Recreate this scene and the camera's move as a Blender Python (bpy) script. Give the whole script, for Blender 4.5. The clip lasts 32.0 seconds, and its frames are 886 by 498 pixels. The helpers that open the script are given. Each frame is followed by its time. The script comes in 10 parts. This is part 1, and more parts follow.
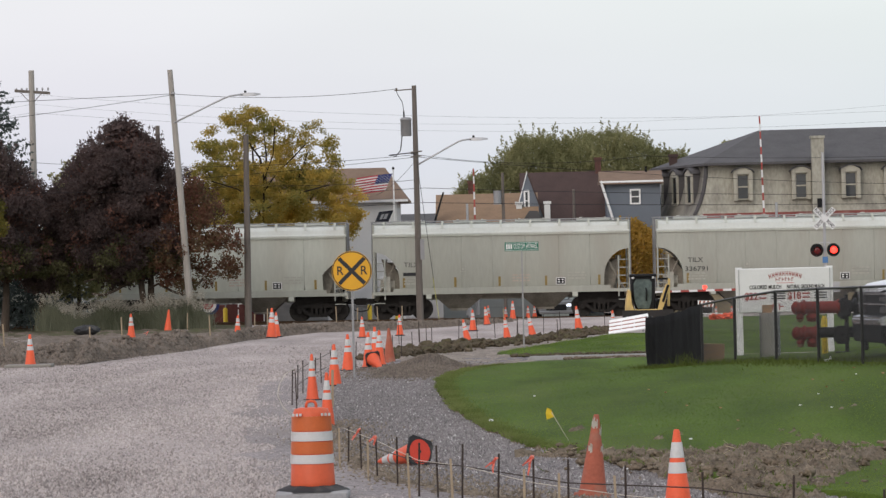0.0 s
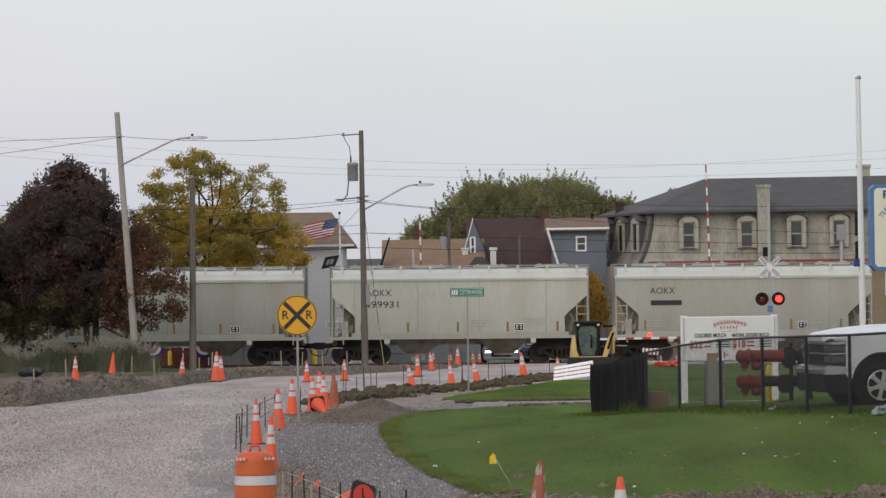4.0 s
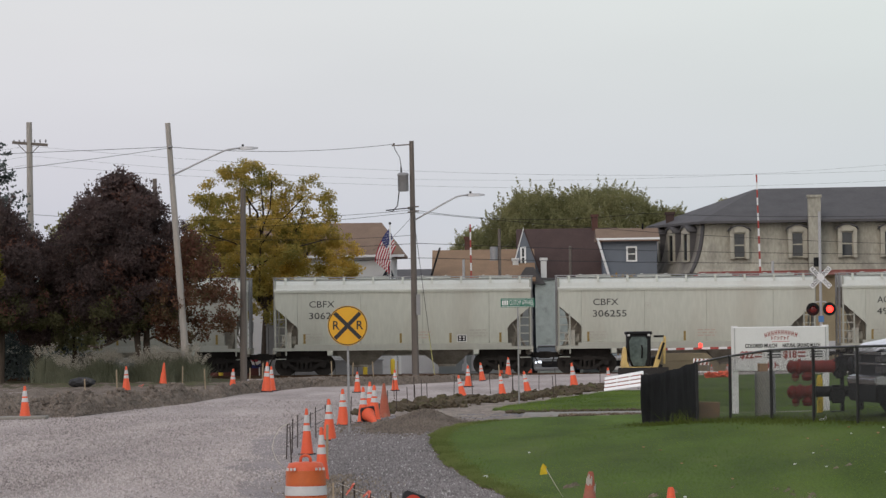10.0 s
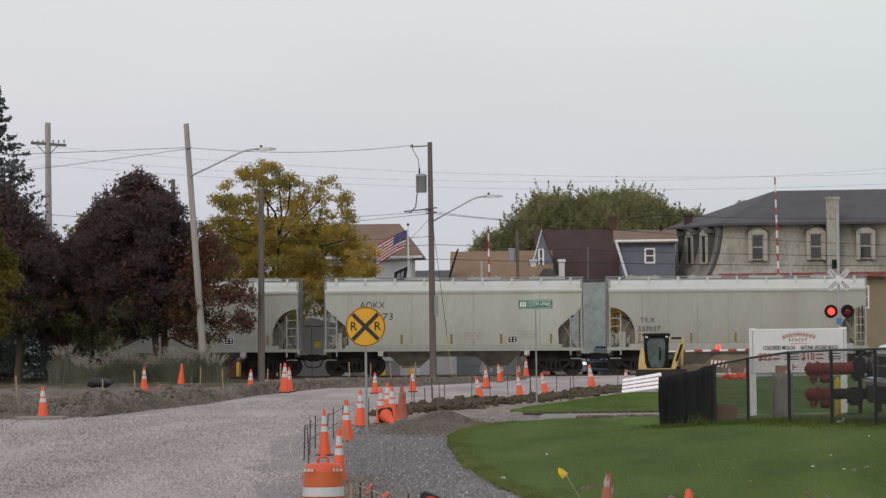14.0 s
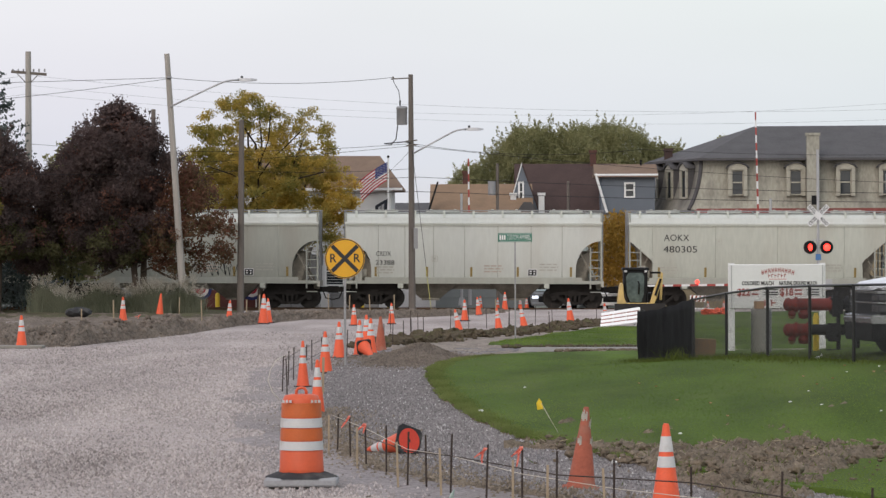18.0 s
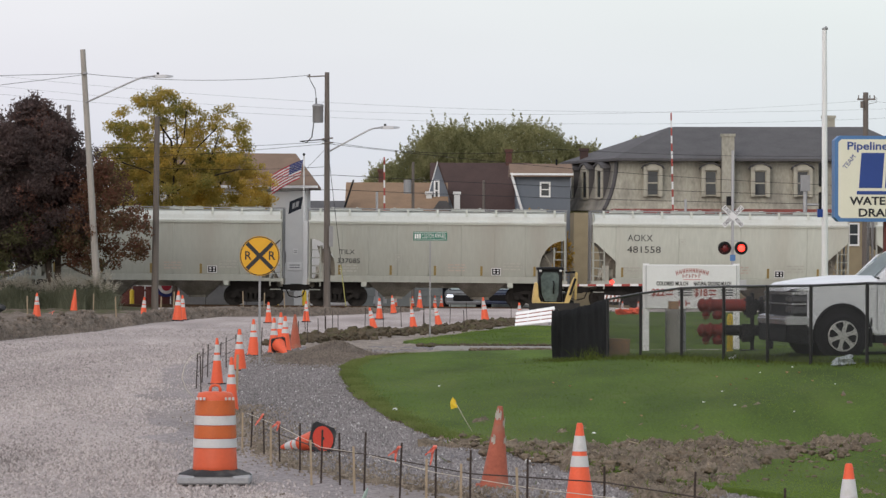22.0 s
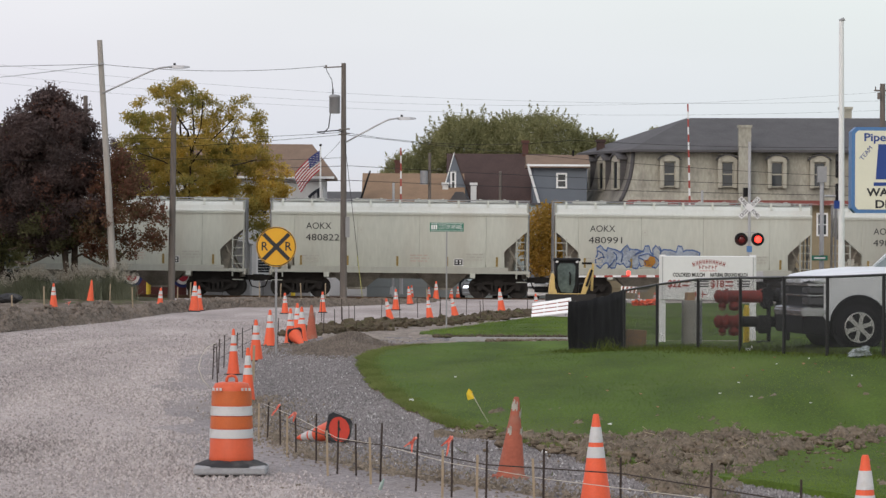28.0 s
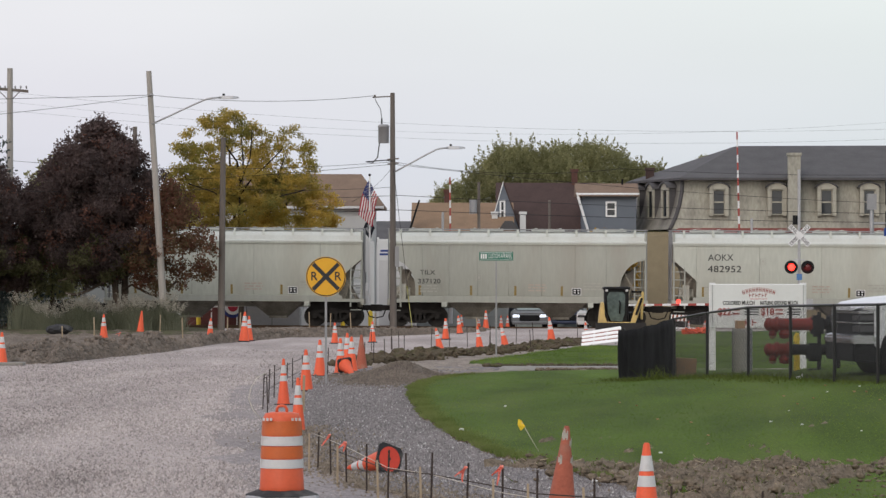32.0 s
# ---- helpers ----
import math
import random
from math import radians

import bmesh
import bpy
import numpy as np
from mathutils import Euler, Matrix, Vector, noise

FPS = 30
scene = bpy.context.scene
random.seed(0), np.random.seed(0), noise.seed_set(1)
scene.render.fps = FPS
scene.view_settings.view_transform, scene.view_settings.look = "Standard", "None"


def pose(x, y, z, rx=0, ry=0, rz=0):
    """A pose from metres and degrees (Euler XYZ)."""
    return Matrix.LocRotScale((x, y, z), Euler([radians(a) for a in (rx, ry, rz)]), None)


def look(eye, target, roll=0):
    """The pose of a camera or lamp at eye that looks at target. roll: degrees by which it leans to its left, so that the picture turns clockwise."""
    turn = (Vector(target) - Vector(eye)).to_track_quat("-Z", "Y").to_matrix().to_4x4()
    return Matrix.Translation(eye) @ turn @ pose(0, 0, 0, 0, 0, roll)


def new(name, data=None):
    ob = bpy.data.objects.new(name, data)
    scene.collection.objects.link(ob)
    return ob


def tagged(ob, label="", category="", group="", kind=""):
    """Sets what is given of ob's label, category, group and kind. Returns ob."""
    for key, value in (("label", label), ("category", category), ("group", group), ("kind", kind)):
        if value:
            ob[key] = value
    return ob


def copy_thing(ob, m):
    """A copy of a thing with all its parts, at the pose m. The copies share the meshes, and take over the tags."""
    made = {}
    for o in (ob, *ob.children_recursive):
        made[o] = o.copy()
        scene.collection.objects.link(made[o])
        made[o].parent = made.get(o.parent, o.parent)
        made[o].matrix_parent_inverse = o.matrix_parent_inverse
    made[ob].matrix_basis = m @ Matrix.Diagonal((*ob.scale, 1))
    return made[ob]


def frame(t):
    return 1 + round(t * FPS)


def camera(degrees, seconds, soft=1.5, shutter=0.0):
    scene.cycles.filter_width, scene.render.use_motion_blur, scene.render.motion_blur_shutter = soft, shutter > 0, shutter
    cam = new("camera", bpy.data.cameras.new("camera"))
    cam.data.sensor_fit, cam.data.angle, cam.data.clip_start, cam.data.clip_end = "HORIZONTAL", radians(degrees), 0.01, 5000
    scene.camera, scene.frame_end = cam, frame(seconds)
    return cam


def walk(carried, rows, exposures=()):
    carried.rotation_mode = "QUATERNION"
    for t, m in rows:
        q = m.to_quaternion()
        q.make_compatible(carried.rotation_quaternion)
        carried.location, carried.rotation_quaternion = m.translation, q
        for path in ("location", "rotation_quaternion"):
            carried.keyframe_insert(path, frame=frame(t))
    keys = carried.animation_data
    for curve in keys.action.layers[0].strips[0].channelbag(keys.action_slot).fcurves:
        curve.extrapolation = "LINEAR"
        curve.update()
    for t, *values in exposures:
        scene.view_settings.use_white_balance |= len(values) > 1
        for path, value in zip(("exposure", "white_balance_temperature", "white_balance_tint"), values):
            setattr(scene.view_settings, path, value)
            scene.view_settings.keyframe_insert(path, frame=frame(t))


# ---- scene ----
cam = camera(14.0, 32.0, soft=1.4)
EYE = 2.7
# seconds, yaw, pitch, roll of a camera held at one spot
ROWS = [
    (0, 0.704, 0.160, 1.398), (0.5, 0.761, 0.241, 1.488), (1, 0.564, 0.353, 1.466), (1.5, 0.371, 0.549, 1.641),
    (2, 0.102, 0.803, 1.647), (2.5, 0.080, 0.884, 1.238), (3, -0.074, 0.746, 0.754), (3.5, -0.302, 0.758, 0.825),
    (5.5, 0.593, 1.298, 0.988), (6, -1.337, 1.071, 1.009), (6.5, -0.336, 0.302, 0.987), (7, -0.454, 0.336, 0.725),
    (7.5, -0.284, 0.245, 0.664), (8, 0.232, 0.064, 0.942), (8.5, 0.786, 0.396, 1.250), (9, 0.924, 0.571, 0.932),
    (9.5, 0.636, 0.630, 0.545), (10, 0.639, 1.041, 0.866), (10.5, 0.588, 1.213, 0.442), (11, 0.204, 1.207, 0.644),
    (11.5, -0.024, 1.129, 0.657), (12, -0.213, 1.051, 0.262), (12.5, -0.188, 0.889, 0.276), (13, 0.098, 0.821, 0.426),
    (13.5, 0.691, 1.012, 0.712), (14, 0.923, 1.065, 0.722), (14.5, 0.871, 0.629, 0.505), (16.5, 1.178, 0.281, 0.617),
    (17, 1.161, 0.355, 0.164), (17.5, 0.830, 0.132, 0.261), (18, 0.596, -0.008, 0.226), (18.5, 0.424, -0.011, 0.486),
    (19, 0.326, -0.011, 0.291), (19.5, -0.244, 0.066, 0.008), (20, -0.286, 0.156, -0.115), (20.5, -0.398, 0.086, -0.071),
    (21, -0.564, -0.027, 0.069), (21.5, -0.671, -0.079, -0.086), (22, -0.751, -0.033, -0.178), (22.5, -0.716, -0.024, -0.015),
    (23, -0.632, -0.052, -0.015), (23.5, -0.403, -0.110, 0.276), (24, -0.185, -0.053, 0.342), (24.5, -0.156, 0.005, 0.192),
    (25, -0.095, -0.020, 0.298), (25.5, -0.082, -0.038, 0.187), (27.5, -0.330, -0.247, -0.409), (28, -0.489, -0.178, -0.246),
    (28.5, -0.480, 0.027, -0.139), (29, -0.225, 0.129, 0.429), (29.5, 0.003, 0.192, 0.194), (30, 0.231, 0.269, 0.097),
    (30.5, 0.438, 0.288, 0.012), (31, 0.389, 0.297, 0.421), (31.5, 0.305, 0.294, 0.191), (32, 0.297, 0.285, 0.004),
]
walk(cam, [(t, pose(0, 0, EYE, 90 + pitch, roll, yaw)) for t, yaw, pitch, roll in ROWS],
     [(0, -0.09), (1, -0.15), (2, -0.27), (3, -0.26), (3.5, -0.26), (5.5, -0.5), (6, -0.48), (7, -0.16), (8, -0.08), (9, -0.21), (10, -0.34), (11, -0.42), (12, -0.42), (13, -0.36), (14, -0.36), (14.5, -0.22), (16.5, -0.12), (17, -0.15), (18, -0.08), (19, -0.08), (20, -0.09), (21, -0.08), (22, -0.08), (23, -0.08), (24, -0.08), (25, -0.08), (25.5, -0.08), (27.5, -0.08), (28, -0.08), (29, -0.08), (30, -0.12), (31, -0.13), (32, -0.13)])

# ---- light: bright overcast afternoon ----
world = bpy.data.worlds.new("overcast_sky")
scene.world = world
world.use_nodes = True
wn, wl = world.node_tree.nodes, world.node_tree.links
wn.clear()
w_out = wn.new("ShaderNodeOutputWorld")
w_sky = wn.new("ShaderNodeTexSky")
w_sky.sky_type = "NISHITA"
w_sky.sun_disc = False
w_sky.sun_elevation, w_sky.sun_rotation = radians(32), radians(205)
w_sky.dust_density = 3.0
w_bg_sky = wn.new("ShaderNodeBackground")
w_bg_sky.inputs["Strength"].default_value = 0.05
wl.new(w_sky.outputs[0], w_bg_sky.inputs["Color"])
w_tc = wn.new("ShaderNodeTexCoord")
w_sep = wn.new("ShaderNodeSeparateXYZ")
wl.new(w_tc.outputs["Generated"], w_sep.inputs[0])
w_ramp = wn.new("ShaderNodeValToRGB")
w_ramp.color_ramp.elements[0].position, w_ramp.color_ramp.elements[0].color = 0.0, (0.70, 0.665, 0.67, 1)
w_ramp.color_ramp.elements[1].position, w_ramp.color_ramp.elements[1].color = 1.0, (0.84, 0.85, 0.90, 1)
for w_pos, w_col in ((0.025, (0.675, 0.69, 0.755, 1)), (0.045, (0.70, 0.695, 0.75, 1)), (0.085, (0.755, 0.735, 0.725, 1)), (0.3, (0.74, 0.73, 0.765, 1))):
    w_el = w_ramp.color_ramp.elements.new(w_pos)
    w_el.color = w_col
wl.new(w_sep.outputs["Z"], w_ramp.inputs[0])
w_noise = wn.new("ShaderNodeTexNoise")
w_map = wn.new("ShaderNodeMapping")
w_map.inputs["Scale"].default_value = (3.0, 3.0, 14.0)
wl.new(w_tc.outputs["Generated"], w_map.inputs[0])
wl.new(w_map.outputs[0], w_noise.inputs["Vector"])
w_noise.inputs["Scale"].default_value, w_noise.inputs["Detail"].default_value = 1.6, 3.0
w_cr = wn.new("ShaderNodeMapRange")
w_cr.inputs["To Min"].default_value, w_cr.inputs["To Max"].default_value = 0.92, 1.10
wl.new(w_noise.outputs[0], w_cr.inputs[0])
w_mul = wn.new("ShaderNodeMix")
w_mul.data_type, w_mul.blend_type = "RGBA", "MULTIPLY"
w_mul.inputs["Factor"].default_value = 1.0
wl.new(w_ramp.outputs[0], w_mul.inputs[6])
wl.new(w_cr.outputs[0], w_mul.inputs[7])
w_side = wn.new("ShaderNodeMapRange")
w_side.inputs["From Min"].default_value, w_side.inputs["From Max"].default_value = -0.11, 0.12
wl.new(w_sep.outputs["X"], w_side.inputs[0])
w_tint = wn.new("ShaderNodeMix")
w_tint.data_type = "RGBA"
w_tint.inputs[6].default_value, w_tint.inputs[7].default_value = (1.0, 0.985, 1.03, 1), (0.945, 1.0, 0.985, 1)
wl.new(w_side.outputs[0], w_tint.inputs["Factor"])
w_mul2 = wn.new("ShaderNodeMix")
w_mul2.data_type, w_mul2.blend_type = "RGBA", "MULTIPLY"
w_mul2.inputs["Factor"].default_value = 1.0
wl.new(w_mul.outputs[2], w_mul2.inputs[6])
wl.new(w_tint.outputs[2], w_mul2.inputs[7])
w_bg = wn.new("ShaderNodeBackground")
wl.new(w_mul2.outputs[2], w_bg.inputs["Color"])
w_bg.inputs["Strength"].default_value = 1.0
w_add = wn.new("ShaderNodeAddShader")
wl.new(w_bg_sky.outputs[0], w_add.inputs[0])
wl.new(w_bg.outputs[0], w_add.inputs[1])
wl.new(w_add.outputs[0], w_out.inputs[0])
sun = new("sun", bpy.data.lights.new("sun", "SUN"))
sun.data.energy, sun.data.angle, sun.data.color = 0.5, radians(24), (1.0, 0.96, 0.9)
sun.matrix_world = look((-30, -60, 60), (10, 40, 0))


# ---- materials ----
def mat(name, color, rough=0.7, metal=0.0, var=0.12, scale=3.0, fine=40.0, bump=0.15, dirt=None, dirt_amount=0.0,
        dist=0.01, streak=1.0, emit=0.0, spec=0.4, piece=0.0, lane=1.0, gain=1.0):
    """A procedural surface: base colour, two scales of variation, dirt patches and fine relief."""
    m = bpy.data.materials.new(name)
    m.use_nodes = True
    n, l = m.node_tree.nodes, m.node_tree.links
    b = n["Principled BSDF"]
    b.inputs["Roughness"].default_value, b.inputs["Metallic"].default_value = rough, metal
    b.inputs["Specular IOR Level"].default_value = spec
    tc = n.new("ShaderNodeTexCoord")
    mp = n.new("ShaderNodeMapping")
    mp.inputs["Scale"].default_value = (1, lane, 1 / streak)
    l.new(tc.outputs["Object"], mp.inputs[0])
    big, small = n.new("ShaderNodeTexNoise"), n.new("ShaderNodeTexNoise")
    for t, s, d in ((big, scale, 4.0), (small, fine, 3.0)):
        t.inputs["Scale"].default_value, t.inputs["Detail"].default_value = s, d
        l.new(mp.outputs[0], t.inputs["Vector"])
    ad = n.new("ShaderNodeMath")
    ad.operation = "MULTIPLY_ADD"
    ad.inputs[1].default_value = gain
    l.new(small.outputs[0], ad.inputs[0])
    l.new(big.outputs[0], ad.inputs[2])
    mr = n.new("ShaderNodeMapRange")
    mr.inputs["From Min"].default_value, mr.inputs["From Max"].default_value = 0.1 + 0.5 * gain, 0.9 + 0.5 * gain
    mr.inputs["To Min"].default_value, mr.inputs["To Max"].default_value = 1 - var, 1 + var
    l.new(ad.outputs[0], mr.inputs[0])
    mix = n.new("ShaderNodeMix")
    mix.data_type, mix.blend_type = "RGBA", "MULTIPLY"
    mix.inputs["Factor"].default_value = 1.0
    mix.inputs[6].default_value = (*color, 1)
    l.new(mr.outputs[0], mix.inputs[7])
    col = mix.outputs[2]
    if piece:
        oi = n.new("ShaderNodeObjectInfo")
        pr = n.new("ShaderNodeMapRange")
        pr.inputs["To Min"].default_value, pr.inputs["To Max"].default_value = 1 - piece, 1 + piece
        l.new(oi.outputs["Random"], pr.inputs[0])
        pm = n.new("ShaderNodeMix")
        pm.data_type, pm.blend_type = "RGBA", "MULTIPLY"
        pm.inputs["Factor"].default_value = 1.0
        l.new(col, pm.inputs[6])
        l.new(pr.outputs[0], pm.inputs[7])
        col = pm.outputs[2]
    if dirt:
        dn = n.new("ShaderNodeTexNoise")
        dn.inputs["Scale"].default_value, dn.inputs["Detail"].default_value = scale * 0.7, 6.0
        l.new(mp.outputs[0], dn.inputs["Vector"])
        dr = n.new("ShaderNodeMapRange")
        dr.inputs["From Min"].default_value, dr.inputs["From Max"].default_value = 0.62 - 0.3 * dirt_amount, 0.8 - 0.2 * dirt_amount
        dr.inputs["To Max"].default_value = min(1.0, 0.4 + dirt_amount)
        l.new(dn.outputs[0], dr.inputs[0])
        dm = n.new("ShaderNodeMix")
        dm.data_type = "RGBA"
        l.new(dr.outputs[0], dm.inputs["Factor"])
        l.new(col, dm.inputs[6])
        dm.inputs[7].default_value = (*dirt, 1)
        col = dm.outputs[2]
    l.new(col, b.inputs["Base Color"])
    if bump:
        bp = n.new("ShaderNodeBump")
        bp.inputs["Strength"].default_value, bp.inputs["Distance"].default_value = bump, dist
        l.new(ad.outputs[0], bp.inputs["Height"])
        l.new(bp.outputs[0], b.inputs["Normal"])
    if emit:
        b.inputs["Emission Color"].default_value = (*color, 1)
        b.inputs["Emission Strength"].default_value = emit
    return m


def stone_mat(name, dark, light, size, bump=0.2, soil=None):
    """Loose crushed stone: cells of differing grey with gaps between them, over slow patches."""
    m = bpy.data.materials.new(name)
    m.use_nodes = True
    n, l = m.node_tree.nodes, m.node_tree.links
    b = n["Principled BSDF"]
    b.inputs["Roughness"].default_value = 0.95
    b.inputs["Specular IOR Level"].default_value = 0.15
    tc = n.new("ShaderNodeTexCoord")
    vo = n.new("ShaderNodeTexVoronoi")
    vo.inputs["Scale"].default_value = 1 / size
    grit = n.new("ShaderNodeMapping")
    grit.inputs["Scale"].default_value = (1.0, 0.7, 1.0)
    l.new(tc.outputs["Object"], grit.inputs[0])
    l.new(grit.outputs[0], vo.inputs["Vector"])
    sep = n.new("ShaderNodeSeparateColor")
    l.new(vo.outputs["Color"], sep.inputs[0])
    cells = n.new("ShaderNodeMix")
    cells.data_type = "RGBA"
    cells.inputs[6].default_value, cells.inputs[7].default_value = (*dark, 1), (*light, 1)
    l.new(sep.outputs[0], cells.inputs["Factor"])
    big = n.new("ShaderNodeTexNoise")
    big.inputs["Scale"].default_value, big.inputs["Detail"].default_value = 0.6, 3.0
    lane = n.new("ShaderNodeMapping")
    lane.inputs["Scale"].default_value = (0.9, 0.22, 1.0)
    l.new(tc.outputs["Object"], lane.inputs[0])
    l.new(lane.outputs[0], big.inputs["Vector"])
    mr = n.new("ShaderNodeMapRange")
    mr.inputs["From Min"].default_value, mr.inputs["From Max"].default_value = 0.3, 0.7
    mr.inputs["To Min"].default_value, mr.inputs["To Max"].default_value = 0.76, 1.2
    l.new(big.outputs[0], mr.inputs[0])
    mul = n.new("ShaderNodeMix")
    mul.data_type, mul.blend_type = "RGBA", "MULTIPLY"
    mul.inputs["Factor"].default_value = 1.0
    l.new(cells.outputs[2], mul.inputs[6])
    l.new(mr.outputs[0], mul.inputs[7])
    col = mul.outputs[2]
    if soil:
        sn, sr, sm = n.new("ShaderNodeTexNoise"), n.new("ShaderNodeMapRange"), n.new("ShaderNodeMix")
        sn.inputs["Scale"].default_value, sn.inputs["Detail"].default_value = 0.9, 6.0
        sr.inputs["From Min"].default_value, sr.inputs["From Max"].default_value, sr.inputs["To Max"].default_value = 0.52, 0.68, 0.55
        sm.data_type, sm.inputs[7].default_value = "RGBA", (*soil, 1)
        l.new(lane.outputs[0], sn.inputs["Vector"])
        l.new(sn.outputs[0], sr.inputs[0])
        l.new(sr.outputs[0], sm.inputs["Factor"])
        l.new(col, sm.inputs[6])
        col = sm.outputs[2]
    l.new(col, b.inputs["Base Color"])
    bp = n.new("ShaderNodeBump")
    bp.inputs["Strength"].default_value, bp.inputs["Distance"].default_value = bump, size * 0.4
    bp.invert = True
    l.new(vo.outputs["Distance"], bp.inputs["Height"])
    l.new(bp.outputs[0], b.inputs["Normal"])
    return m


def leaf_mat(name, a, c, light=0.35, lane=1.0, patch=0.55):
    """Foliage: each leaf between two colours, some light passing through."""
    m = bpy.data.materials.new(name)
    m.use_nodes = True
    n, l = m.node_tree.nodes, m.node_tree.links
    b = n["Principled BSDF"]
    b.inputs["Roughness"].default_value = 0.7
    b.inputs["Specular IOR Level"].default_value = 0.2
    g = n.new("ShaderNodeNewGeometry")
    tc = n.new("ShaderNodeTexCoord")
    ns = n.new("ShaderNodeTexNoise")
    ns.inputs["Scale"].default_value, ns.inputs["Detail"].default_value = 0.5, 3.0
    lm = n.new("ShaderNodeMapping")
    lm.inputs["Scale"].default_value = (1, lane, 1)
    l.new(tc.outputs["Object"], lm.inputs[0])
    l.new(lm.outputs[0], ns.inputs["Vector"])
    ad = n.new("ShaderNodeMath")
    ad.operation = "MULTIPLY_ADD"
    ad.inputs[1].default_value = 1.0 - patch
    l.new(g.outputs["Random Per Island"], ad.inputs[0])
    sc = n.new("ShaderNodeMapRange")
    sc.inputs["From Min"].default_value, sc.inputs["From Max"].default_value = 0.35, 0.65
    sc.inputs["To Max"].default_value = patch
    l.new(ns.outputs[0], sc.inputs[0])
    l.new(sc.outputs[0], ad.inputs[2])
    mx = n.new("ShaderNodeMix")
    mx.data_type = "RGBA"
    mx.inputs[6].default_value, mx.inputs[7].default_value = (*a, 1), (*c, 1)
    l.new(ad.outputs[0], mx.inputs["Factor"])
    l.new(mx.outputs[2], b.inputs["Base Color"])
    tr = n.new("ShaderNodeBsdfTranslucent")
    l.new(mx.outputs[2], tr.inputs["Color"])
    ms = n.new("ShaderNodeMixShader")
    ms.inputs[0].default_value = light
    l.new(b.outputs[0], ms.inputs[1])
    l.new(tr.outputs[0], ms.inputs[2])
    l.new(ms.outputs[0], n["Material Output"].inputs["Surface"])
    return m


def glass_mat(name, color=(0.03, 0.035, 0.04), rough=0.06):
    m = mat(name, color, rough, var=0.05, bump=0.0, spec=0.8)
    return m


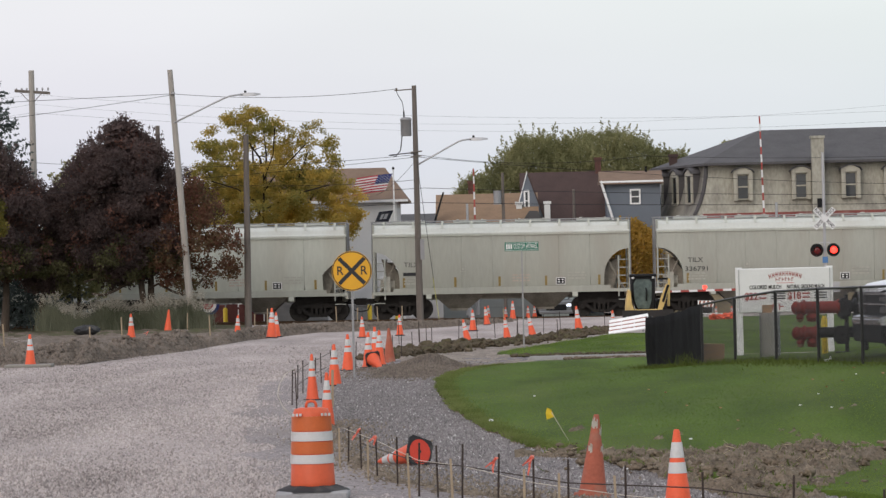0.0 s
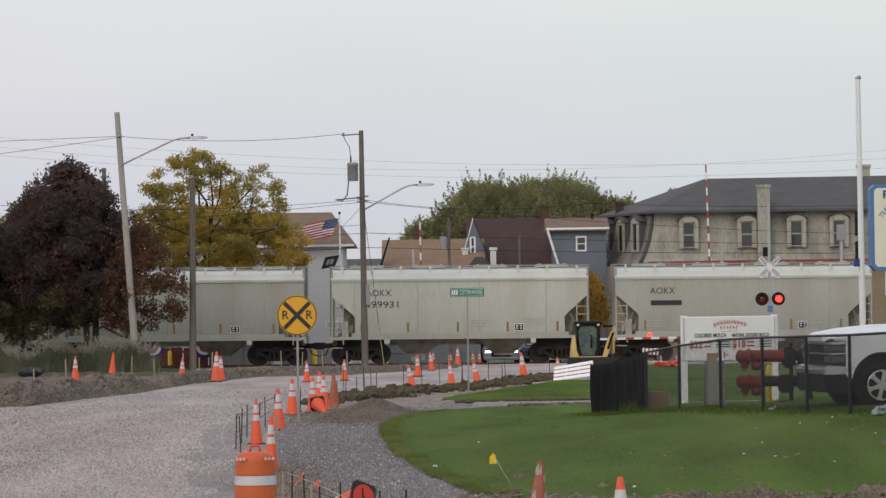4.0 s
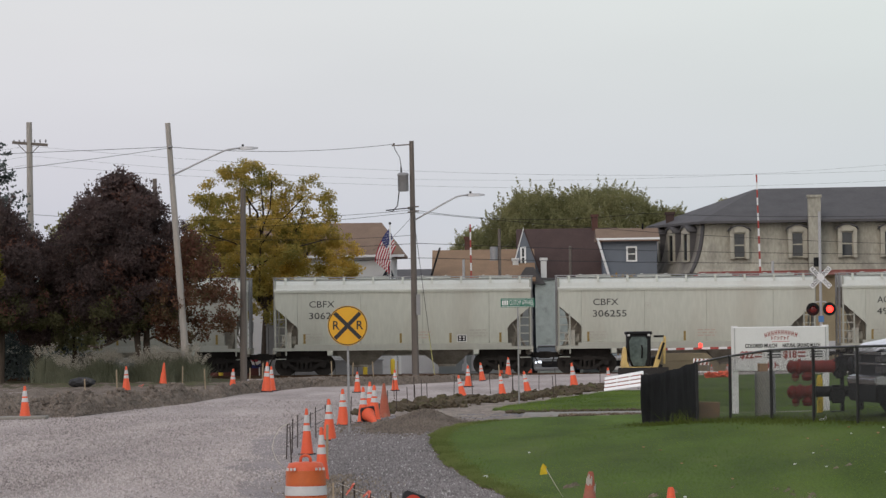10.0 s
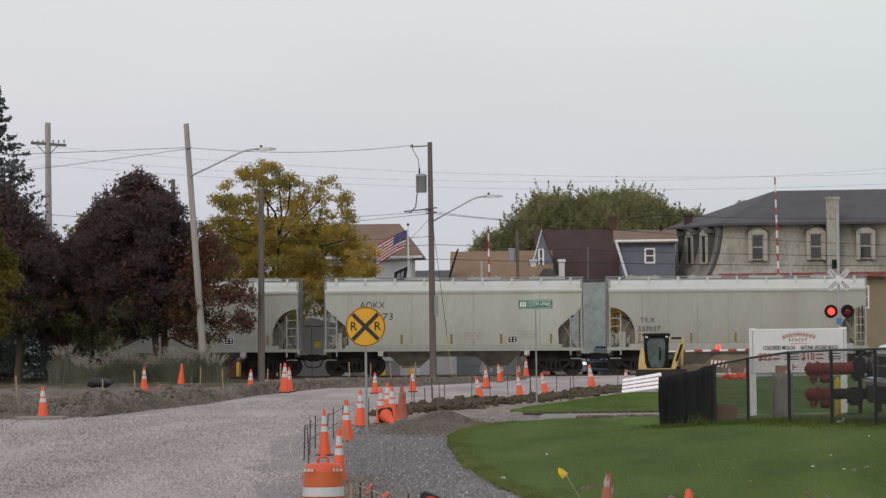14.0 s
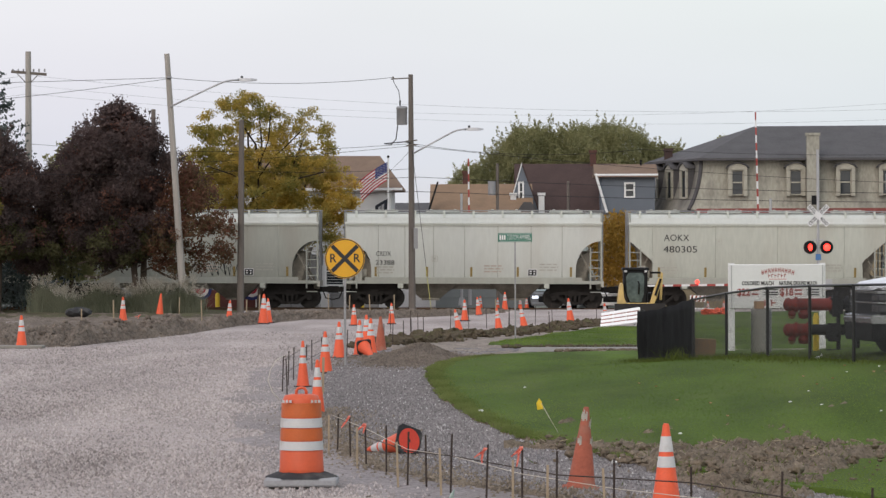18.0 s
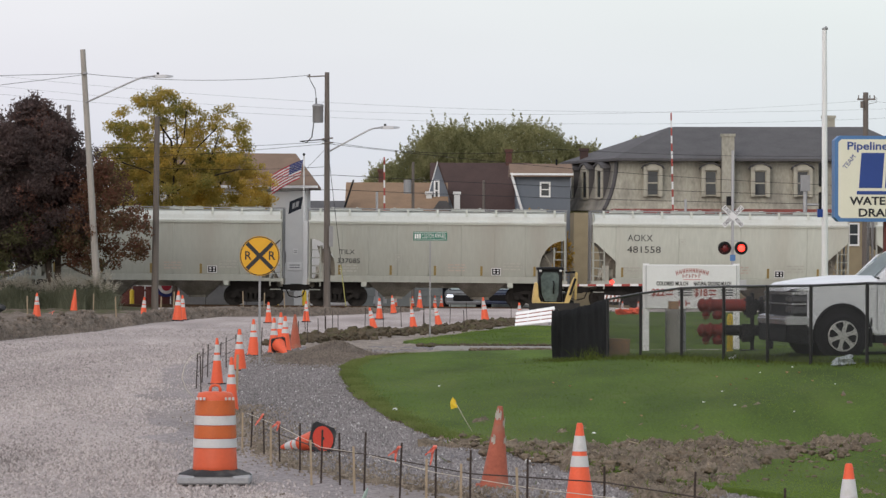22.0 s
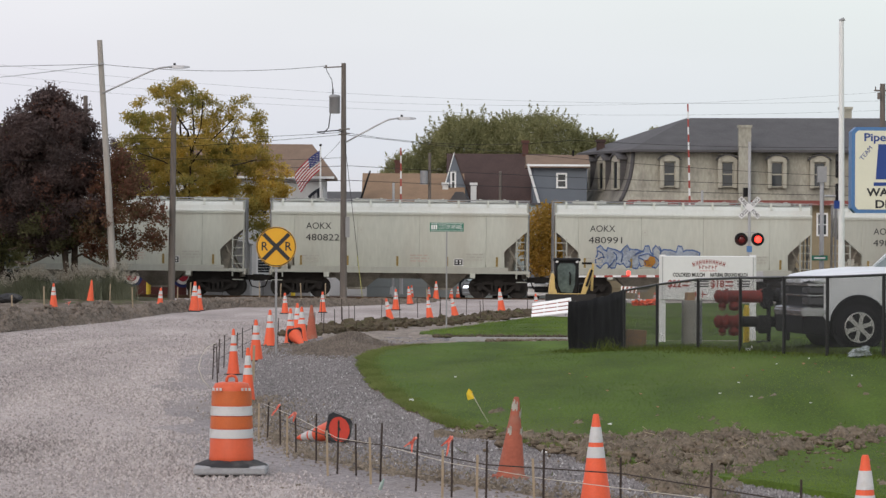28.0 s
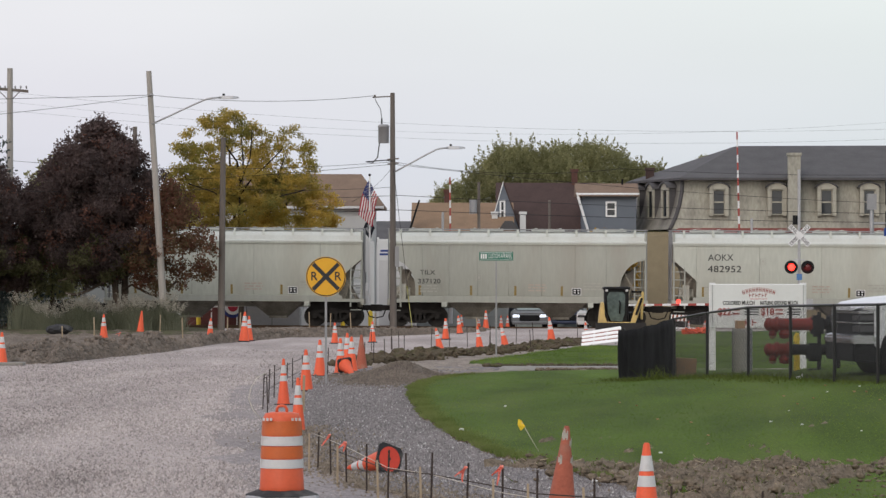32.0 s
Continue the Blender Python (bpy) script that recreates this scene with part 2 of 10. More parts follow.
M = {
    "road": stone_mat("road_gravel", (0.312, 0.265, 0.248), (0.456, 0.397, 0.374), 0.045, 0.2, (0.30, 0.255, 0.24)),
    "packed": stone_mat("packed_gravel", (0.205, 0.180, 0.176), (0.35, 0.31, 0.303), 0.045, 0.25, (0.22, 0.19, 0.17)),
    "base": stone_mat("dark_crushed_stone", (0.100, 0.091, 0.092), (0.255, 0.234, 0.234), 0.055, 0.35, (0.170, 0.140, 0.115)),
    "ballast": stone_mat("ballast", (0.06, 0.056, 0.05), (0.15, 0.14, 0.128), 0.07),
    "dirt": mat("bare_soil", (0.165, 0.13, 0.095), 0.95, var=0.7, scale=1.7, fine=22, bump=1.0, dist=0.05, dirt=(0.28, 0.235, 0.18), dirt_amount=0.3, spec=0.1, lane=0.6),
    "greydirt": mat("grey_soil", (0.188, 0.153, 0.126), 0.95, var=0.5, scale=1.6, fine=14, bump=0.8, dist=0.05, dirt=(0.095, 0.074, 0.056), dirt_amount=0.40, spec=0.1, lane=0.6),
    "palesoil": mat("pale_grey_soil", (0.265, 0.225, 0.192), 0.95, var=0.4, scale=1.6, fine=14, bump=0.8, dist=0.05, dirt=(0.15, 0.12, 0.095), dirt_amount=0.3, spec=0.1, lane=0.6),
    "clod": mat("sod_clods", (0.100, 0.080, 0.056), 0.95, var=0.55, scale=2.6, fine=14, bump=0.9, dist=0.05, dirt=(0.098, 0.104, 0.042), dirt_amount=0.36, spec=0.1),
    "lawn": mat("lawn_turf", (0.066, 0.105, 0.0148), 0.9, var=0.62, scale=0.75, fine=34, bump=0.4, dist=0.02, dirt=(0.104, 0.134, 0.034), dirt_amount=0.40, spec=0.12, lane=0.22, gain=0.8),
    "grass": leaf_mat("grass_blades", (0.075, 0.105, 0.018), (0.15, 0.18, 0.045), 0.5),
    "turf": leaf_mat("turf_blades", (0.100, 0.160, 0.024), (0.225, 0.300, 0.060), 0.75, 0.28, 0.9),
    "rimgrass": leaf_mat("lawn_edge_blades", (0.125, 0.162, 0.042), (0.26, 0.29, 0.100), 0.65),
    "concrete": mat("concrete", (0.25, 0.235, 0.21), 0.9, var=0.2, scale=1.5, fine=30, bump=0.3, dirt=(0.15, 0.13, 0.105), dirt_amount=0.3),
    "cream": mat("cream_car_paint", (0.466, 0.478, 0.416), 0.5, var=0.11, scale=0.7, fine=9, bump=0.04, dirt=(0.385, 0.355, 0.295), dirt_amount=0.2, streak=5.0),
    "cream_b": mat("grey_car_paint", (0.366, 0.370, 0.322), 0.55, var=0.10, scale=0.8, fine=9, bump=0.04, dirt=(0.32, 0.295, 0.245), dirt_amount=0.25, streak=5.0),
    "cream_c": mat("pale_car_and_lit_roof_paint", (0.548, 0.560, 0.518), 0.5, var=0.07, scale=0.7, fine=9, bump=0.04, dirt=(0.48, 0.455, 0.40), dirt_amount=0.14, streak=5.0),
    "hopper": mat("dusty_hopper_paint", (0.44, 0.42, 0.36), 0.75, var=0.2, scale=1.5, fine=12, bump=0.1, dirt=(0.20, 0.17, 0.13), dirt_amount=0.35),
    "galv": mat("galvanised_steel", (0.30, 0.30, 0.305), 0.6, 0.3, var=0.12, scale=5, bump=0.1),
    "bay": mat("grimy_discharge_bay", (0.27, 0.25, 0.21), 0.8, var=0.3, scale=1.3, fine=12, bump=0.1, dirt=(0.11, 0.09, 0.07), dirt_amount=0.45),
    "truck": mat("grimy_cast_steel", (0.028, 0.025, 0.023), 0.9, 0.0, var=0.3, scale=6, bump=0.3, spec=0.2),
    "wheel": mat("worn_wheel_steel", (0.038, 0.034, 0.031), 0.85, 0.0, var=0.25, scale=8, bump=0.2, spec=0.25),
    "rail": mat("rusty_rail", (0.13, 0.08, 0.05), 0.6, 0.5, var=0.3, scale=4, bump=0.2),
    "tie": mat("creosoted_tie", (0.07, 0.055, 0.045), 0.9, var=0.3, scale=4, bump=0.5),
    "black": mat("black_paint", (0.010, 0.010, 0.011), 0.6, var=0.15, bump=0.05, spec=0.2),
    "letter": mat("lettering_black", (0.03, 0.03, 0.032), 0.7, var=0.1, bump=0.0),
    "faint": mat("faded_stencil", (0.43, 0.42, 0.37), 0.7, var=0.2, bump=0.0),
    "faintred": mat("faded_red_stencil", (0.46, 0.385, 0.325), 0.7, var=0.2, bump=0.0),
    "stripe": mat("reflective_yellow", (0.27, 0.19, 0.06), 0.5, var=0.2, scale=8, bump=0.0),
    "white": mat("white_paint", (0.78, 0.78, 0.77), 0.6, var=0.06, scale=2, bump=0.05, dirt=(0.55, 0.53, 0.5), dirt_amount=0.05),
    "orange": mat("cone_orange", (0.74, 0.105, 0.038), 0.55, var=0.1, scale=5, fine=40, bump=0.05, dirt=(0.42, 0.095, 0.05), dirt_amount=0.25),
    "orange_old": mat("faded_cone_orange", (0.34, 0.093, 0.055), 0.8, var=0.22, scale=5, fine=30, bump=0.15, dirt=(0.28, 0.16, 0.115), dirt_amount=0.42),
    "drum": mat("drum_orange", (0.62, 0.105, 0.04), 0.5, var=0.08, scale=4, fine=25, bump=0.05, dirt=(0.45, 0.12, 0.04), dirt_amount=0.1),
    "drum_sheet": mat("orange_reflective_sheet", (0.52, 0.115, 0.028), 0.4, var=0.1, scale=9, fine=60, bump=0.05),
    "dullsheet": mat("dirty_collar_sheet", (0.40, 0.37, 0.32), 0.6, var=0.2, scale=12, fine=60, bump=0.05, dirt=(0.22, 0.17, 0.12), dirt_amount=0.4),
    "reflect": mat("white_reflective_sheet", (0.55, 0.545, 0.54), 0.4, var=0.08, scale=8, fine=60, bump=0.03, dirt=(0.34, 0.31, 0.27), dirt_amount=0.3),
    "rubber": mat("black_rubber", (0.03, 0.03, 0.032), 0.85, var=0.3, scale=6, bump=0.2, dirt=(0.16, 0.15, 0.14), dirt_amount=0.25),
    "greyrub": mat("dusty_grey_rubber", (0.33, 0.33, 0.34), 0.85, var=0.15, scale=6, bump=0.2),
    "rebar": mat("rusty_rebar", (0.055, 0.04, 0.033), 0.8, 0.3, var=0.3, scale=20, bump=0.3),
    "stake": mat("weathered_lath", (0.36, 0.28, 0.19), 0.9, var=0.2, scale=8, streak=6, bump=0.2),
    "ribbon": mat("pink_flagging", (0.85, 0.28, 0.21), 0.6, var=0.1, bump=0.0),
    "string": mat("mason_line", (0.55, 0.5, 0.42), 0.8, var=0.1, bump=0.0),
    "yellow": mat("sign_yellow", (0.72, 0.37, 0.02), 0.45, var=0.05, scale=3, bump=0.02, dirt=(0.6, 0.32, 0.03), dirt_amount=0.08),
    "flagyellow": mat("flag_yellow", (0.75, 0.52, 0.03), 0.6, var=0.05, bump=0.0),
    "signgreen": mat("sign_green", (0.015, 0.155, 0.10), 0.45, var=0.06, bump=0.02),
    "poleg": mat("weathered_pole_grey", (0.34, 0.315, 0.285), 0.9, var=0.22, scale=2.5, fine=20, streak=12, bump=0.4),
    "poled": mat("weathered_pole_dark", (0.145, 0.125, 0.110), 0.9, var=0.22, scale=2.5, fine=20, streak=12, bump=0.4),
    "alu": mat("dull_aluminium", (0.42, 0.42, 0.43), 0.5, 0.5, var=0.1, scale=3, bump=0.05),
    "wire": mat("cable_black", (0.035, 0.034, 0.036), 0.8, var=0.1, bump=0.0, spec=0.2),
    "fabric": mat("black_windscreen_fabric", (0.0065, 0.0065, 0.007), 0.85, var=0.3, scale=3, fine=30, bump=0.4, dist=0.02),
    "fence": mat("black_vinyl_fence", (0.012, 0.012, 0.013), 0.45, var=0.2, bump=0.0),
    "redpaint": mat("hydrant_red", (0.20, 0.03, 0.022), 0.6, var=0.3, scale=4, bump=0.05, dirt=(0.08, 0.02, 0.016), dirt_amount=0.3, spec=0.25),
    "truckwhite": mat("white_vehicle_paint", (0.66, 0.67, 0.69), 0.3, var=0.03, scale=1.5, bump=0.0, spec=0.6, dirt=(0.5, 0.49, 0.48), dirt_amount=0.1),
    "chrome": mat("chrome_trim", (0.6, 0.6, 0.62), 0.2, 0.95, var=0.05, bump=0.0),
    "alloy": mat("alloy_wheel", (0.52, 0.50, 0.48), 0.35, 0.7, var=0.1, bump=0.0),
    "tyre": mat("tyre_rubber", (0.014, 0.014, 0.015), 0.9, var=0.2, scale=8, bump=0.3, spec=0.15),
    "glass": glass_mat("dark_window_glass"),
    # the sky reflection on windscreens is put into this pale base colour
    "screen": mat("windscreen_sky_tone", (0.26, 0.32, 0.31), 0.08, var=0.15, bump=0.0, spec=1.0),
    "ejpface": mat("sign_cream_face", (0.74, 0.72, 0.58), 0.4, var=0.04, bump=0.0),
    "blue": mat("sign_blue", (0.02, 0.055, 0.24), 0.4, var=0.06, bump=0.0),
    "framblue": mat("frame_blue", (0.075, 0.185, 0.39), 0.45, var=0.06, bump=0.02),
    "red": mat("sign_red", (0.55, 0.035, 0.03), 0.5, var=0.08, bump=0.0),
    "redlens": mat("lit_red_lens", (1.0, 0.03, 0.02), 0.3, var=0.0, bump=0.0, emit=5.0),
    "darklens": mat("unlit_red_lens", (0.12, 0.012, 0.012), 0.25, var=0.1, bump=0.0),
    "loader": mat("loader_yellow", (0.62, 0.44, 0.16), 0.5, var=0.1, scale=3, bump=0.05, dirt=(0.35, 0.25, 0.12), dirt_amount=0.15),
    "shingle_tan": mat("tan_shingles", (0.24, 0.155, 0.095), 0.9, var=0.2, scale=1.5, fine=14, bump=0.4),
    "shingle_red": mat("maroon_shingles", (0.064, 0.040, 0.036), 0.9, var=0.22, scale=1.5, fine=14, bump=0.4),
    "shingle_dark": mat("dark_slate_roof", (0.088, 0.084, 0.086), 0.85, var=0.25, scale=1.2, fine=14, bump=0.4),
    "shingle_brown": mat("brown_shingles", (0.20, 0.135, 0.095), 0.9, var=0.2, scale=1.5, fine=14, bump=0.4),
    "mansard": mat("weathered_mansard_board", (0.345, 0.33, 0.275), 0.85, var=0.32, scale=1.3, fine=9, streak=2.5, bump=0.2, dirt=(0.17, 0.16, 0.138), dirt_amount=0.42),
    "mansard_trim": mat("cream_window_trim", (0.385, 0.365, 0.30), 0.8, var=0.2, scale=3, bump=0.1, dirt=(0.2, 0.188, 0.16), dirt_amount=0.2),
    "brick": mat("red_brick", (0.105, 0.05, 0.04), 0.9, var=0.3, scale=8, fine=30, bump=0.4),
    "verge": mat("patchy_verge", (0.105, 0.090, 0.062), 0.95, var=0.5, scale=2.0, fine=14, bump=0.6, dist=0.04, dirt=(0.08, 0.105, 0.03), dirt_amount=0.5, spec=0.1),
    "siding_pale": mat("pale_board_siding", (0.36, 0.41, 0.395), 0.8, var=0.2, scale=3, bump=0.2, dirt=(0.2, 0.21, 0.2), dirt_amount=0.3),
    "siding_blue": mat("blue_siding", (0.145, 0.165, 0.195), 0.7, var=0.08, scale=2, bump=0.1),
    "siding_white": mat("white_siding", (0.66, 0.66, 0.65), 0.7, var=0.06, scale=2, bump=0.1),
    "siding_tan": mat("tan_siding", (0.27, 0.222, 0.14), 0.8, var=0.15, scale=2, bump=0.1),
    "siding_grey": mat("grey_teal_siding", (0.17, 0.185, 0.185), 0.7, var=0.1, scale=2, bump=0.1),
    "bark": mat("tree_bark", (0.085, 0.065, 0.05), 0.95, var=0.3, scale=3, fine=20, streak=5, bump=0.8),
    "darkbark": mat("dark_bark", (0.028, 0.022, 0.018), 0.95, var=0.3, scale=3, fine=20, streak=5, bump=0.6, spec=0.1),
    "leaf_purple": leaf_mat("purple_maple_leaves", (0.066, 0.054, 0.053), (0.176, 0.122, 0.112), 0.50),
    "leaf_rust": leaf_mat("rusty_maple_leaves", (0.085, 0.09, 0.04), (0.215, 0.09, 0.065), 0.38, 1.0, 0.45),
    "leaf_gold": leaf_mat("golden_locust_leaves", (0.200, 0.205, 0.060), (0.66, 0.46, 0.11), 0.66, 1.0, 0.78),
    "leaf_locust": leaf_mat("greenish_locust_leaves", (0.205, 0.215, 0.070), (0.60, 0.44, 0.110), 0.66, 1.0, 0.7),
    "leaf_russet": leaf_mat("russet_maple_leaves", (0.085, 0.05, 0.042), (0.24, 0.115, 0.085), 0.4),
    "leaf_green": leaf_mat("late_summer_leaves", (0.190, 0.195, 0.092), (0.375, 0.355, 0.178), 0.5),
    "leaf_olive": leaf_mat("olive_hedge_leaves", (0.06, 0.06, 0.014), (0.19, 0.15, 0.03), 0.3),
    "leaf_spruce": leaf_mat("spruce_needles", (0.050, 0.066, 0.062), (0.155, 0.180, 0.170), 0.2),
    "leaf_under": leaf_mat("shaded_green_leaves", (0.075, 0.075, 0.038), (0.16, 0.15, 0.075), 0.4),
    "reed": leaf_mat("ornamental_grass_leaves", (0.12, 0.132, 0.086), (0.28, 0.285, 0.205), 0.45),
    "plume": leaf_mat("pale_grass_plumes", (0.34, 0.31, 0.25), (0.60, 0.56, 0.48), 0.5),
    "guard": mat("faded_yellow_guard", (0.42, 0.40, 0.12), 0.6, var=0.2, scale=3, bump=0.05),
    "bollard": mat("bollard_yellow", (0.70, 0.50, 0.04), 0.5, var=0.1, bump=0.05),
    "carblue": mat("dark_blue_vehicle_paint", (0.03, 0.045, 0.09), 0.3, var=0.03, bump=0.0, spec=0.6),
    "cargrey": mat("grey_vehicle_paint", (0.18, 0.185, 0.19), 0.3, var=0.03, bump=0.0, spec=0.6),
    "headlamp": mat("lit_headlamp", (0.85, 0.9, 1.0), 0.2, var=0.0, bump=0.0, emit=2.0),
    "flagred": mat("flag_red", (0.40, 0.03, 0.05), 0.8, var=0.05, bump=0.0),
    "flagblue": mat("flag_blue", (0.03, 0.04, 0.15), 0.8, var=0.05, bump=0.0),
    "flagwhite": mat("flag_white", (0.72, 0.70, 0.68), 0.8, var=0.04, bump=0.0),
    "paintred": mat("graffiti_red", (0.40, 0.03, 0.03), 0.6, var=0.1, bump=0.0),
    "paintgrey": mat("graffiti_blue_grey", (0.27, 0.31, 0.36), 0.6, var=0.5, scale=1.6, fine=9, bump=0.0, dirt=(0.42, 0.42, 0.38), dirt_amount=0.4),
    "paintorange": mat("graffiti_orange", (0.62, 0.30, 0.06), 0.6, var=0.2, bump=0.0),
    "paintblue": mat("graffiti_blue", (0.07, 0.12, 0.27), 0.6, var=0.15, bump=0.0),
    "paintwhite": mat("graffiti_white", (0.7, 0.68, 0.66), 0.6, var=0.05, bump=0.0),
    "bottle": mat("green_bottle_plastic", (0.35, 0.45, 0.40), 0.2, var=0.1, bump=0.0, spec=0.7),
    "boardwhite": mat("aged_white_panel", (0.70, 0.70, 0.70), 0.6, var=0.06, scale=2, bump=0.03, dirt=(0.45, 0.44, 0.42), dirt_amount=0.1),
    "grime_shade": mat("grimy_shaded_car_end", (0.25, 0.225, 0.185), 0.85, var=0.3, scale=1.2, fine=10, bump=0.1, dirt=(0.11, 0.09, 0.07), dirt_amount=0.35),
    "underside": mat("cone_hollow_red", (0.62, 0.06, 0.035), 0.7, var=0.12, bump=0.0),
    "darkglass": mat("dark_lamp_glass", (0.07, 0.07, 0.075), 0.15, var=0.3, scale=9, bump=0.0, spec=0.7),
    "rimdark": mat("wheel_shadow_grey", (0.06, 0.055, 0.055), 0.7, var=0.1, bump=0.0),
    "cabglass": mat("cab_glass", (0.085, 0.11, 0.105), 0.1, var=0.5, scale=2.2, fine=6, bump=0.0, spec=0.7),
    "gatered": mat("faded_gate_red", (0.33, 0.06, 0.05), 0.6, var=0.15, scale=4, bump=0.0),
    "straw": leaf_mat("dry_straw", (0.30, 0.25, 0.15), (0.55, 0.47, 0.32), 0.3),
    "crumb": leaf_mat("soil_crumbs", (0.085, 0.066, 0.048), (0.29, 0.24, 0.185), 0.0, 1.0, 0.3),
    "greycrumb": leaf_mat("grey_soil_crumbs", (0.09, 0.072, 0.058), (0.225, 0.187, 0.155), 0.0, 1.0, 0.35),
    "mansard_side": mat("stained_mansard_side", (0.25, 0.235, 0.20), 0.85, var=0.3, scale=1.3, fine=9, streak=2.5, bump=0.2, dirt=(0.07, 0.064, 0.06), dirt_amount=0.4),
    "chip": leaf_mat("pale_stone_chips", (0.34, 0.32, 0.32), (0.58, 0.56, 0.55), 0.0),
    "bag": mat("clear_plastic_bag", (0.24, 0.27, 0.27), 0.25, var=0.5, scale=14, fine=60, bump=0.5, dist=0.01),
    "deadleaf": mat("dead_leaf", (0.34, 0.19, 0.10), 0.7, var=0.3, scale=20, bump=0.1),
    "barrwhite": mat("bright_white_boards", (0.88, 0.88, 0.88), 0.5, var=0.04, scale=3, bump=0.03),
    "yardred": mat("faded_red_boards", (0.13, 0.045, 0.04), 0.85, var=0.25, scale=3, bump=0.2, piece=0.2),
    "darkcloth": mat("black_flag_cloth", (0.02, 0.022, 0.03), 0.9, var=0.15, bump=0.05),
    "leaf_amber": leaf_mat("amber_leaves", (0.22, 0.15, 0.03), (0.55, 0.33, 0.07), 0.5),
    "card": mat("brown_cardboard", (0.30, 0.19, 0.11), 0.9, var=0.12, bump=0.1),
}


# ---- mesh helpers ----
def box(bm, x0, x1, y0, y1, z0, z1):
    v = [bm.verts.new((x, y, z)) for z in (z0, z1) for x, y in ((x0, y0), (x1, y0), (x1, y1), (x0, y1))]
    for f in ((3, 2, 1, 0), (4, 5, 6, 7), (0, 1, 5, 4), (1, 2, 6, 5), (2, 3, 7, 6), (3, 0, 4, 7)):
        bm.faces.new([v[i] for i in f])


def tube(bm, a, b, r0, r1=None, seg=8, caps=True):
    a, b = Vector(a), Vector(b)
    r1 = r0 if r1 is None else r1
    q = (b - a).to_track_quat("Z", "Y")
    ring = []
    for p, r in ((a, r0), (b, r1)):
        ring.append([bm.verts.new(p + q @ Vector((r * math.cos(k * math.tau / seg), r * math.sin(k * math.tau / seg), 0))) for k in range(seg)])
    for k in range(seg):
        f = bm.faces.new((ring[0][k], ring[0][(k + 1) % seg], ring[1][(k + 1) % seg], ring[1][k]))
        f.smooth = seg > 6
    if caps:
        for f in (bm.faces.new(ring[0][::-1]), bm.faces.new(ring[1])):
            for e in f.edges:
                e.smooth = False


def path_tube(bm, pts, r, seg=6):
    """One unbroken pipe through the points."""
    pts = [Vector(p) for p in pts]
    rings = []
    for k, p in enumerate(pts):
        d = (pts[min(k + 1, len(pts) - 1)] - pts[max(k - 1, 0)]).normalized()
        q = d.to_track_quat("Z", "Y")
        rings.append([bm.verts.new(p + q @ Vector((r * math.cos(j * math.tau / seg), r * math.sin(j * math.tau / seg), 0))) for j in range(seg)])
    for a, b in zip(rings, rings[1:]):
        off = min(range(seg), key=lambda s: sum((a[j].co - b[(j + s) % seg].co).length for j in range(seg)))
        for j in range(seg):
            f = bm.faces.new((a[j], a[(j + 1) % seg], b[(j + 1 + off) % seg], b[(j + off) % seg]))
            f.smooth = True
    bm.faces.new(rings[0][::-1])
    bm.faces.new(rings[-1])


def lathe(bm, prof, seg=20, cx=0, cy=0):
    """Turn (radius, height) pairs round the upright axis at cx, cy."""
    rings = []
    for r, z in prof:
        rings.append([bm.verts.new((cx + r * math.cos(k * math.tau / seg), cy + r * math.sin(k * math.tau / seg), z)) for k in range(seg)])
    for a, b in zip(rings, rings[1:]):
        for k in range(seg):
            f = bm.faces.new((a[k], a[(k + 1) % seg], b[(k + 1) % seg], b[k]))
            f.smooth = True
    for f in (bm.faces.new(rings[0][::-1]), bm.faces.new(rings[-1])):
        for e in f.edges:
            e.smooth = False


def prism(bm, poly, y0, y1):
    """A polygon in x, z pushed from y0 to y1."""
    a = [bm.verts.new((x, y0, z)) for x, z in poly]
    b = [bm.verts.new((x, y1, z)) for x, z in poly]
    bm.faces.new(a)
    bm.faces.new(b[::-1])
    k = len(poly)
    for i in range(k):
        bm.faces.new((a[i], b[i], b[(i + 1) % k], a[(i + 1) % k]))


def prism_x(bm, poly, x0, x1):
    """A polygon in y, z pushed from x0 to x1."""
    a = [bm.verts.new((x0, y, z)) for y, z in poly]
    b = [bm.verts.new((x1, y, z)) for y, z in poly]
    bm.faces.new(a[::-1])
    bm.faces.new(b)
    k = len(poly)
    for i in range(k):
        bm.faces.new((a[i], a[(i + 1) % k], b[(i + 1) % k], b[i]))


def loft(bm, sections):
    """Skin a row of closed rings of points."""
    rings = [[bm.verts.new(p) for p in s] for s in sections]
    n = len(rings[0])
    for a, b in zip(rings, rings[1:]):
        for i in range(n):
            bm.faces.new((a[i], a[(i + 1) % n], b[(i + 1) % n], b[i]))
    bm.faces.new(rings[0][::-1])
    bm.faces.new(rings[-1])


def soften(bm, width, seg=1):
    bmesh.ops.recalc_face_normals(bm, faces=bm.faces)
    bmesh.ops.bevel(bm, geom=[e for e in bm.edges if len(e.link_faces) == 2 and e.calc_face_angle(0) > 0.5],
                    offset=width, segments=seg, affect="EDGES", clamp_overlap=True)


def mesh_of(name, bm, material):
    bmesh.ops.recalc_face_normals(bm, faces=bm.faces)
    me = bpy.data.meshes.new(name)
    bm.to_mesh(me)
    bm.free()
    me.materials.append(material)
    return me


def part(name, bm, material, parent=None, label=""):
    ob = new(name, bm if isinstance(bm, bpy.types.Mesh) else mesh_of(name, bm, material))
    ob.parent = parent
    if label:
        ob["label"] = label
    return ob


def thing(name, label, category, m=None, group="", kind=""):
    ob = tagged(new(name), label, category, group, kind)
    if m is not None:
        ob.matrix_basis = m
    return ob


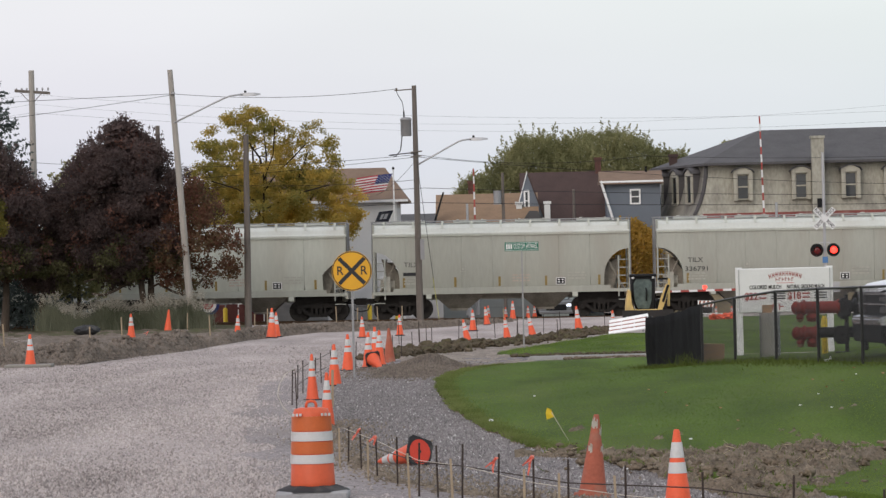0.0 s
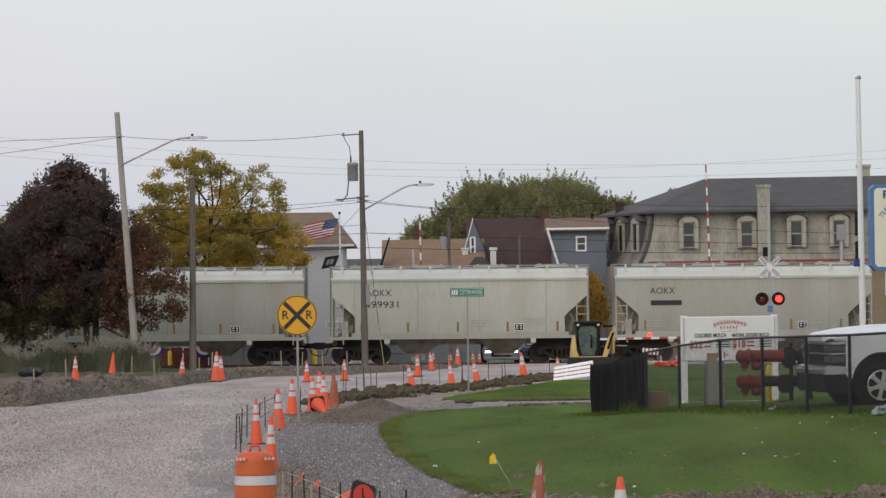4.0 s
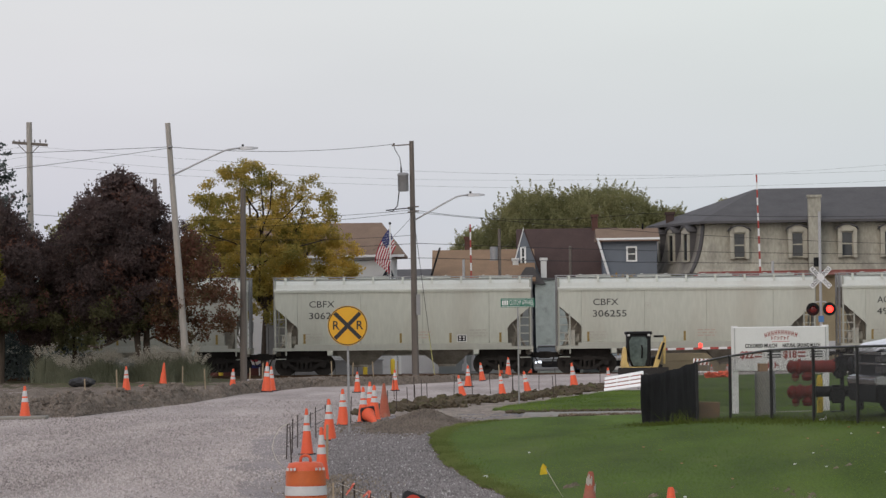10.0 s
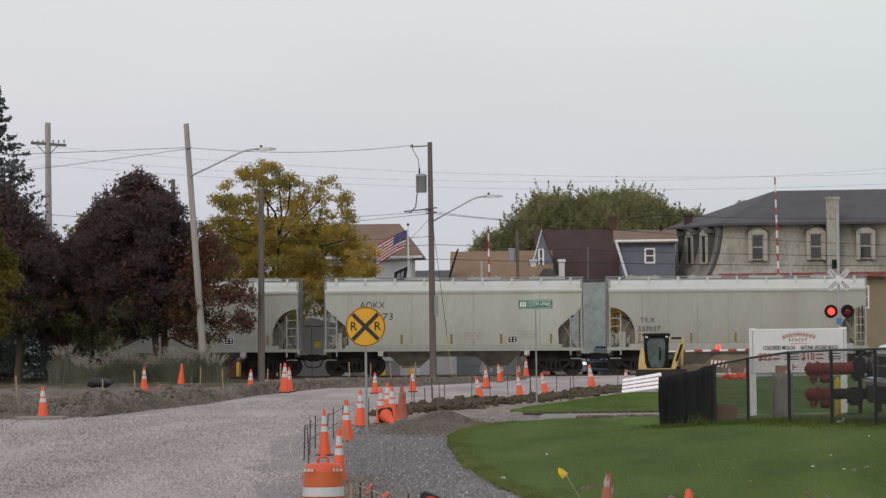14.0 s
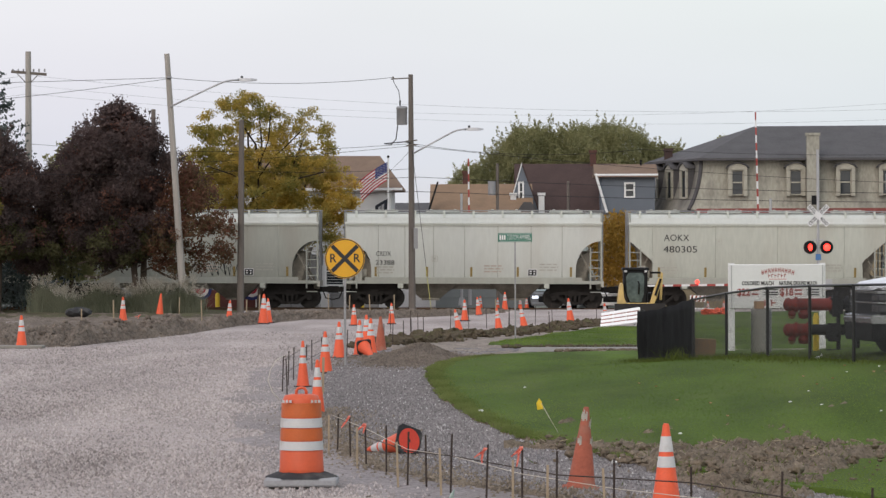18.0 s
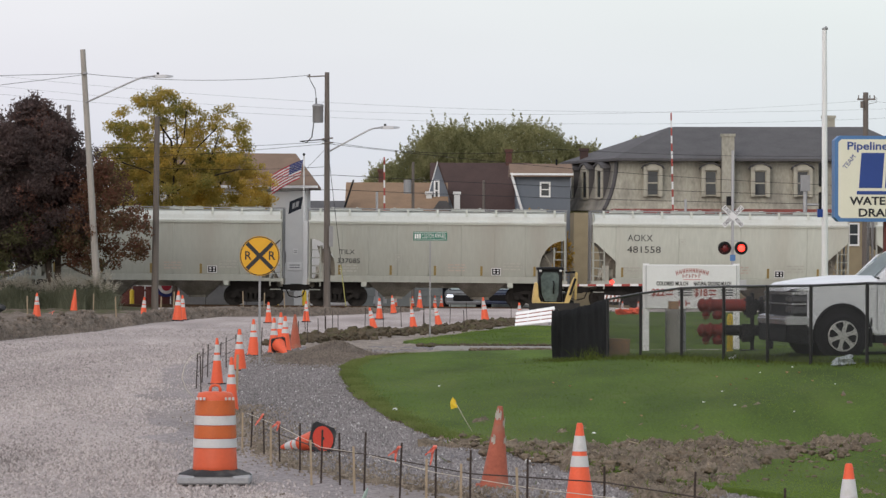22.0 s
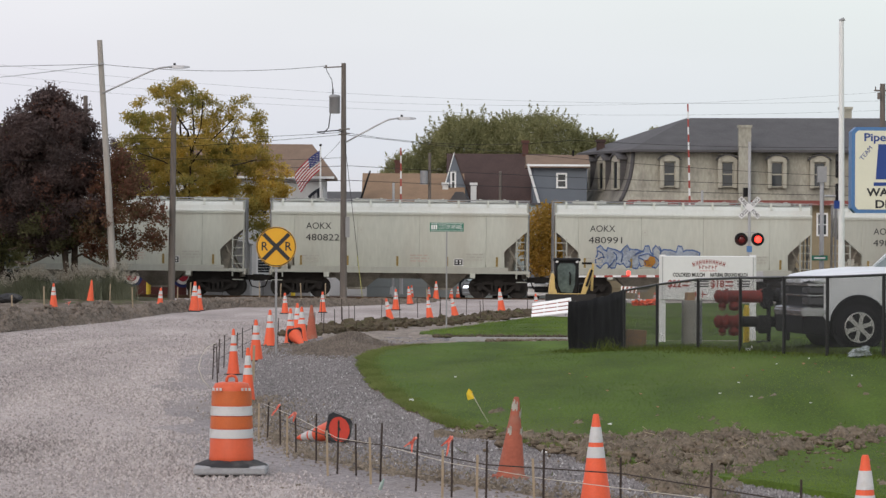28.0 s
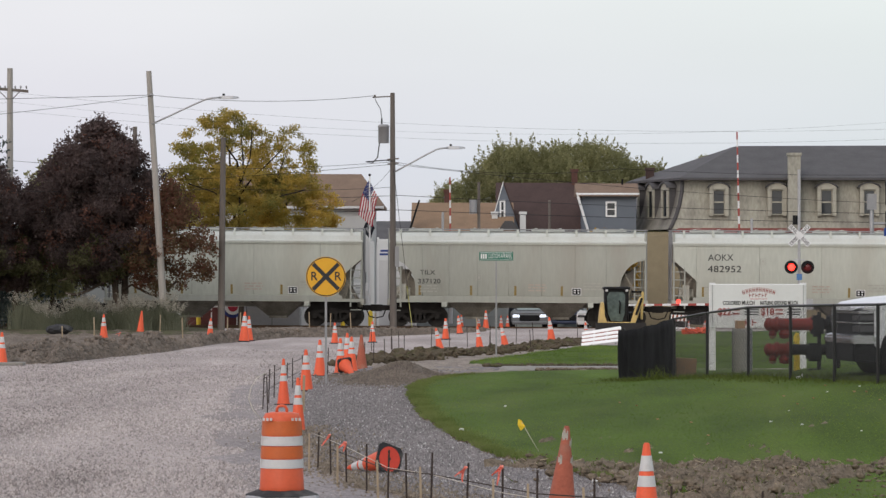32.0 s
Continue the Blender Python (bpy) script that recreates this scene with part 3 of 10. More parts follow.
def solo(name, bm, material, label, category, m=None, group="", kind=""):
    """A thing that is one mesh."""
    ob = tagged(part(name, bm, material), label, category, group, kind)
    if m is not None:
        ob.matrix_basis = m
    return ob


def raw_mesh(name, verts, faces, material, smooth=False):
    me = bpy.data.meshes.new(name)
    me.from_pydata([tuple(v) for v in verts], [], [tuple(f) for f in faces])
    me.materials.append(material)
    if smooth:
        me.polygons.foreach_set("use_smooth", [True] * len(me.polygons))
    return me


text_cache = {}


def text_mesh(words, size, material, width=None, bold=0.0):
    """Letters as flat mesh in the x, z plane facing -y, centred."""
    key = (words, size, material.name, width, bold)
    if key not in text_cache:
        cu = bpy.data.curves.new("letters", "FONT")
        cu.body, cu.size, cu.align_x, cu.align_y = words, size, "CENTER", "CENTER"
        cu.extrude, cu.resolution_u, cu.offset = 0.002, 3, bold * size
        tmp = new("letters", cu)
        bpy.context.view_layer.update()
        me = bpy.data.meshes.new_from_object(tmp.evaluated_get(bpy.context.evaluated_depsgraph_get()))
        bpy.data.objects.remove(tmp)
        bpy.data.curves.remove(cu)
        me.transform(Matrix.Rotation(radians(90), 4, "X"))
        if width:
            xs = [v.co.x for v in me.vertices]
            me.transform(Matrix.Diagonal((width / (max(xs) - min(xs)), 1, 1, 1)))
        me.materials.clear()
        me.materials.append(material)
        text_cache[key] = me
    return text_cache[key]


def letters(words, size, material, parent, x, y, z, width=None, name="lettering", rot=0, label="", bold=0.0):
    ob = new(name, text_mesh(words, size, material, width, bold))
    ob.parent = parent
    ob.matrix_basis = Matrix.Translation((x, y, z)) @ Matrix.Rotation(radians(rot), 4, "Y")
    if label:
        ob["label"] = label
    return ob


def bar(parent, material, x0, x1, z0, z1, y, name="text_bar"):
    bm = bmesh.new()
    box(bm, x0, x1, y - 0.002, y + 0.002, z0, z1)
    return part(name, bm, material, parent)


def smooth(a, b, x):
    t = min(1.0, max(0.0, (x - a) / (b - a)))
    return t * t * (3 - 2 * t)


def along(table, y):
    """Read a table of (y, value) pairs, straight between them."""
    if y <= table[0][0]:
        return table[0][1]
    for (a, va), (b, vb) in zip(table, table[1:]):
        if y <= b:
            return va + (vb - va) * (y - a) / (b - a)
    return table[-1][1]


def fbm(x, y, z=0.0, octaves=4):
    return noise.fractal(Vector((x, y, z)), 0.6, 2.1, octaves)


# ---- ground ----
TRACK_Y = 164.5
LAWN_EDGE = [(30, 6.5), (36, 4.6), (41, 3.0), (45, 1.75), (48.3, 1.1), (50.1, 0.56), (55.8, -0.07), (64, -0.69), (73.5, -1.02), (78.6, -1.12), (83, -0.9), (87, -0.2), (90, 1.2), (92, 3.6)]
FORM_LINE = [(28, 4.6), (36, 2.1), (39.5, 0.6), (41.5, -0.35), (44, -1.15), (47, -1.6), (53, -2.25), (60, -2.75), (70, -3.2), (80, -3.4), (90, -3.1), (97, -2.7)]


def rail_z(x):
    return -0.02 - 0.0062 * x


def ground_z(x, y):
    z = 0.012 * fbm(x * 0.35, y * 0.12)
    z -= 0.42 * smooth(158.5, 161.5, y) * (1 - smooth(200, 230, y))
    return z


def lawn_z(x, y):
    q = min((x - along(LAWN_EDGE, y)) / 9, (y - 46) / 12 + 0.03 * (x - 2))
    rise = 0.76 * (1 - smooth(66, 86, y))
    return 0.10 + rise * smooth(0.02, 1.0, q) + 0.02 * fbm(x * 0.5, y * 0.2, 5)


def spread(lo, hi, fine_lo, fine_hi, step, far):
    vals = list(np.arange(fine_lo, fine_hi + 1e-6, step))
    v, s = fine_lo, step
    while v > lo:
        s *= far
        v -= s
        vals.insert(0, v)
    v, s = fine_hi, step
    while v < hi:
        s *= far
        v += s
        vals.append(v)
    return vals


def grid_mesh(name, xs, ys, zf, material):
    verts = [(x, y, zf(x, y)) for y in ys for x in xs]
    nx = len(xs)
    faces = [(j * nx + i, j * nx + i + 1, (j + 1) * nx + i + 1, (j + 1) * nx + i) for j in range(len(ys) - 1) for i in range(nx - 1)]
    return raw_mesh(name, verts, faces, material, True)


ground = tagged(new("ground", grid_mesh("ground", spread(-1500, 1500, -16, 20, 0.5, 1.35), spread(-300, 3500, 24, 176, 0.8, 1.3), ground_z, M["road"])),
                "pale grey crushed-gravel road bed under construction", "gravel road", kind="structure")


def sheet(name, ya, yb, rows, cols, left, right, zf, material, label, category, kind="structure", power=1.0, skirt=0.15):
    """A sheet between two curved borders, with its edge turned down to the ground."""
    verts, faces = [], []
    for j in range(rows + 1):
        y = ya + (yb - ya) * j / rows
        a, b = left(y), right(y)
        for i in range(cols + 1):
            u = (i / cols) ** power
            x = a + (b - a) * u
            edge = j in (0, rows) or i in (0, cols)
            yy = y
            verts.append((x + (0.05 * fbm(x * 2, y * 2, 3) if i == 0 else 0), yy, zf(x, yy) - (skirt if edge else 0)))
    n = cols + 1
    for j in range(rows):
        for i in range(cols):
            faces.append((j * n + i, j * n + i + 1, (j + 1) * n + i + 1, (j + 1) * n + i))
    return tagged(new(name, raw_mesh(name, verts, faces, material, True)), label, category, kind=kind)


# darker crushed stone between the string line and the lawn
sheet("stone_base", 26, 97, 150, 30, lambda y: along(FORM_LINE, y) + 0.15 * fbm(0, y * 0.6), lambda y: max(along(LAWN_EDGE, y) + 1.5, along(FORM_LINE, y) + 2.0),
      lambda x, y: 0.035 + ground_z(x, y) + 0.006 * fbm(x * 1.3, y * 0.8, 9), M["base"], "dark grey crushed stone base beside the lawn", "gravel", skirt=0.06)
sheet("packed_lane", 30, 92, 120, 8, lambda y: along(FORM_LINE, y) - 0.75 - 0.9 * (1 - smooth(38, 50, y)) - 0.012 * y - 0.5 * fbm(3, y * 0.35) - 0.2 * fbm(5, y * 1.7), lambda y: along(FORM_LINE, y) + 0.1, lambda x, y: 0.014 + ground_z(x, y), M["packed"],
      "darker packed gravel beside the string line", "gravel", skirt=0.02)
sheet("lawn", 30, 92.6, 190, 110, lambda y: along(LAWN_EDGE, y) + 0.12 * fbm(1, y * 0.9), lambda y: 60, lawn_z, M["lawn"],
      "mown green lawn rising to a chain-link fence", "lawn", power=2.0)
sheet("lawn_strip", 95.6, 121, 50, 40, lambda y: along([(95.6, 4.9), (96.4, 4.5), (97.0, 1.2), (97.5, 0.6), (99, 0.1), (103, 0.7), (112, 2.6), (119, 3.9), (121, 4.6)], y), lambda y: 40,
      lambda x, y: 0.09 + 0.03 * fbm(x * 0.7, y * 0.4, 7), M["lawn"], "green verge between the walk and the clod row", "lawn", power=1.6)
sheet("yard_lawn", 117, 141, 30, 26, lambda y: 6.2 + 0.075 * (y - 117), lambda y: 40, lambda x, y: 0.08 + 0.12 * smooth(120, 137, y) + 0.03 * fbm(x * 0.7, y * 0.4, 9), M["lawn"],
      "rough green grass behind the price board", "lawn", power=1.6)
sheet("sidewalk", 92.9, 95.2, 6, 24, lambda y: 0.9, lambda y: 4.9, lambda x, y: 0.10, M["concrete"], "pale concrete sidewalk, partly dug up", "sidewalk")
sheet("torn_soil", 89.5, 117, 70, 40, lambda y: along([(89.5, -2.3), (98, -2.5), (104, -1.8), (110, -0.4), (117, 1.4)], y),
      lambda y: along([(89.5, 5.2), (97, 1.6), (99, 0.6), (104, 1.4), (112, 3.2), (117, 4.2)], y),
      lambda x, y: 0.03 + (0.08 * fbm(x * 1.4, y * 0.9, 2) + 0.05 * fbm(x * 4, y * 4, 3)) * (1 - 0.6 * smooth(97, 103, y)) - 0.05 * smooth(2, 5, x) * (1 - smooth(96, 98, y)), M["palesoil"],
      "loose grey soil between the sidewalk and the clod row", "soil")
sheet("drive_pavement", 60.6, 68.5, 8, 10, lambda y: 5.9 + 0.10 * (68 - y), lambda y: 60, lambda x, y: max(lawn_z(x, y), 0.66) + 0.035, M["concrete"], "pale drive under the parked pickup", "pavement")


def lumpy(name, xs, ys, zf, material, label, category):
    return tagged(new(name, grid_mesh(name, xs, ys, zf, material)), label, category, kind="structure")


def berm_left(x, y):
    """Dirt bank that runs along the far edge of the road, its foot curving away."""
    foot = along([(-60, 80), (-11.4, 100), (-10.5, 106.5), (-9.4, 114), (-8.5, 127), (-6.6, 137.5), (-3.5, 139), (0, 147), (3, 158)], x)
    d = (y - foot) / 9.0
    back = 1 - smooth(-9.4, -8.2, x)
    h = 0.36 * smooth(0, 0.45, d) + 0.12 * smooth(0.5, 2, d) * (1 - back) - 0.32 * smooth(0.6, 2.0, d) * back if d > 0 else -0.12
    h *= (0.55 + 0.45 * smooth(-3, -9, x)) * (1 - 0.55 * math.exp(-((x + 8.95) / 0.7) ** 2))
    r = 0.20 * fbm(x * 1.1, y * 0.22, 4) + 0.16 * fbm(x * 3.1, y * 0.6, 8) + 0.05 * fbm(x * 8, y * 2, 9)
    z = h + r * smooth(-0.1, 0.3, d) * (1 - 0.6 * smooth(2.0, 4, d)) - 0.5 * smooth(157.5, 161, y)
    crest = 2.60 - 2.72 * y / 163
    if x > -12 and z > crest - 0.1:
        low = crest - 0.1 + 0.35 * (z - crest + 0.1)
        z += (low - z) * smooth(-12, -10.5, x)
    return z


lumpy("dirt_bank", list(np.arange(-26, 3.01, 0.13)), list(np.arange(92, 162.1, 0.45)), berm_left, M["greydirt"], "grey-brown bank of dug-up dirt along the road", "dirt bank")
lumpy("verge", list(np.arange(-60, -6.9, 1.1)), list(np.arange(139, 161.1, 1.0)), lambda x, y: 0.08 + 0.05 * fbm(x * 0.5, y * 0.5, 1) - 0.7 * smooth(157, 160, y) - 0.6 * (1 - smooth(139, 143, y)) - 0.35 * smooth(-11.5, -8, x),
      M["verge"], "patchy grass verge under the maples", "grass verge")


def dirt_patch(x, y):
    """Torn-up soil along the cut front of the lawn."""
    far = along([(0.6, 47.9), (1.4, 47.6), (2.3, 47.3), (3.9, 47.1), (5.5, 47.1), (7, 47.3), (20, 48.6)], x)
    near = along([(0.6, 48.6), (1.3, 46.9), (1.85, 44.8), (2.2, 41.0), (2.5, 38.6), (3.1, 36.0), (3.5, 37.6), (3.9, 41.4), (4.6, 44.4), (5.4, 45.9), (7, 46.7), (20, 48.4)], x)
    c, hw = (far + near) / 2, max(0.4, (far - near) / 2)
    d = abs(y - c) / hw
    r = 0.12 * fbm(x * 1.3, y * 0.55, 12) + 0.08 * fbm(x * 3.6, y * 1.7, 13) + 0.045 * fbm(x * 10, y * 5, 14)
    base = max(lawn_z(x, y), 0.06) if x > along(LAWN_EDGE, y) else 0.04
    return base + 0.04 + r - 0.16 * smooth(0.75, 1.35, d)


lumpy("torn_lawn_edge", list(np.arange(0.3, 11, 0.05)), list(np.arange(35.5, 55, 0.11)), dirt_patch, M["dirt"], "torn brown soil along the cut lawn edge", "soil")
# blades of the mown lawn where it comes near
rnd = random.Random(61)
verts, faces = [], []
for i in range(110000):
    if i < 80000:
        y = 36 + 52 * rnd.random() ** 1.1
        x0 = along(LAWN_EDGE, y) + 0.02
        x = x0 + (0.14 * y + 1.2 - x0) * rnd.random() ** 1.15
        z, h = lawn_z(x, y) - 0.005, rnd.uniform(0.015, 0.038)
    else:
        y = rnd.uniform(97.2, 120)
        x = along([(97, 1.3), (99, 0.2), (103, 0.8), (112, 2.7), (119, 4.0), (121, 4.7)], y) + 8 * rnd.random() ** 1.3
        z, h = 0.09 + 0.03 * fbm(x * 0.7, y * 0.4, 7) - 0.005, rnd.uniform(0.03, 0.07)
    a, w = rnd.uniform(0, 3.14), rnd.uniform(0.002, 0.005)
    o, c, q = len(verts), math.cos(a) * w, math.sin(a) * w
    verts += [(x - c, y - q, z), (x + c, y + q, z), (x + rnd.gauss(0, 0.034), y + rnd.gauss(0, 0.034), z + h)]
    faces.append((o, o + 1, o + 2))
tagged(new("turf_blades", raw_mesh("turf_blades", verts, faces, M["turf"])), "short mown blades of the green lawn", "grass", kind="stuff")
# soil face under the cut sod
verts, faces = [], []
n = 0
ys = list(np.arange(43, 88, 0.08))
for y in ys:
    x = along(LAWN_EDGE, y) + 0.12 * fbm(1, y * 0.9)
    for k, (dx, dz) in enumerate(((0.10, 0.085), (0.02, 0.09), (-0.01, 0.06), (-0.03, 0.03), (-0.07, -0.02))):
        verts.append((x + dx + 0.05 * fbm(x * 3, y * 4, k), y, dz + 0.03 * fbm(x * 5, y * 5, k + 3)))
for j in range(len(ys) - 1):
    for k in range(4):
        o = j * 5 + k
        faces.append((o, o + 1, o + 6, o + 5))
tagged(new("sod_cut", raw_mesh("sod_cut", verts, faces, M["dirt"])), "dark cut soil face under the lawn edge", "soil", kind="structure")
def heap_z(x, y):
    """Low heap of grey soil that spreads towards the stones."""
    return 0.34 * math.exp(-((x + 1.35) / 0.75) ** 2 - ((y - 87) / 3.0) ** 2) + 0.10 * math.exp(-((x + 2.0) / 0.85) ** 4 - ((y - 84.5) / 4.6) ** 4) - 0.03


lumpy("soil_heap", list(np.arange(-3.3, 0.6, 0.07)), list(np.arange(78.5, 93, 0.2)), lambda x, y: heap_z(x, y) + 0.06 * fbm(x * 2.4, y * 1.2, 6) + 0.03 * fbm(x * 7, y * 3, 7), M["greydirt"],
      "low heap of grey soil by the cones", "soil heap")
lumpy("form_soil", list(np.arange(-2.6, 3.4, 0.08)), list(np.arange(35, 50, 0.16)), lambda x, y: 0.02 + 0.07 * math.exp(-((x - along(FORM_LINE, y) - 0.12) / 0.42) ** 2) + 0.06 * fbm(x * 3.6, y * 1.2, 21) + 0.03 * fbm(x * 11, y * 5, 22) - 0.065,
      M["dirt"], "strip of loose brown soil under the string line", "soil")


def lump_cloud(name, spots, material, label, category, seed, flat=0.7, rough=0.48, soft=True):
    rnd = random.Random(seed)
    base = bmesh.new()
    bmesh.ops.create_icosphere(base, subdivisions=2, radius=1)
    bv = [v.co.copy() for v in base.verts]
    bf = [[v.index for v in f.verts] for f in base.faces]
    base.free()
    verts, faces = [], []
    for x, y, z, r in spots:
        z = berm_left(x, y) + 0.02 if z is None else z
        o = len(verts)
        off = Vector((rnd.uniform(0, 50), rnd.uniform(0, 50), rnd.uniform(0, 50)))
        a, sx, sy = rnd.uniform(0, 6), rnd.uniform(0.8, 1.4), rnd.uniform(0.8, 1.3)
        for v in bv:
            k = 1 + rough * noise.fractal(v * 1.9 + off, 0.6, 2.2, 4)
            px, py = v.x * r * k * sx, v.y * r * k * sy
            verts.append((x + px * math.cos(a) - py * math.sin(a), y + px * math.sin(a) + py * math.cos(a), z + v.z * r * k * flat))
        faces += [[i + o for i in f] for f in bf]
    return tagged(new(name, raw_mesh(name, verts, faces, material, soft)), label, category, kind="stuff")


rnd = random.Random(11)
clods = []
for i in range(1700):
    u = rnd.random()
    cx, cy = along([(0, -2.9), (0.3, -1.2), (0.5, -0.2), (0.7, 1.5), (0.86, 3.0), (1, 4.3)], u), along([(0, 101), (0.3, 107), (0.5, 111), (0.7, 115), (0.86, 124), (1, 129.5)], u)
    big = rnd.random() ** 3
    crest = (0.07 + 0.20 * max(0.0, fbm(cx * 1.9, 3.3, 1) + 0.25)) * (1.3 - 0.6 * u)
    clods.append((cx + rnd.gauss(0, 0.30), cy - 0.8 + rnd.gauss(0, 1.2), 0.01 + rnd.random() * crest * (1 - 0.5 * big), 0.03 + (0.19 - 0.06 * u) * big))
lump_cloud("sod_clods", clods, M["clod"], "row of dark upturned sod clods", "soil clods", 3, 0.8, 0.8, False)
lump_cloud("walk_clods", [(rnd.uniform(0.6, 4.6), 96.2 + rnd.gauss(0, 0.3), 0.08, 0.02 + 0.06 * rnd.random() ** 2) for i in range(260)],
           M["clod"], "crumbled dark soil along the sidewalk", "soil clods", 6)
lump_cloud("walk_edge_soil", [(rnd.uniform(1.9, 5.0), 92.25 + rnd.gauss(0, 0.22), 0.07 + 0.03 * rnd.random(), 0.015 + 0.05 * rnd.random() ** 2) for i in range(420)],
           M["dirt"], "crumbled brown soil between the lawn and the sidewalk", "soil clods", 8, 0.6, 0.6)
lump_cloud("bank_clods", [((lambda x: (x, along([(-13, 99), (-10.5, 108), (-8.5, 128), (-6, 139), (-2, 145)], x) + rnd.uniform(1, 9), None, 0.03 + 0.10 * rnd.random() ** 3))(rnd.uniform(-13, -2))) for i in range(900)],
           M["greydirt"], "dirt clods on the road bank", "soil clods", 4)
lump_cloud("edge_clods", [(lambda x: (x, along([(1, 47.0), (2.0, 44.8), (3, 42.2), (4, 44.8), (6, 46.8)], x) + rnd.gauss(0, 1.3), 0.11 + 0.05 * rnd.random(), 0.012 + 0.06 * rnd.random() ** 2))(rnd.uniform(0.9, 6)) for i in range(420)],
           M["dirt"], "small clods of torn soil", "soil clods", 5, 0.7, 0.6)
lump_cloud("lawn_crumbs", [(lambda x, y: (x, y, lawn_z(x, y) + 0.005, 0.010 + 0.035 * rnd.random() ** 2))(rnd.uniform(3.4, 7), rnd.triangular(38, 47.5, 46)) for i in range(130)],
           M["dirt"], "crumbs of soil thrown over the lawn", "soil clods", 7, 0.6, 0.6)

# ---- railway ----
track = tagged(new("railway_track"), "rusty railway track on grey ballast", "railway track", kind="structure")
track.matrix_basis = pose(0, TRACK_Y, rail_z(0), 0, 0.355, 0)
for y in (-0.755, 0.755):
    bm = bmesh.new()
    prism_x(bm, [(y - 0.036, -0.035), (y - 0.036, 0), (y + 0.036, 0), (y + 0.036, -0.035), (y + 0.01, -0.06), (y + 0.01, -0.13), (y + 0.07, -0.15), (y - 0.07, -0.15), (y - 0.01, -0.13), (y - 0.01, -0.06)], -320, 320)
    part("rail", bm, M["rail"], track)
bm = bmesh.new()
prism_x(bm, [(-2.8, -0.6), (-1.6, -0.19), (1.6, -0.19), (2.8, -0.6)], -320, 320)
part("ballast_bed", bm, M["ballast"], track)
bm = bmesh.new()
box(bm, -0.11, 0.11, -1.3, 1.3, -0.32, -0.15)
tie_mesh = mesh_of("tie", bm, M["tie"])
for i in range(90):
    part("tie", tie_mesh, None, track).location = (-24 + i * 0.55, 0, 0)


# ---- hopper cars ----
HALF, WIDE = 5.79, 1.58


def side_y(z):
    """Half width of the car body at height z: it draws in towards the sill."""
    return WIDE - 0.15 * (max(0.0, 3.0 - z) / 1.6) ** 2


def car_body(curved):
    """Side outline from sill to eave, with the cut-away ends."""
    end = [(4.75, 1.385), (4.72, 2.08), (4.82, 2.22), (5.62, 2.93), (5.74, 3.02), (HALF, 3.86)]
    if curved:
        arc = [radians(10 * k) for k in range(10)]
        end = [(4.62, 1.385)] + [(4.62 + 1.12 * (1 - math.cos(a)), 1.75 + 1.30 * math.sin(a)) for a in arc] + [(HALF, 3.86)]
    poly = end + [(-x, z) for x, z in end[::-1]]
    bm = bmesh.new()
    prism(bm, poly, -WIDE, WIDE)
    bmesh.ops.recalc_face_normals(bm, faces=bm.faces)
    for z in (1.6, 1.8, 2.05, 2.3, 2.6, 2.95):
        bmesh.ops.bisect_plane(bm, geom=bm.verts[:] + bm.edges[:] + bm.faces[:], plane_co=(0, 0, z), plane_no=(0, 0, 1))
    for v in bm.verts:
        v.co.y = math.copysign(side_y(v.co.z), v.co.y)
    bm.normal_update()
    for f in bm.faces:
        f.smooth = False
        # ends and under-faces: grime and the gap's shade put into one darker colour
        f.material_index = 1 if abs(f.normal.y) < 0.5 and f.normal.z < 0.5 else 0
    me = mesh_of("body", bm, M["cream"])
    me.materials.append(M["grime_shade"])
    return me


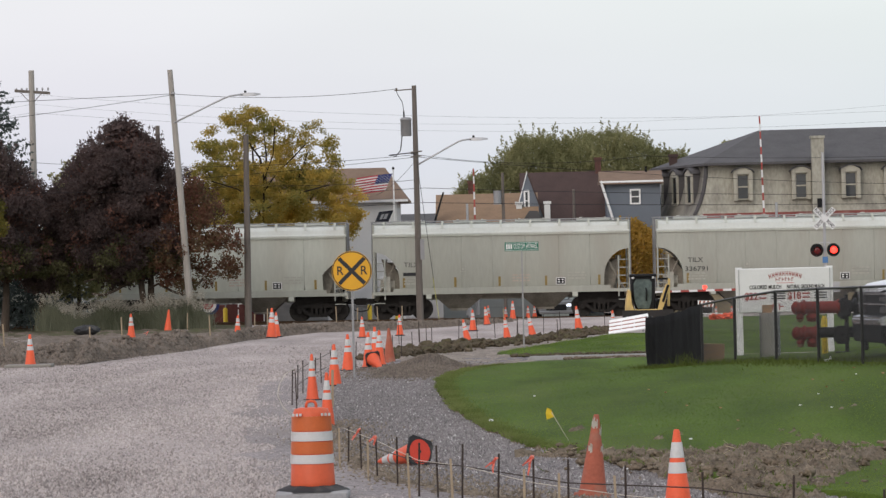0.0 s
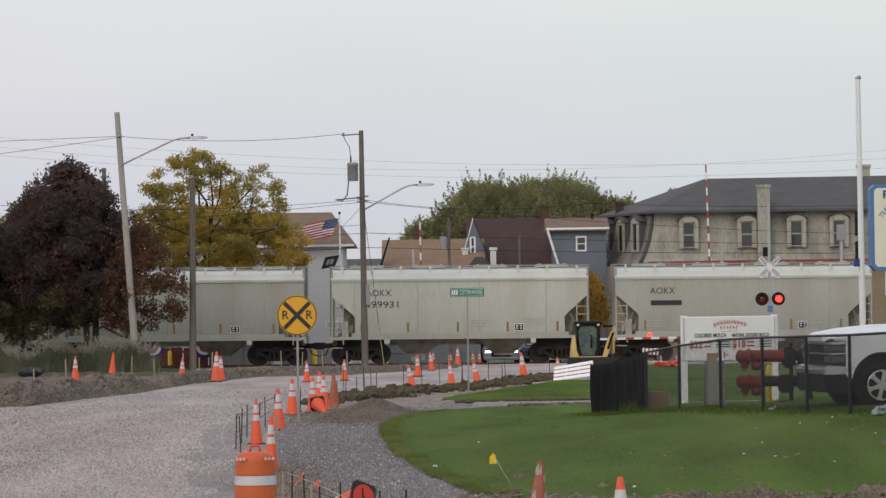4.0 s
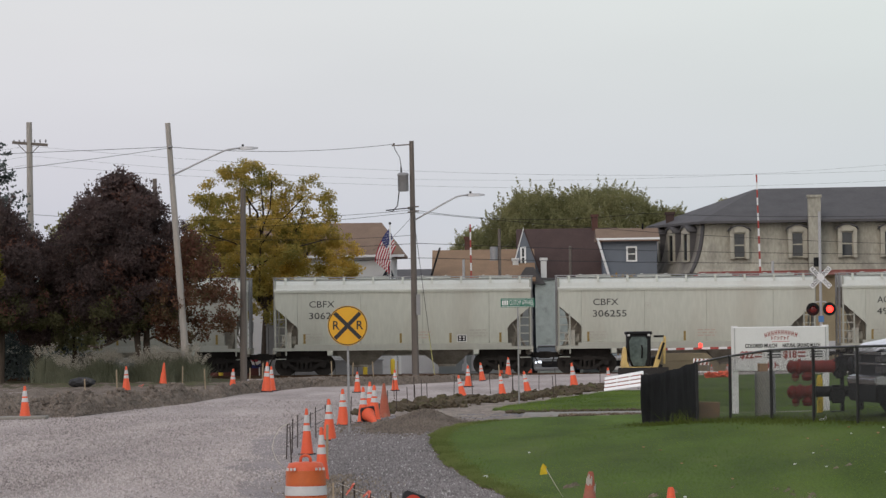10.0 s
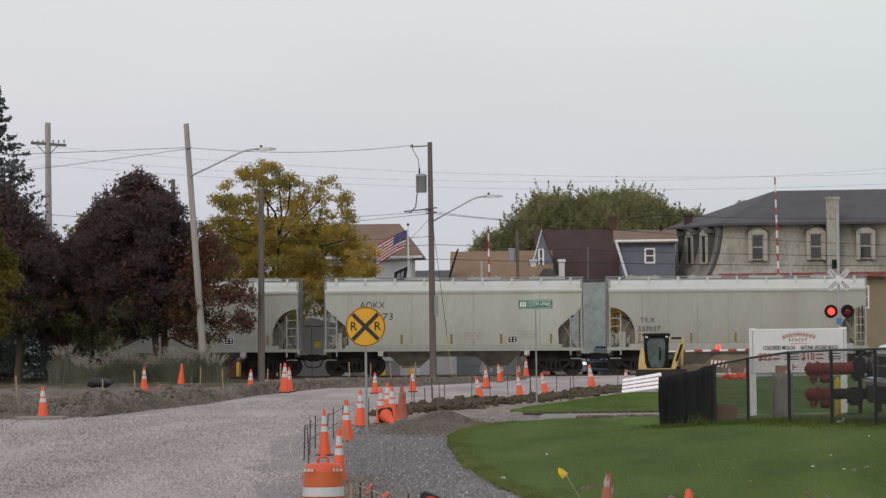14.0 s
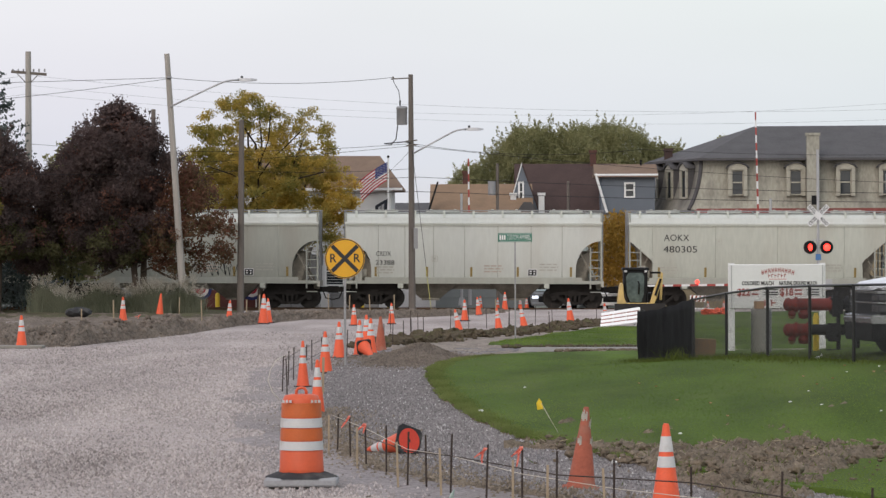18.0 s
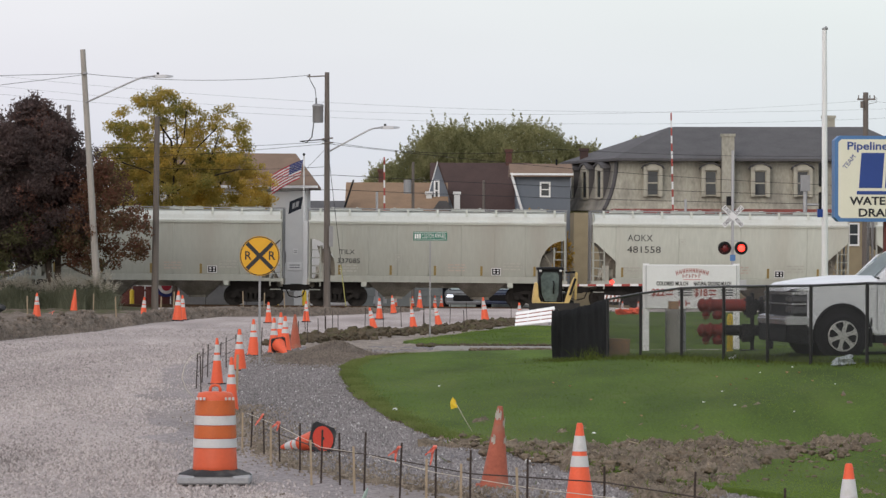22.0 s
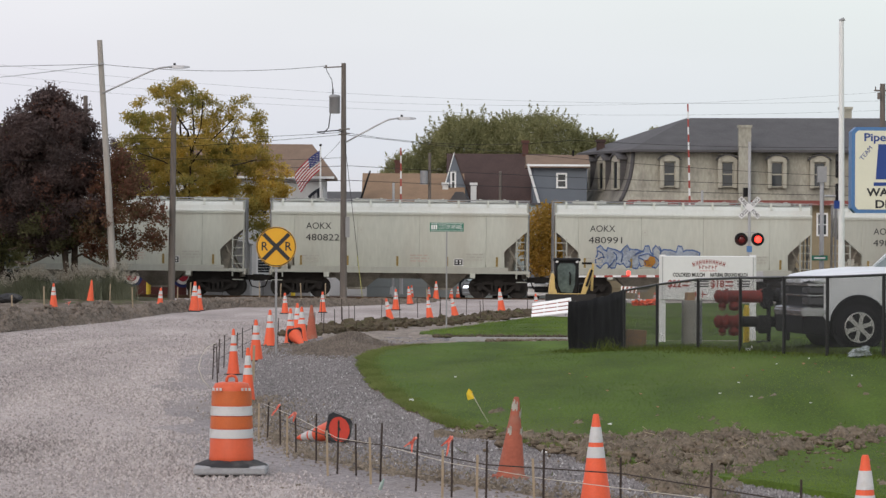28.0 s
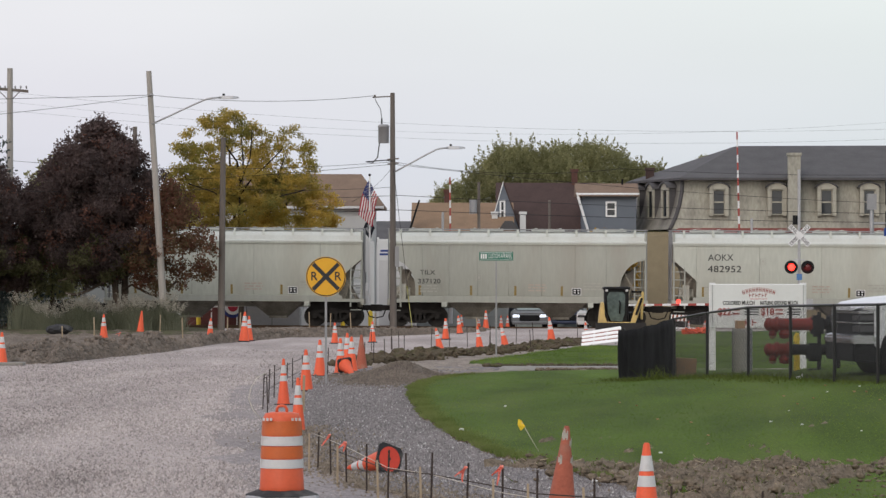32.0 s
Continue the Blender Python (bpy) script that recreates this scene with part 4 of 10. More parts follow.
def build_car(curved):
    car = thing("hopper_car", "cream covered hopper car with black lettering, rolling on the railway", "railway car", group="cars of the freight train", m=pose(0, 0, -50))
    paint = M["cream"]
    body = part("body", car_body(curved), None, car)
    bm = bmesh.new()
    prof = [(WIDE + 0.02, 3.80), (WIDE + 0.03, 3.84), (WIDE + 0.02, 3.88), (1.52, 3.92), (1.43, 4.10), (1.25, 4.25), (0.9, 4.33), (0, 4.36)]
    prism_x(bm, prof + [(-y, z) for y, z in prof[::-1][1:]], -HALF - 0.02, HALF + 0.02)
    # stronger light on the roof slope is put into its paler paint
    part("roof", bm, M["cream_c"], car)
    for y in (-1, 1):
        bm = bmesh.new()
        box(bm, -HALF, HALF, min(y * (WIDE - 0.01), y * (WIDE + 0.05)), max(y * (WIDE - 0.01), y * (WIDE + 0.05)), 3.74, 3.79)
        part("eave_angle", bm, paint, car)
    for k in ((-4.3, -3.1, -1.8, -0.4, 1.1, 2.6, 4.0) if curved else (-4.75, -1.9, 0.9, 3.9)):
        bm = bmesh.new()
        path_tube(bm, [(k, -side_y(z), z) for z in (1.42, 1.8, 2.2, 2.6, 3.0, 3.78)], 0.014, 4)
        part("panel_seam", bm, M["cream_b"], body)
    for y in (-1, 1):
        bm = bmesh.new()
        box(bm, -5.86, 5.86, y * 1.50 - 0.1, y * 1.50 + 0.1, 1.12, 1.25)
        box(bm, -4.9, 4.9, y * 1.56 - 0.05, y * 1.56 + 0.05, 1.25, 1.40)
        part("side_sill", bm, M["cream_b"], car)
    for x in (-1, 1):
        bm = bmesh.new()
        box(bm, min(x * 4.75, x * 5.86), max(x * 4.75, x * 5.86), -1.4, 1.4, 1.14, 1.20)
        box(bm, min(x * 5.80, x * 5.88), max(x * 5.80, x * 5.88), -1.6, 1.6, 0.98, 1.24)
        part("end_platform", bm, M["hopper"], car)
        bm = bmesh.new()
        for p in (0, 1):
            tube(bm, (x * 5.55, -1.25 + 2.5 * p, 1.2), (x * 4.55, -1.25 + 2.5 * p, 3.0), 0.05, seg=6)
        box(bm, min(x * 4.9, x * 5.2), max(x * 4.9, x * 5.2), -0.35, 0.35, 1.2, 2.6)
        part("end_frame", bm, M["grime_shade"], car)
        bm = bmesh.new()
        prism(bm, [(x * 4.55, 1.22), (x * 5.02, 1.22), (x * 5.45, 2.75), (x * 4.9, 2.4), (x * 4.6, 2.0)], -0.85, 0.85)
        part("end_slope_web", bm, M["grime_shade"], car)
        for y in (-1, 1):
            bm = bmesh.new()
            tube(bm, (x * 5.77, y * 1.52, 1.0), (x * 5.77, y * 1.52, 4.3), 0.045, seg=6)
            tube(bm, (x * 5.28, y * 1.56, 0.9), (x * 5.28, y * 1.56, 2.75), 0.035, seg=6)
            for k in range(6):
                tube(bm, (x * 5.28, y * 1.56, 0.75 + 0.36 * k), (x * 5.77, y * 1.54, 0.75 + 0.36 * k), 0.022, seg=5)
            part("ladder", bm, M["cream_b"], car)
            bm = bmesh.new()
            tube(bm, (x * 5.85, y * 0.95, 1.0), (x * 5.85, y * 0.95, 4.4), 0.03, seg=5)
            tube(bm, (x * 5.85, y * 0.5, 1.0), (x * 5.85, y * 0.5, 4.4), 0.03, seg=5)
            for k in range(8):
                tube(bm, (x * 5.85, y * 0.95, 1.2 + 0.4 * k), (x * 5.85, y * 0.5, 1.2 + 0.4 * k), 0.018, seg=5)
            part("end_ladder", bm, M["galv"], car)
        bm = bmesh.new()
        box(bm, min(x * 5.7, x * 6.2), max(x * 5.7, x * 6.2), -0.12, 0.12, 0.72, 0.96)
        box(bm, min(x * 6.16, x * 6.43), max(x * 6.16, x * 6.43), -0.17, 0.13, 0.68, 0.99)
        tube(bm, (x * 5.9, -0.4, 0.95), (x * 6.1, -0.38, 0.45), 0.03, seg=6)
        tube(bm, (x * 6.1, -0.38, 0.45), (x * 6.41, -0.3, 0.38), 0.03, seg=6)
        part("coupler", bm, M["truck"], car)
        bm = bmesh.new()
        sec = []
        for z, a, b, w in ((1.36, -3.6, -0.2, 1.5), (1.12, -3.15, -0.72, 1.30), (0.45, -2.42, -1.5, 0.62)):
            xs = (a, b) if x < 0 else (-b, -a)
            sec.append([(xs[0], -w, z), (xs[1], -w, z), (xs[1], w, z), (xs[0], w, z)])
        loft(bm, sec)
        box(bm, x * 1.96 - 0.4, x * 1.96 + 0.4, -0.75, 0.75, 0.36, 0.46)
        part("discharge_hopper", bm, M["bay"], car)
        for y in (-1.55, 1.55):
            bm = bmesh.new()
            box(bm, x * 3.3 - 0.12, x * 3.3 + 0.12, y - 0.05, y + 0.05, 0.92, 1.13)
            part("jacking_pad", bm, paint, car)
    bm = bmesh.new()
    box(bm, -5.8, 5.8, -0.25, 0.25, 0.86, 1.14)
    part("centre_sill", bm, M["hopper"], car)
    bm = bmesh.new()
    tube(bm, (-5.5, -0.75, 1.55), (-4.85, -0.75, 1.55), 0.26, seg=12)
    part("air_reservoir", bm, M["hopper"], car)
    bm = bmesh.new()
    box(bm, -5.35, -5.05, -1.3, -1.0, 1.2, 1.95)
    part("brake_valve", bm, M["hopper"], car)
    bm = bmesh.new()
    for k in range(12):
        a, b = k * math.tau / 12, (k + 1) * math.tau / 12
        tube(bm, (5.9, 0.75 + 0.25 * math.cos(a), 2.2 + 0.25 * math.sin(a)), (5.9, 0.75 + 0.25 * math.cos(b), 2.2 + 0.25 * math.sin(b)), 0.02, seg=5)
    tube(bm, (5.9, 0.5, 2.2), (5.9, 1.0, 2.2), 0.018, seg=5)
    part("hand_brake_wheel", bm, M["galv"], car)
    for y in (-1, 1):
        bm = bmesh.new()
        box(bm, -5.9, 5.9, min(y * 0.62, y * 1.12), max(y * 0.62, y * 1.12), 4.42, 4.45)
        part("running_board", bm, M["galv"], car)
        for k in range(9):
            bx = -5.3 + k * 1.325
            bm = bmesh.new()
            prism_x(bm, [(y * 1.38, 4.12), (y * 1.46, 4.12), (y * 1.16, 4.42), (y * 1.08, 4.42)], bx - 0.05, bx + 0.05)
            part("board_bracket", bm, paint, car)
    for k in range(4):
        hx = -4.2 + k * 2.8
        bm = bmesh.new()
        box(bm, hx - 0.75, hx + 0.75, -0.45, 0.45, 4.34, 4.47)
        box(bm, hx - 0.6, hx - 0.5, -0.5, 0.5, 4.47, 4.50)
        box(bm, hx + 0.5, hx + 0.6, -0.5, 0.5, 4.47, 4.50)
        part("roof_hatch", bm, M["cream_c"], car)
    for x in (-4.5, 4.5):
        truck = part("truck", truck_frame(), None, car)
        truck.location = (x, 0, 0)
        for wx in (-0.865, 0.865):
            ws = part("wheelset", wheelset_mesh, None, truck)
            ws.location = (wx, 0, 0.457)
    return car


def truck_frame():
    if "truck" not in bpy.data.meshes:
        bm = bmesh.new()
        for y in (-1.0, 1.0):
            prism(bm, [(-1.10, 0.56), (-1.10, 0.66), (-0.5, 0.76), (0.5, 0.76), (1.10, 0.66), (1.10, 0.56), (0.5, 0.62), (-0.5, 0.62)], y - 0.08, y + 0.08)
            prism(bm, [(-0.95, 0.60), (-0.72, 0.62), (-0.30, 0.30), (0.30, 0.30), (0.72, 0.62), (0.95, 0.60), (0.36, 0.17), (-0.36, 0.17)], y - 0.08, y + 0.08)
            for bx in (-0.30, 0.30):
                box(bm, bx - 0.05, bx + 0.05, y - 0.07, y + 0.07, 0.25, 0.70)
            for bx in (-0.865, 0.865):
                tube(bm, (bx, y - 0.15, 0.46), (bx, y + 0.15, 0.46), 0.12, seg=10)
                box(bm, bx - 0.14, bx + 0.14, y - 0.09, y + 0.09, 0.46, 0.60)
            for sx in (-0.14, 0.06):
                tube(bm, (sx + 0.04, y * 1.03, 0.28), (sx + 0.04, y * 1.03, 0.62), 0.075, seg=8)
        box(bm, -0.2, 0.2, -1.1, 1.1, 0.55, 0.84)
        box(bm, -1.05, 1.05, -0.9, 0.9, 0.62, 1.10)
        box(bm, -1.25, 1.25, -0.85, -0.7, 0.30, 0.66)
        me = mesh_of("truck", bm, M["truck"])
        me.name = "truck"
    return bpy.data.meshes["truck"]


bm = bmesh.new()
for y in (-0.755, 0.755):
    s = 1 if y > 0 else -1
    tube(bm, (0, y - 0.065, 0), (0, y + 0.065, 0), 0.457, seg=24)
    tube(bm, (0, y - 0.065 * s, 0), (0, y - 0.09 * s, 0), 0.485, seg=24)
    tube(bm, (0, y + 0.06 * s, 0), (0, y + 0.09 * s, 0), 0.16, seg=12)
    box(bm, -0.03, 0.03, min(y, y + 0.075 * s), max(y, y + 0.075 * s), 0.2, 0.36)
tube(bm, (0, -1.05, 0), (0, 1.05, 0), 0.085, seg=10)
wheelset_mesh = mesh_of("wheelset", bm, M["wheel"])

bm = bmesh.new()
box(bm, -0.05, 0.05, -0.004, 0.004, -0.22, 0.22)
stripe_mesh = mesh_of("reflective_stripe", bm, M["stripe"])
bm = bmesh.new()
box(bm, -0.19, 0.19, -0.004, 0.004, -0.14, 0.14)
plate_mesh = mesh_of("inspection_stencil", bm, M["black"])
bm = bmesh.new()
for x0, x1, z0, z1 in ((-0.21, 0.21, 0.135, 0.16), (-0.21, 0.21, -0.16, -0.135), (-0.21, -0.185, -0.135, 0.135), (0.185, 0.21, -0.135, 0.135),
                       (-0.13, -0.03, 0.03, 0.09), (0.04, 0.13, 0.03, 0.09), (-0.13, -0.03, -0.07, -0.02), (0.05, 0.12, -0.09, -0.02)):
    box(bm, x0, x1, -0.007, 0.007, z0, z1)
plate_text = mesh_of("stencil_text", bm, M["white"])
bm = bmesh.new()
for r in range(3):
    x = -0.42
    rr = random.Random(r)
    while x < 0.4:
        w = rr.uniform(0.1, 0.28)
        box(bm, x, min(0.42, x + w), -0.003, 0.003, 0.12 - 0.13 * r, 0.18 - 0.13 * r)
        x += w + 0.06
small_text = mesh_of("small_stencil", bm, M["faint"])
small_red = small_text.copy()
small_red.materials.clear()
small_red.materials.append(M["faintred"])

# order in the train, first to last: reporting mark and number ('' where it cannot be read)
TRAIN = [("AOKX", ""), ("AOKX", ""), ("TILX", ""), ("TILX", "336791"), ("CRDX", "23554"), ("CBFX", "306284"), ("TILX", "336854"), ("AOKX", "499931"),
         ("AOKX", ""), ("AOKX", "498963"), ("AOKX", "481766"), ("AOKX", "483022"), ("AOKX", "481519"), ("CBFX", "306413"), ("CBFX", "306256"),
         ("CBFX", "306255"), ("AOKX", "496685"), ("AOKX", "482988"), ("TILX", ""), ("AOKX", "499873"), ("TILX", "337027"), ("AOKX", ""), ("TILX", ""),
         ("TILX", "334202"), ("CRDX", "23388"), ("AOKX", "480305"), ("AOKX", "483845"), ("TILX", "334172"), ("AOKX", "483053"), ("TILX", "337085"),
         ("AOKX", "481558"), ("AOKX", "481924"), ("AOKX", "481845"), ("AOKX", "481751"), ("CBFX", "306150"), ("CBFX", ""), ("AOKX", "480822"),
         ("AOKX", "480991"), ("AOKX", "498987"), ("CBFX", "306149"), ("AOKX", "483115"), ("TILX", "337120"), ("AOKX", "482952"), ("AOKX", ""), ("TILX", "")]
PITCH = 12.82
FIRST = -2
cars = []
proto = {False: build_car(False), True: build_car(True)}
paints = {}
for tone in ("cream", "cream_b", "cream_c"):
    paints[tone] = {}
used = {False: False, True: False}
rnd = random.Random(5)
for k, (mark, number) in enumerate(TRAIN):
    curved = mark in ("TILX", "CRDX")
    if used[curved]:
        car = copy_thing(proto[curved], pose(0, 0, -50))
    else:
        car, used[curved] = proto[curved], True
    cars.append(car)
# letters and stencils, each car its own
for k, (mark, number) in enumerate(TRAIN):
    car, curved = cars[k], mark in ("TILX", "CRDX")
    tone = "cream_c" if mark == "CRDX" else "cream_b" if (mark == "TILX" or k % 5 == 3) else "cream"
    kids = list(car.children)
    for o in kids:
        if o.name.split(".")[0] == "body" and tone != "cream":
            key = (o.name.split(".")[0], curved, tone)
            if key not in paints:
                me = o.data.copy()
                me.materials.clear()
                me.materials.append(M[tone])
                if key[0] == "body":
                    me.materials.append(M["grime_shade"])
                paints[key] = me
            o.data = paints[key]
    wear = {"cream": "cream", "cream_b": "dusty grey-cream", "cream_c": "pale off-white"}[tone]
    shape = "rounded" if curved else "angular"
    tagged(car, wear + " covered hopper car with " + shape + " end cut-outs, rolling past")
    y = -WIDE - 0.004
    if curved:
        letters(mark, 0.30, M["letter"], car, -4.07, -side_y(2.6) - 0.004, 2.46, 0.68, "reporting_mark")
        if number:
            letters(number, 0.30, M["letter"], car, -4.00, -side_y(2.2) - 0.004, 2.06, 0.17 * len(number), "car_number")
        else:
            bar(car, M["letter"], -4.45, -3.6, 1.97, 2.12, -side_y(2.12) - 0.004, "car_number_bar")
    else:
        letters(mark, 0.42, M["letter"], car, -3.66, y, 3.20, 1.14, "reporting_mark")
        if number:
            letters(number, 0.42, M["letter"], car, -3.48, y, 2.68, 1.52, "car_number")
        else:
            bar(car, M["letter"], -4.2, -2.8, 2.56, 2.78, y, "car_number_bar")
    for x in ((-4.45, -2.35, -0.1, 2.15, 4.4) if not curved else (-4.42, -2.1, -0.1, 2.0, 4.4)):
        o = part("reflective_stripe", stripe_mesh, None, car)
        o.matrix_basis = pose(x, -side_y(1.66) - 0.012, 1.66, 9, 0, 0)
    o = part("inspection_stencil", plate_mesh, None, car)
    o.matrix_basis = pose(2.66, -side_y(1.63) - 0.012, 1.63, 9, 0, 0)
    t = part("stencil_text", plate_text, None, o)
    for x, z, me in ((-4.0, 1.72, small_text), (0.9, 1.78, small_red), (3.4, 1.85, small_text)):
        o = part("small_stencil", me, None, car)
        o.matrix_basis = pose(x, -side_y(z) - 0.014, z, 8, 0, 0)
        tagged(o, kind="stuff")
    bm = bmesh.new()
    for a, b, c, d in ((-0.13, 0.13, 0.11, 0.13), (-0.13, 0.13, -0.13, -0.11), (-0.13, -0.11, -0.13, 0.13), (0.11, 0.13, -0.13, 0.13), (-0.05, 0.05, -0.05, 0.05)):
        box(bm, a, b, -0.002, 0.002, c, d)
    o = part("faded_decal", bm, M["faint"], car)
    o.location = (-1.75, y, 3.05 if not curved else 2.25)


def graffiti(car, x0, x1, z0, z1, fill, edge, seed, label):
    """Sprayed bulbous shapes that form no word."""
    rg = random.Random(seed)
    g = new("graffiti")
    g.parent = car
    g["label"] = label
    n = max(3, int((x1 - x0) / 0.5))
    for layer, m, grow in ((0, edge, 0.07), (1, fill, 0.0)):
        rr = random.Random(seed)
        for i in range(n):
            cx = x0 + (i + 0.5) * (x1 - x0) / n
            pts, k = [], 14
            ph = rr.uniform(0, 6)
            for j in range(k):
                a = j * math.tau / k
                r = 1 + 0.28 * math.sin(3 * a + ph) + 0.12 * math.sin(5 * a + 2 * ph)
                pts.append((cx + ((x1 - x0) / n * 0.60 * r + grow) * math.cos(a), (z0 + z1) / 2 + ((z1 - z0) * 0.42 * r + grow) * math.sin(a)))
            bm = bmesh.new()
            bm.faces.new([bm.verts.new((px, -side_y(pz) - 0.008 - 0.003 * layer - 0.0006 * i, pz)) for px, pz in pts])
            part("sprayed_fill" if layer else "sprayed_outline", bm, m, g)
    for i in range(n * 2):
        cx, cz = rg.uniform(x0, x1), rg.uniform(z0 + 0.1, z1 - 0.1)
        a = rg.uniform(0, 3)
        p = Vector((math.cos(a), 0, math.sin(a))) * rg.uniform(0.12, 0.3)
        bm = bmesh.new()
        path_tube(bm, [Vector((cx, -side_y(cz) - 0.03, cz)) - p, Vector((cx + 0.06, -side_y(cz) - 0.03, cz + 0.05)), Vector((cx, -side_y(cz) - 0.03, cz)) + p], 0.025, 4)
        part("sprayed_stroke", bm, edge, g)


def scribble(car, x0, z0, w, h, seed, label):
    """One looping spray line that forms no word."""
    rg = random.Random(seed)
    g = new("graffiti")
    g.parent = car
    g["label"] = label
    for i in range(3):
        px, pts = x0 + w * i / 3, []
        for k in range(9):
            zz = z0 + h * (0.5 + 0.5 * math.sin(k * 2.4 + i)) + rg.uniform(-0.05, 0.05)
            pts.append((px + w / 3 * (k / 8) * 1.2 + rg.uniform(-0.08, 0.08), -side_y(zz) - 0.006, zz))
        bm = bmesh.new()
        path_tube(bm, pts, 0.02, 4)
        part("sprayed_stroke", bm, M["letter"], g)


scribble(cars[23], 0.35, 1.45, 1.7, 0.6, 4, "thin black spray-paint scrawl")
graffiti(cars[16], -2.7, 1.0, 1.45, 2.45, M["paintwhite"], M["paintred"], 2, "red and white graffiti")
graffiti(cars[37], -3.9, 0.6, 1.45, 2.4, M["paintgrey"], M["paintblue"], 7, "faded blue-grey graffiti with an orange patch")
bm = bmesh.new()
bm.faces.new([bm.verts.new((x, -side_y(z) - 0.05, z)) for x, z in ((-1.75, 1.55), (-1.45, 1.5), (-1.25, 1.7), (-1.3, 1.95), (-1.5, 2.0), (-1.6, 1.85), (-1.8, 1.8))])
bmesh.ops.solidify(bm, geom=bm.faces[:], thickness=0.01)
part("sprayed_patch", bm, M["paintorange"], cars[37], "orange spray-paint patch")


# ---- traffic cones, drum, barricade ----
def build_cone(height, old=False, plain=False):
    c = thing("traffic_cone", "orange traffic cone with two white reflective collars", "traffic cone", group="cones along the road works")
    col = M["orange_old"] if old else M["orange"]
    r0, r1 = 0.155 * height / 0.91, 0.03

    def rad(z):
        return r0 + (r1 - r0) * (z - 0.04) / (height - 0.04)

    bm = bmesh.new()
    lathe(bm, [(rad(0.04) + 0.015, 0.035), (rad(0.06), 0.07), (rad(height - 0.02), height - 0.02), (rad(height) * 0.8, height)], 18)
    part("body", bm, col, c)
    bm = bmesh.new()
    w = 0.19 * height / 0.91
    prof = [(-w, -w * 0.75), (-w * 0.75, -w), (w * 0.75, -w), (w, -w * 0.75), (w, w * 0.75), (w * 0.75, w), (-w * 0.75, w), (-w, w * 0.75)]
    a = [bm.verts.new((x, y, 0.0)) for x, y in prof]
    b = [bm.verts.new((x * 0.96, y * 0.96, 0.035)) for x, y in prof]
    bm.faces.new(a[::-1])
    bm.faces.new(b)
    for i in range(8):
        bm.faces.new((a[i], a[(i + 1) % 8], b[(i + 1) % 8], b[i]))
    part("base", bm, col if old else M["rubber"], c)
    if not plain:
        for z0, z1 in ((0.52, 0.64), (0.69, 0.86)):
            bm = bmesh.new()
            lathe(bm, [(rad(z0 * height) + 0.004, z0 * height), (rad(z1 * height) + 0.004, z1 * height)], 18)
            part("reflective_collar", bm, M["reflect"], c)
    return c


cone36, cone28, cone_old = build_cone(0.91), build_cone(0.74), build_cone(0.91, True, True)
tagged(cone_old, "faded bare orange traffic cone")
spots = [(1.85, 36.14, 0), (3.71, 29.45, 0), (-3.47, 70.26, 0), (-2.65, 58.4, 0), (-3.38, 78.3, 0), (-3.49, 88.8, 0), (-3.05, 90.75, 0), (-3.09, 97.4, 0), (-2.83, 92.7, 0),
         (-7.76, 131.6, 0), (-13.19, 132.9, 0), (-12.62, 99.0, 0), (3.22, 129.0, -6)]
first = True
for x, y, lean in spots:
    z = max(ground_z(x, y), 0.0)
    if x < -4 and y > 98:
        z = max(z, berm_left(x, y))
    if x > 1.5 and y < 50:
        z = 0.03
    m = pose(x, y, z, 0, lean, 0 if lean else (x * 37) % 90)
    if y in (58.4, 70.26):
        m = m @ Matrix.Diagonal((0.78, 0.78, 1, 1))
    if first:
        cone36.matrix_basis, first = m, False
    else:
        copy_thing(cone36, m)
first = True
for x, y, lean, size in [(-4.46, 126.8, 0, 1), (-3.19, 128.9, 0, 1.02), (-0.07, 145.0, -6, 1), (1.92, 176.0, 0, 1), (2.24, 176.0, 0, 1), (9.0, 143.0, 0, 0.76), (9.63, 143.0, 0, 0.76), (-8.94, 128.0, 3, 1.04), (-0.69, 117.0, -12, 1), (-0.60, 134.0, 0, 1.07),
                         (0.60, 120.0, -6, 0.98), (-0.02, 175.0, 0, 1.1), (0.83, 176.0, 0, 0.95), (1.05, 157.0, 0, 1.08), (1.48, 122.0, -11, 1.02), (4.42, 127.5, -4, 1)]:
    z = ground_z(x, y) if y > 161 else max(0.0, ground_z(x, y))
    if x < -4:
        z = max(z, berm_left(x, y))
    m = pose(x, y, z, 0, lean, 0 if lean else (x * 53) % 90) @ Matrix.Scale(size, 4)
    if first:
        cone28.matrix_basis, first = m, False
    else:
        copy_thing(cone28, m)
copy_thing(cone36, pose(-7.86, 130.2, max(ground_z(-7.86, 130.2), berm_left(-7.86, 130.2), 0.0), 0, 2, 0) @ Matrix.Scale(1.19, 4))
cone_old.matrix_basis = pose(-2.65, 95.3, 0.0)
o = copy_thing(cone_old, pose(1.10, 39.9, 0.035, 0, 4.0, 10))
tagged(o, "old scuffed orange traffic cone with torn white collars")
for z, a0, n in ((0.80, 3.4, 5), (0.72, 5.2, 3), (0.53, 3.6, 2), (0.53, 5.3, 2)):
    bm = bmesh.new()
    rr = 0.155 + (0.03 - 0.155) * (z - 0.04) / 0.87 + 0.007
    for i in range(n):
        a, b = a0 + i * 0.3, a0 + i * 0.3 + 0.31
        h = 0.03 + 0.02 * ((i * 7) % 3)
        v = [bm.verts.new((rr * math.cos(t) , rr * math.sin(t), z + dz)) for t, dz in ((a, -h), (b, -h * 0.7), (b, h), (a, h * 1.3))]
        bm.faces.new(v)
    part("torn_collar", bm, M["dullsheet"], o)


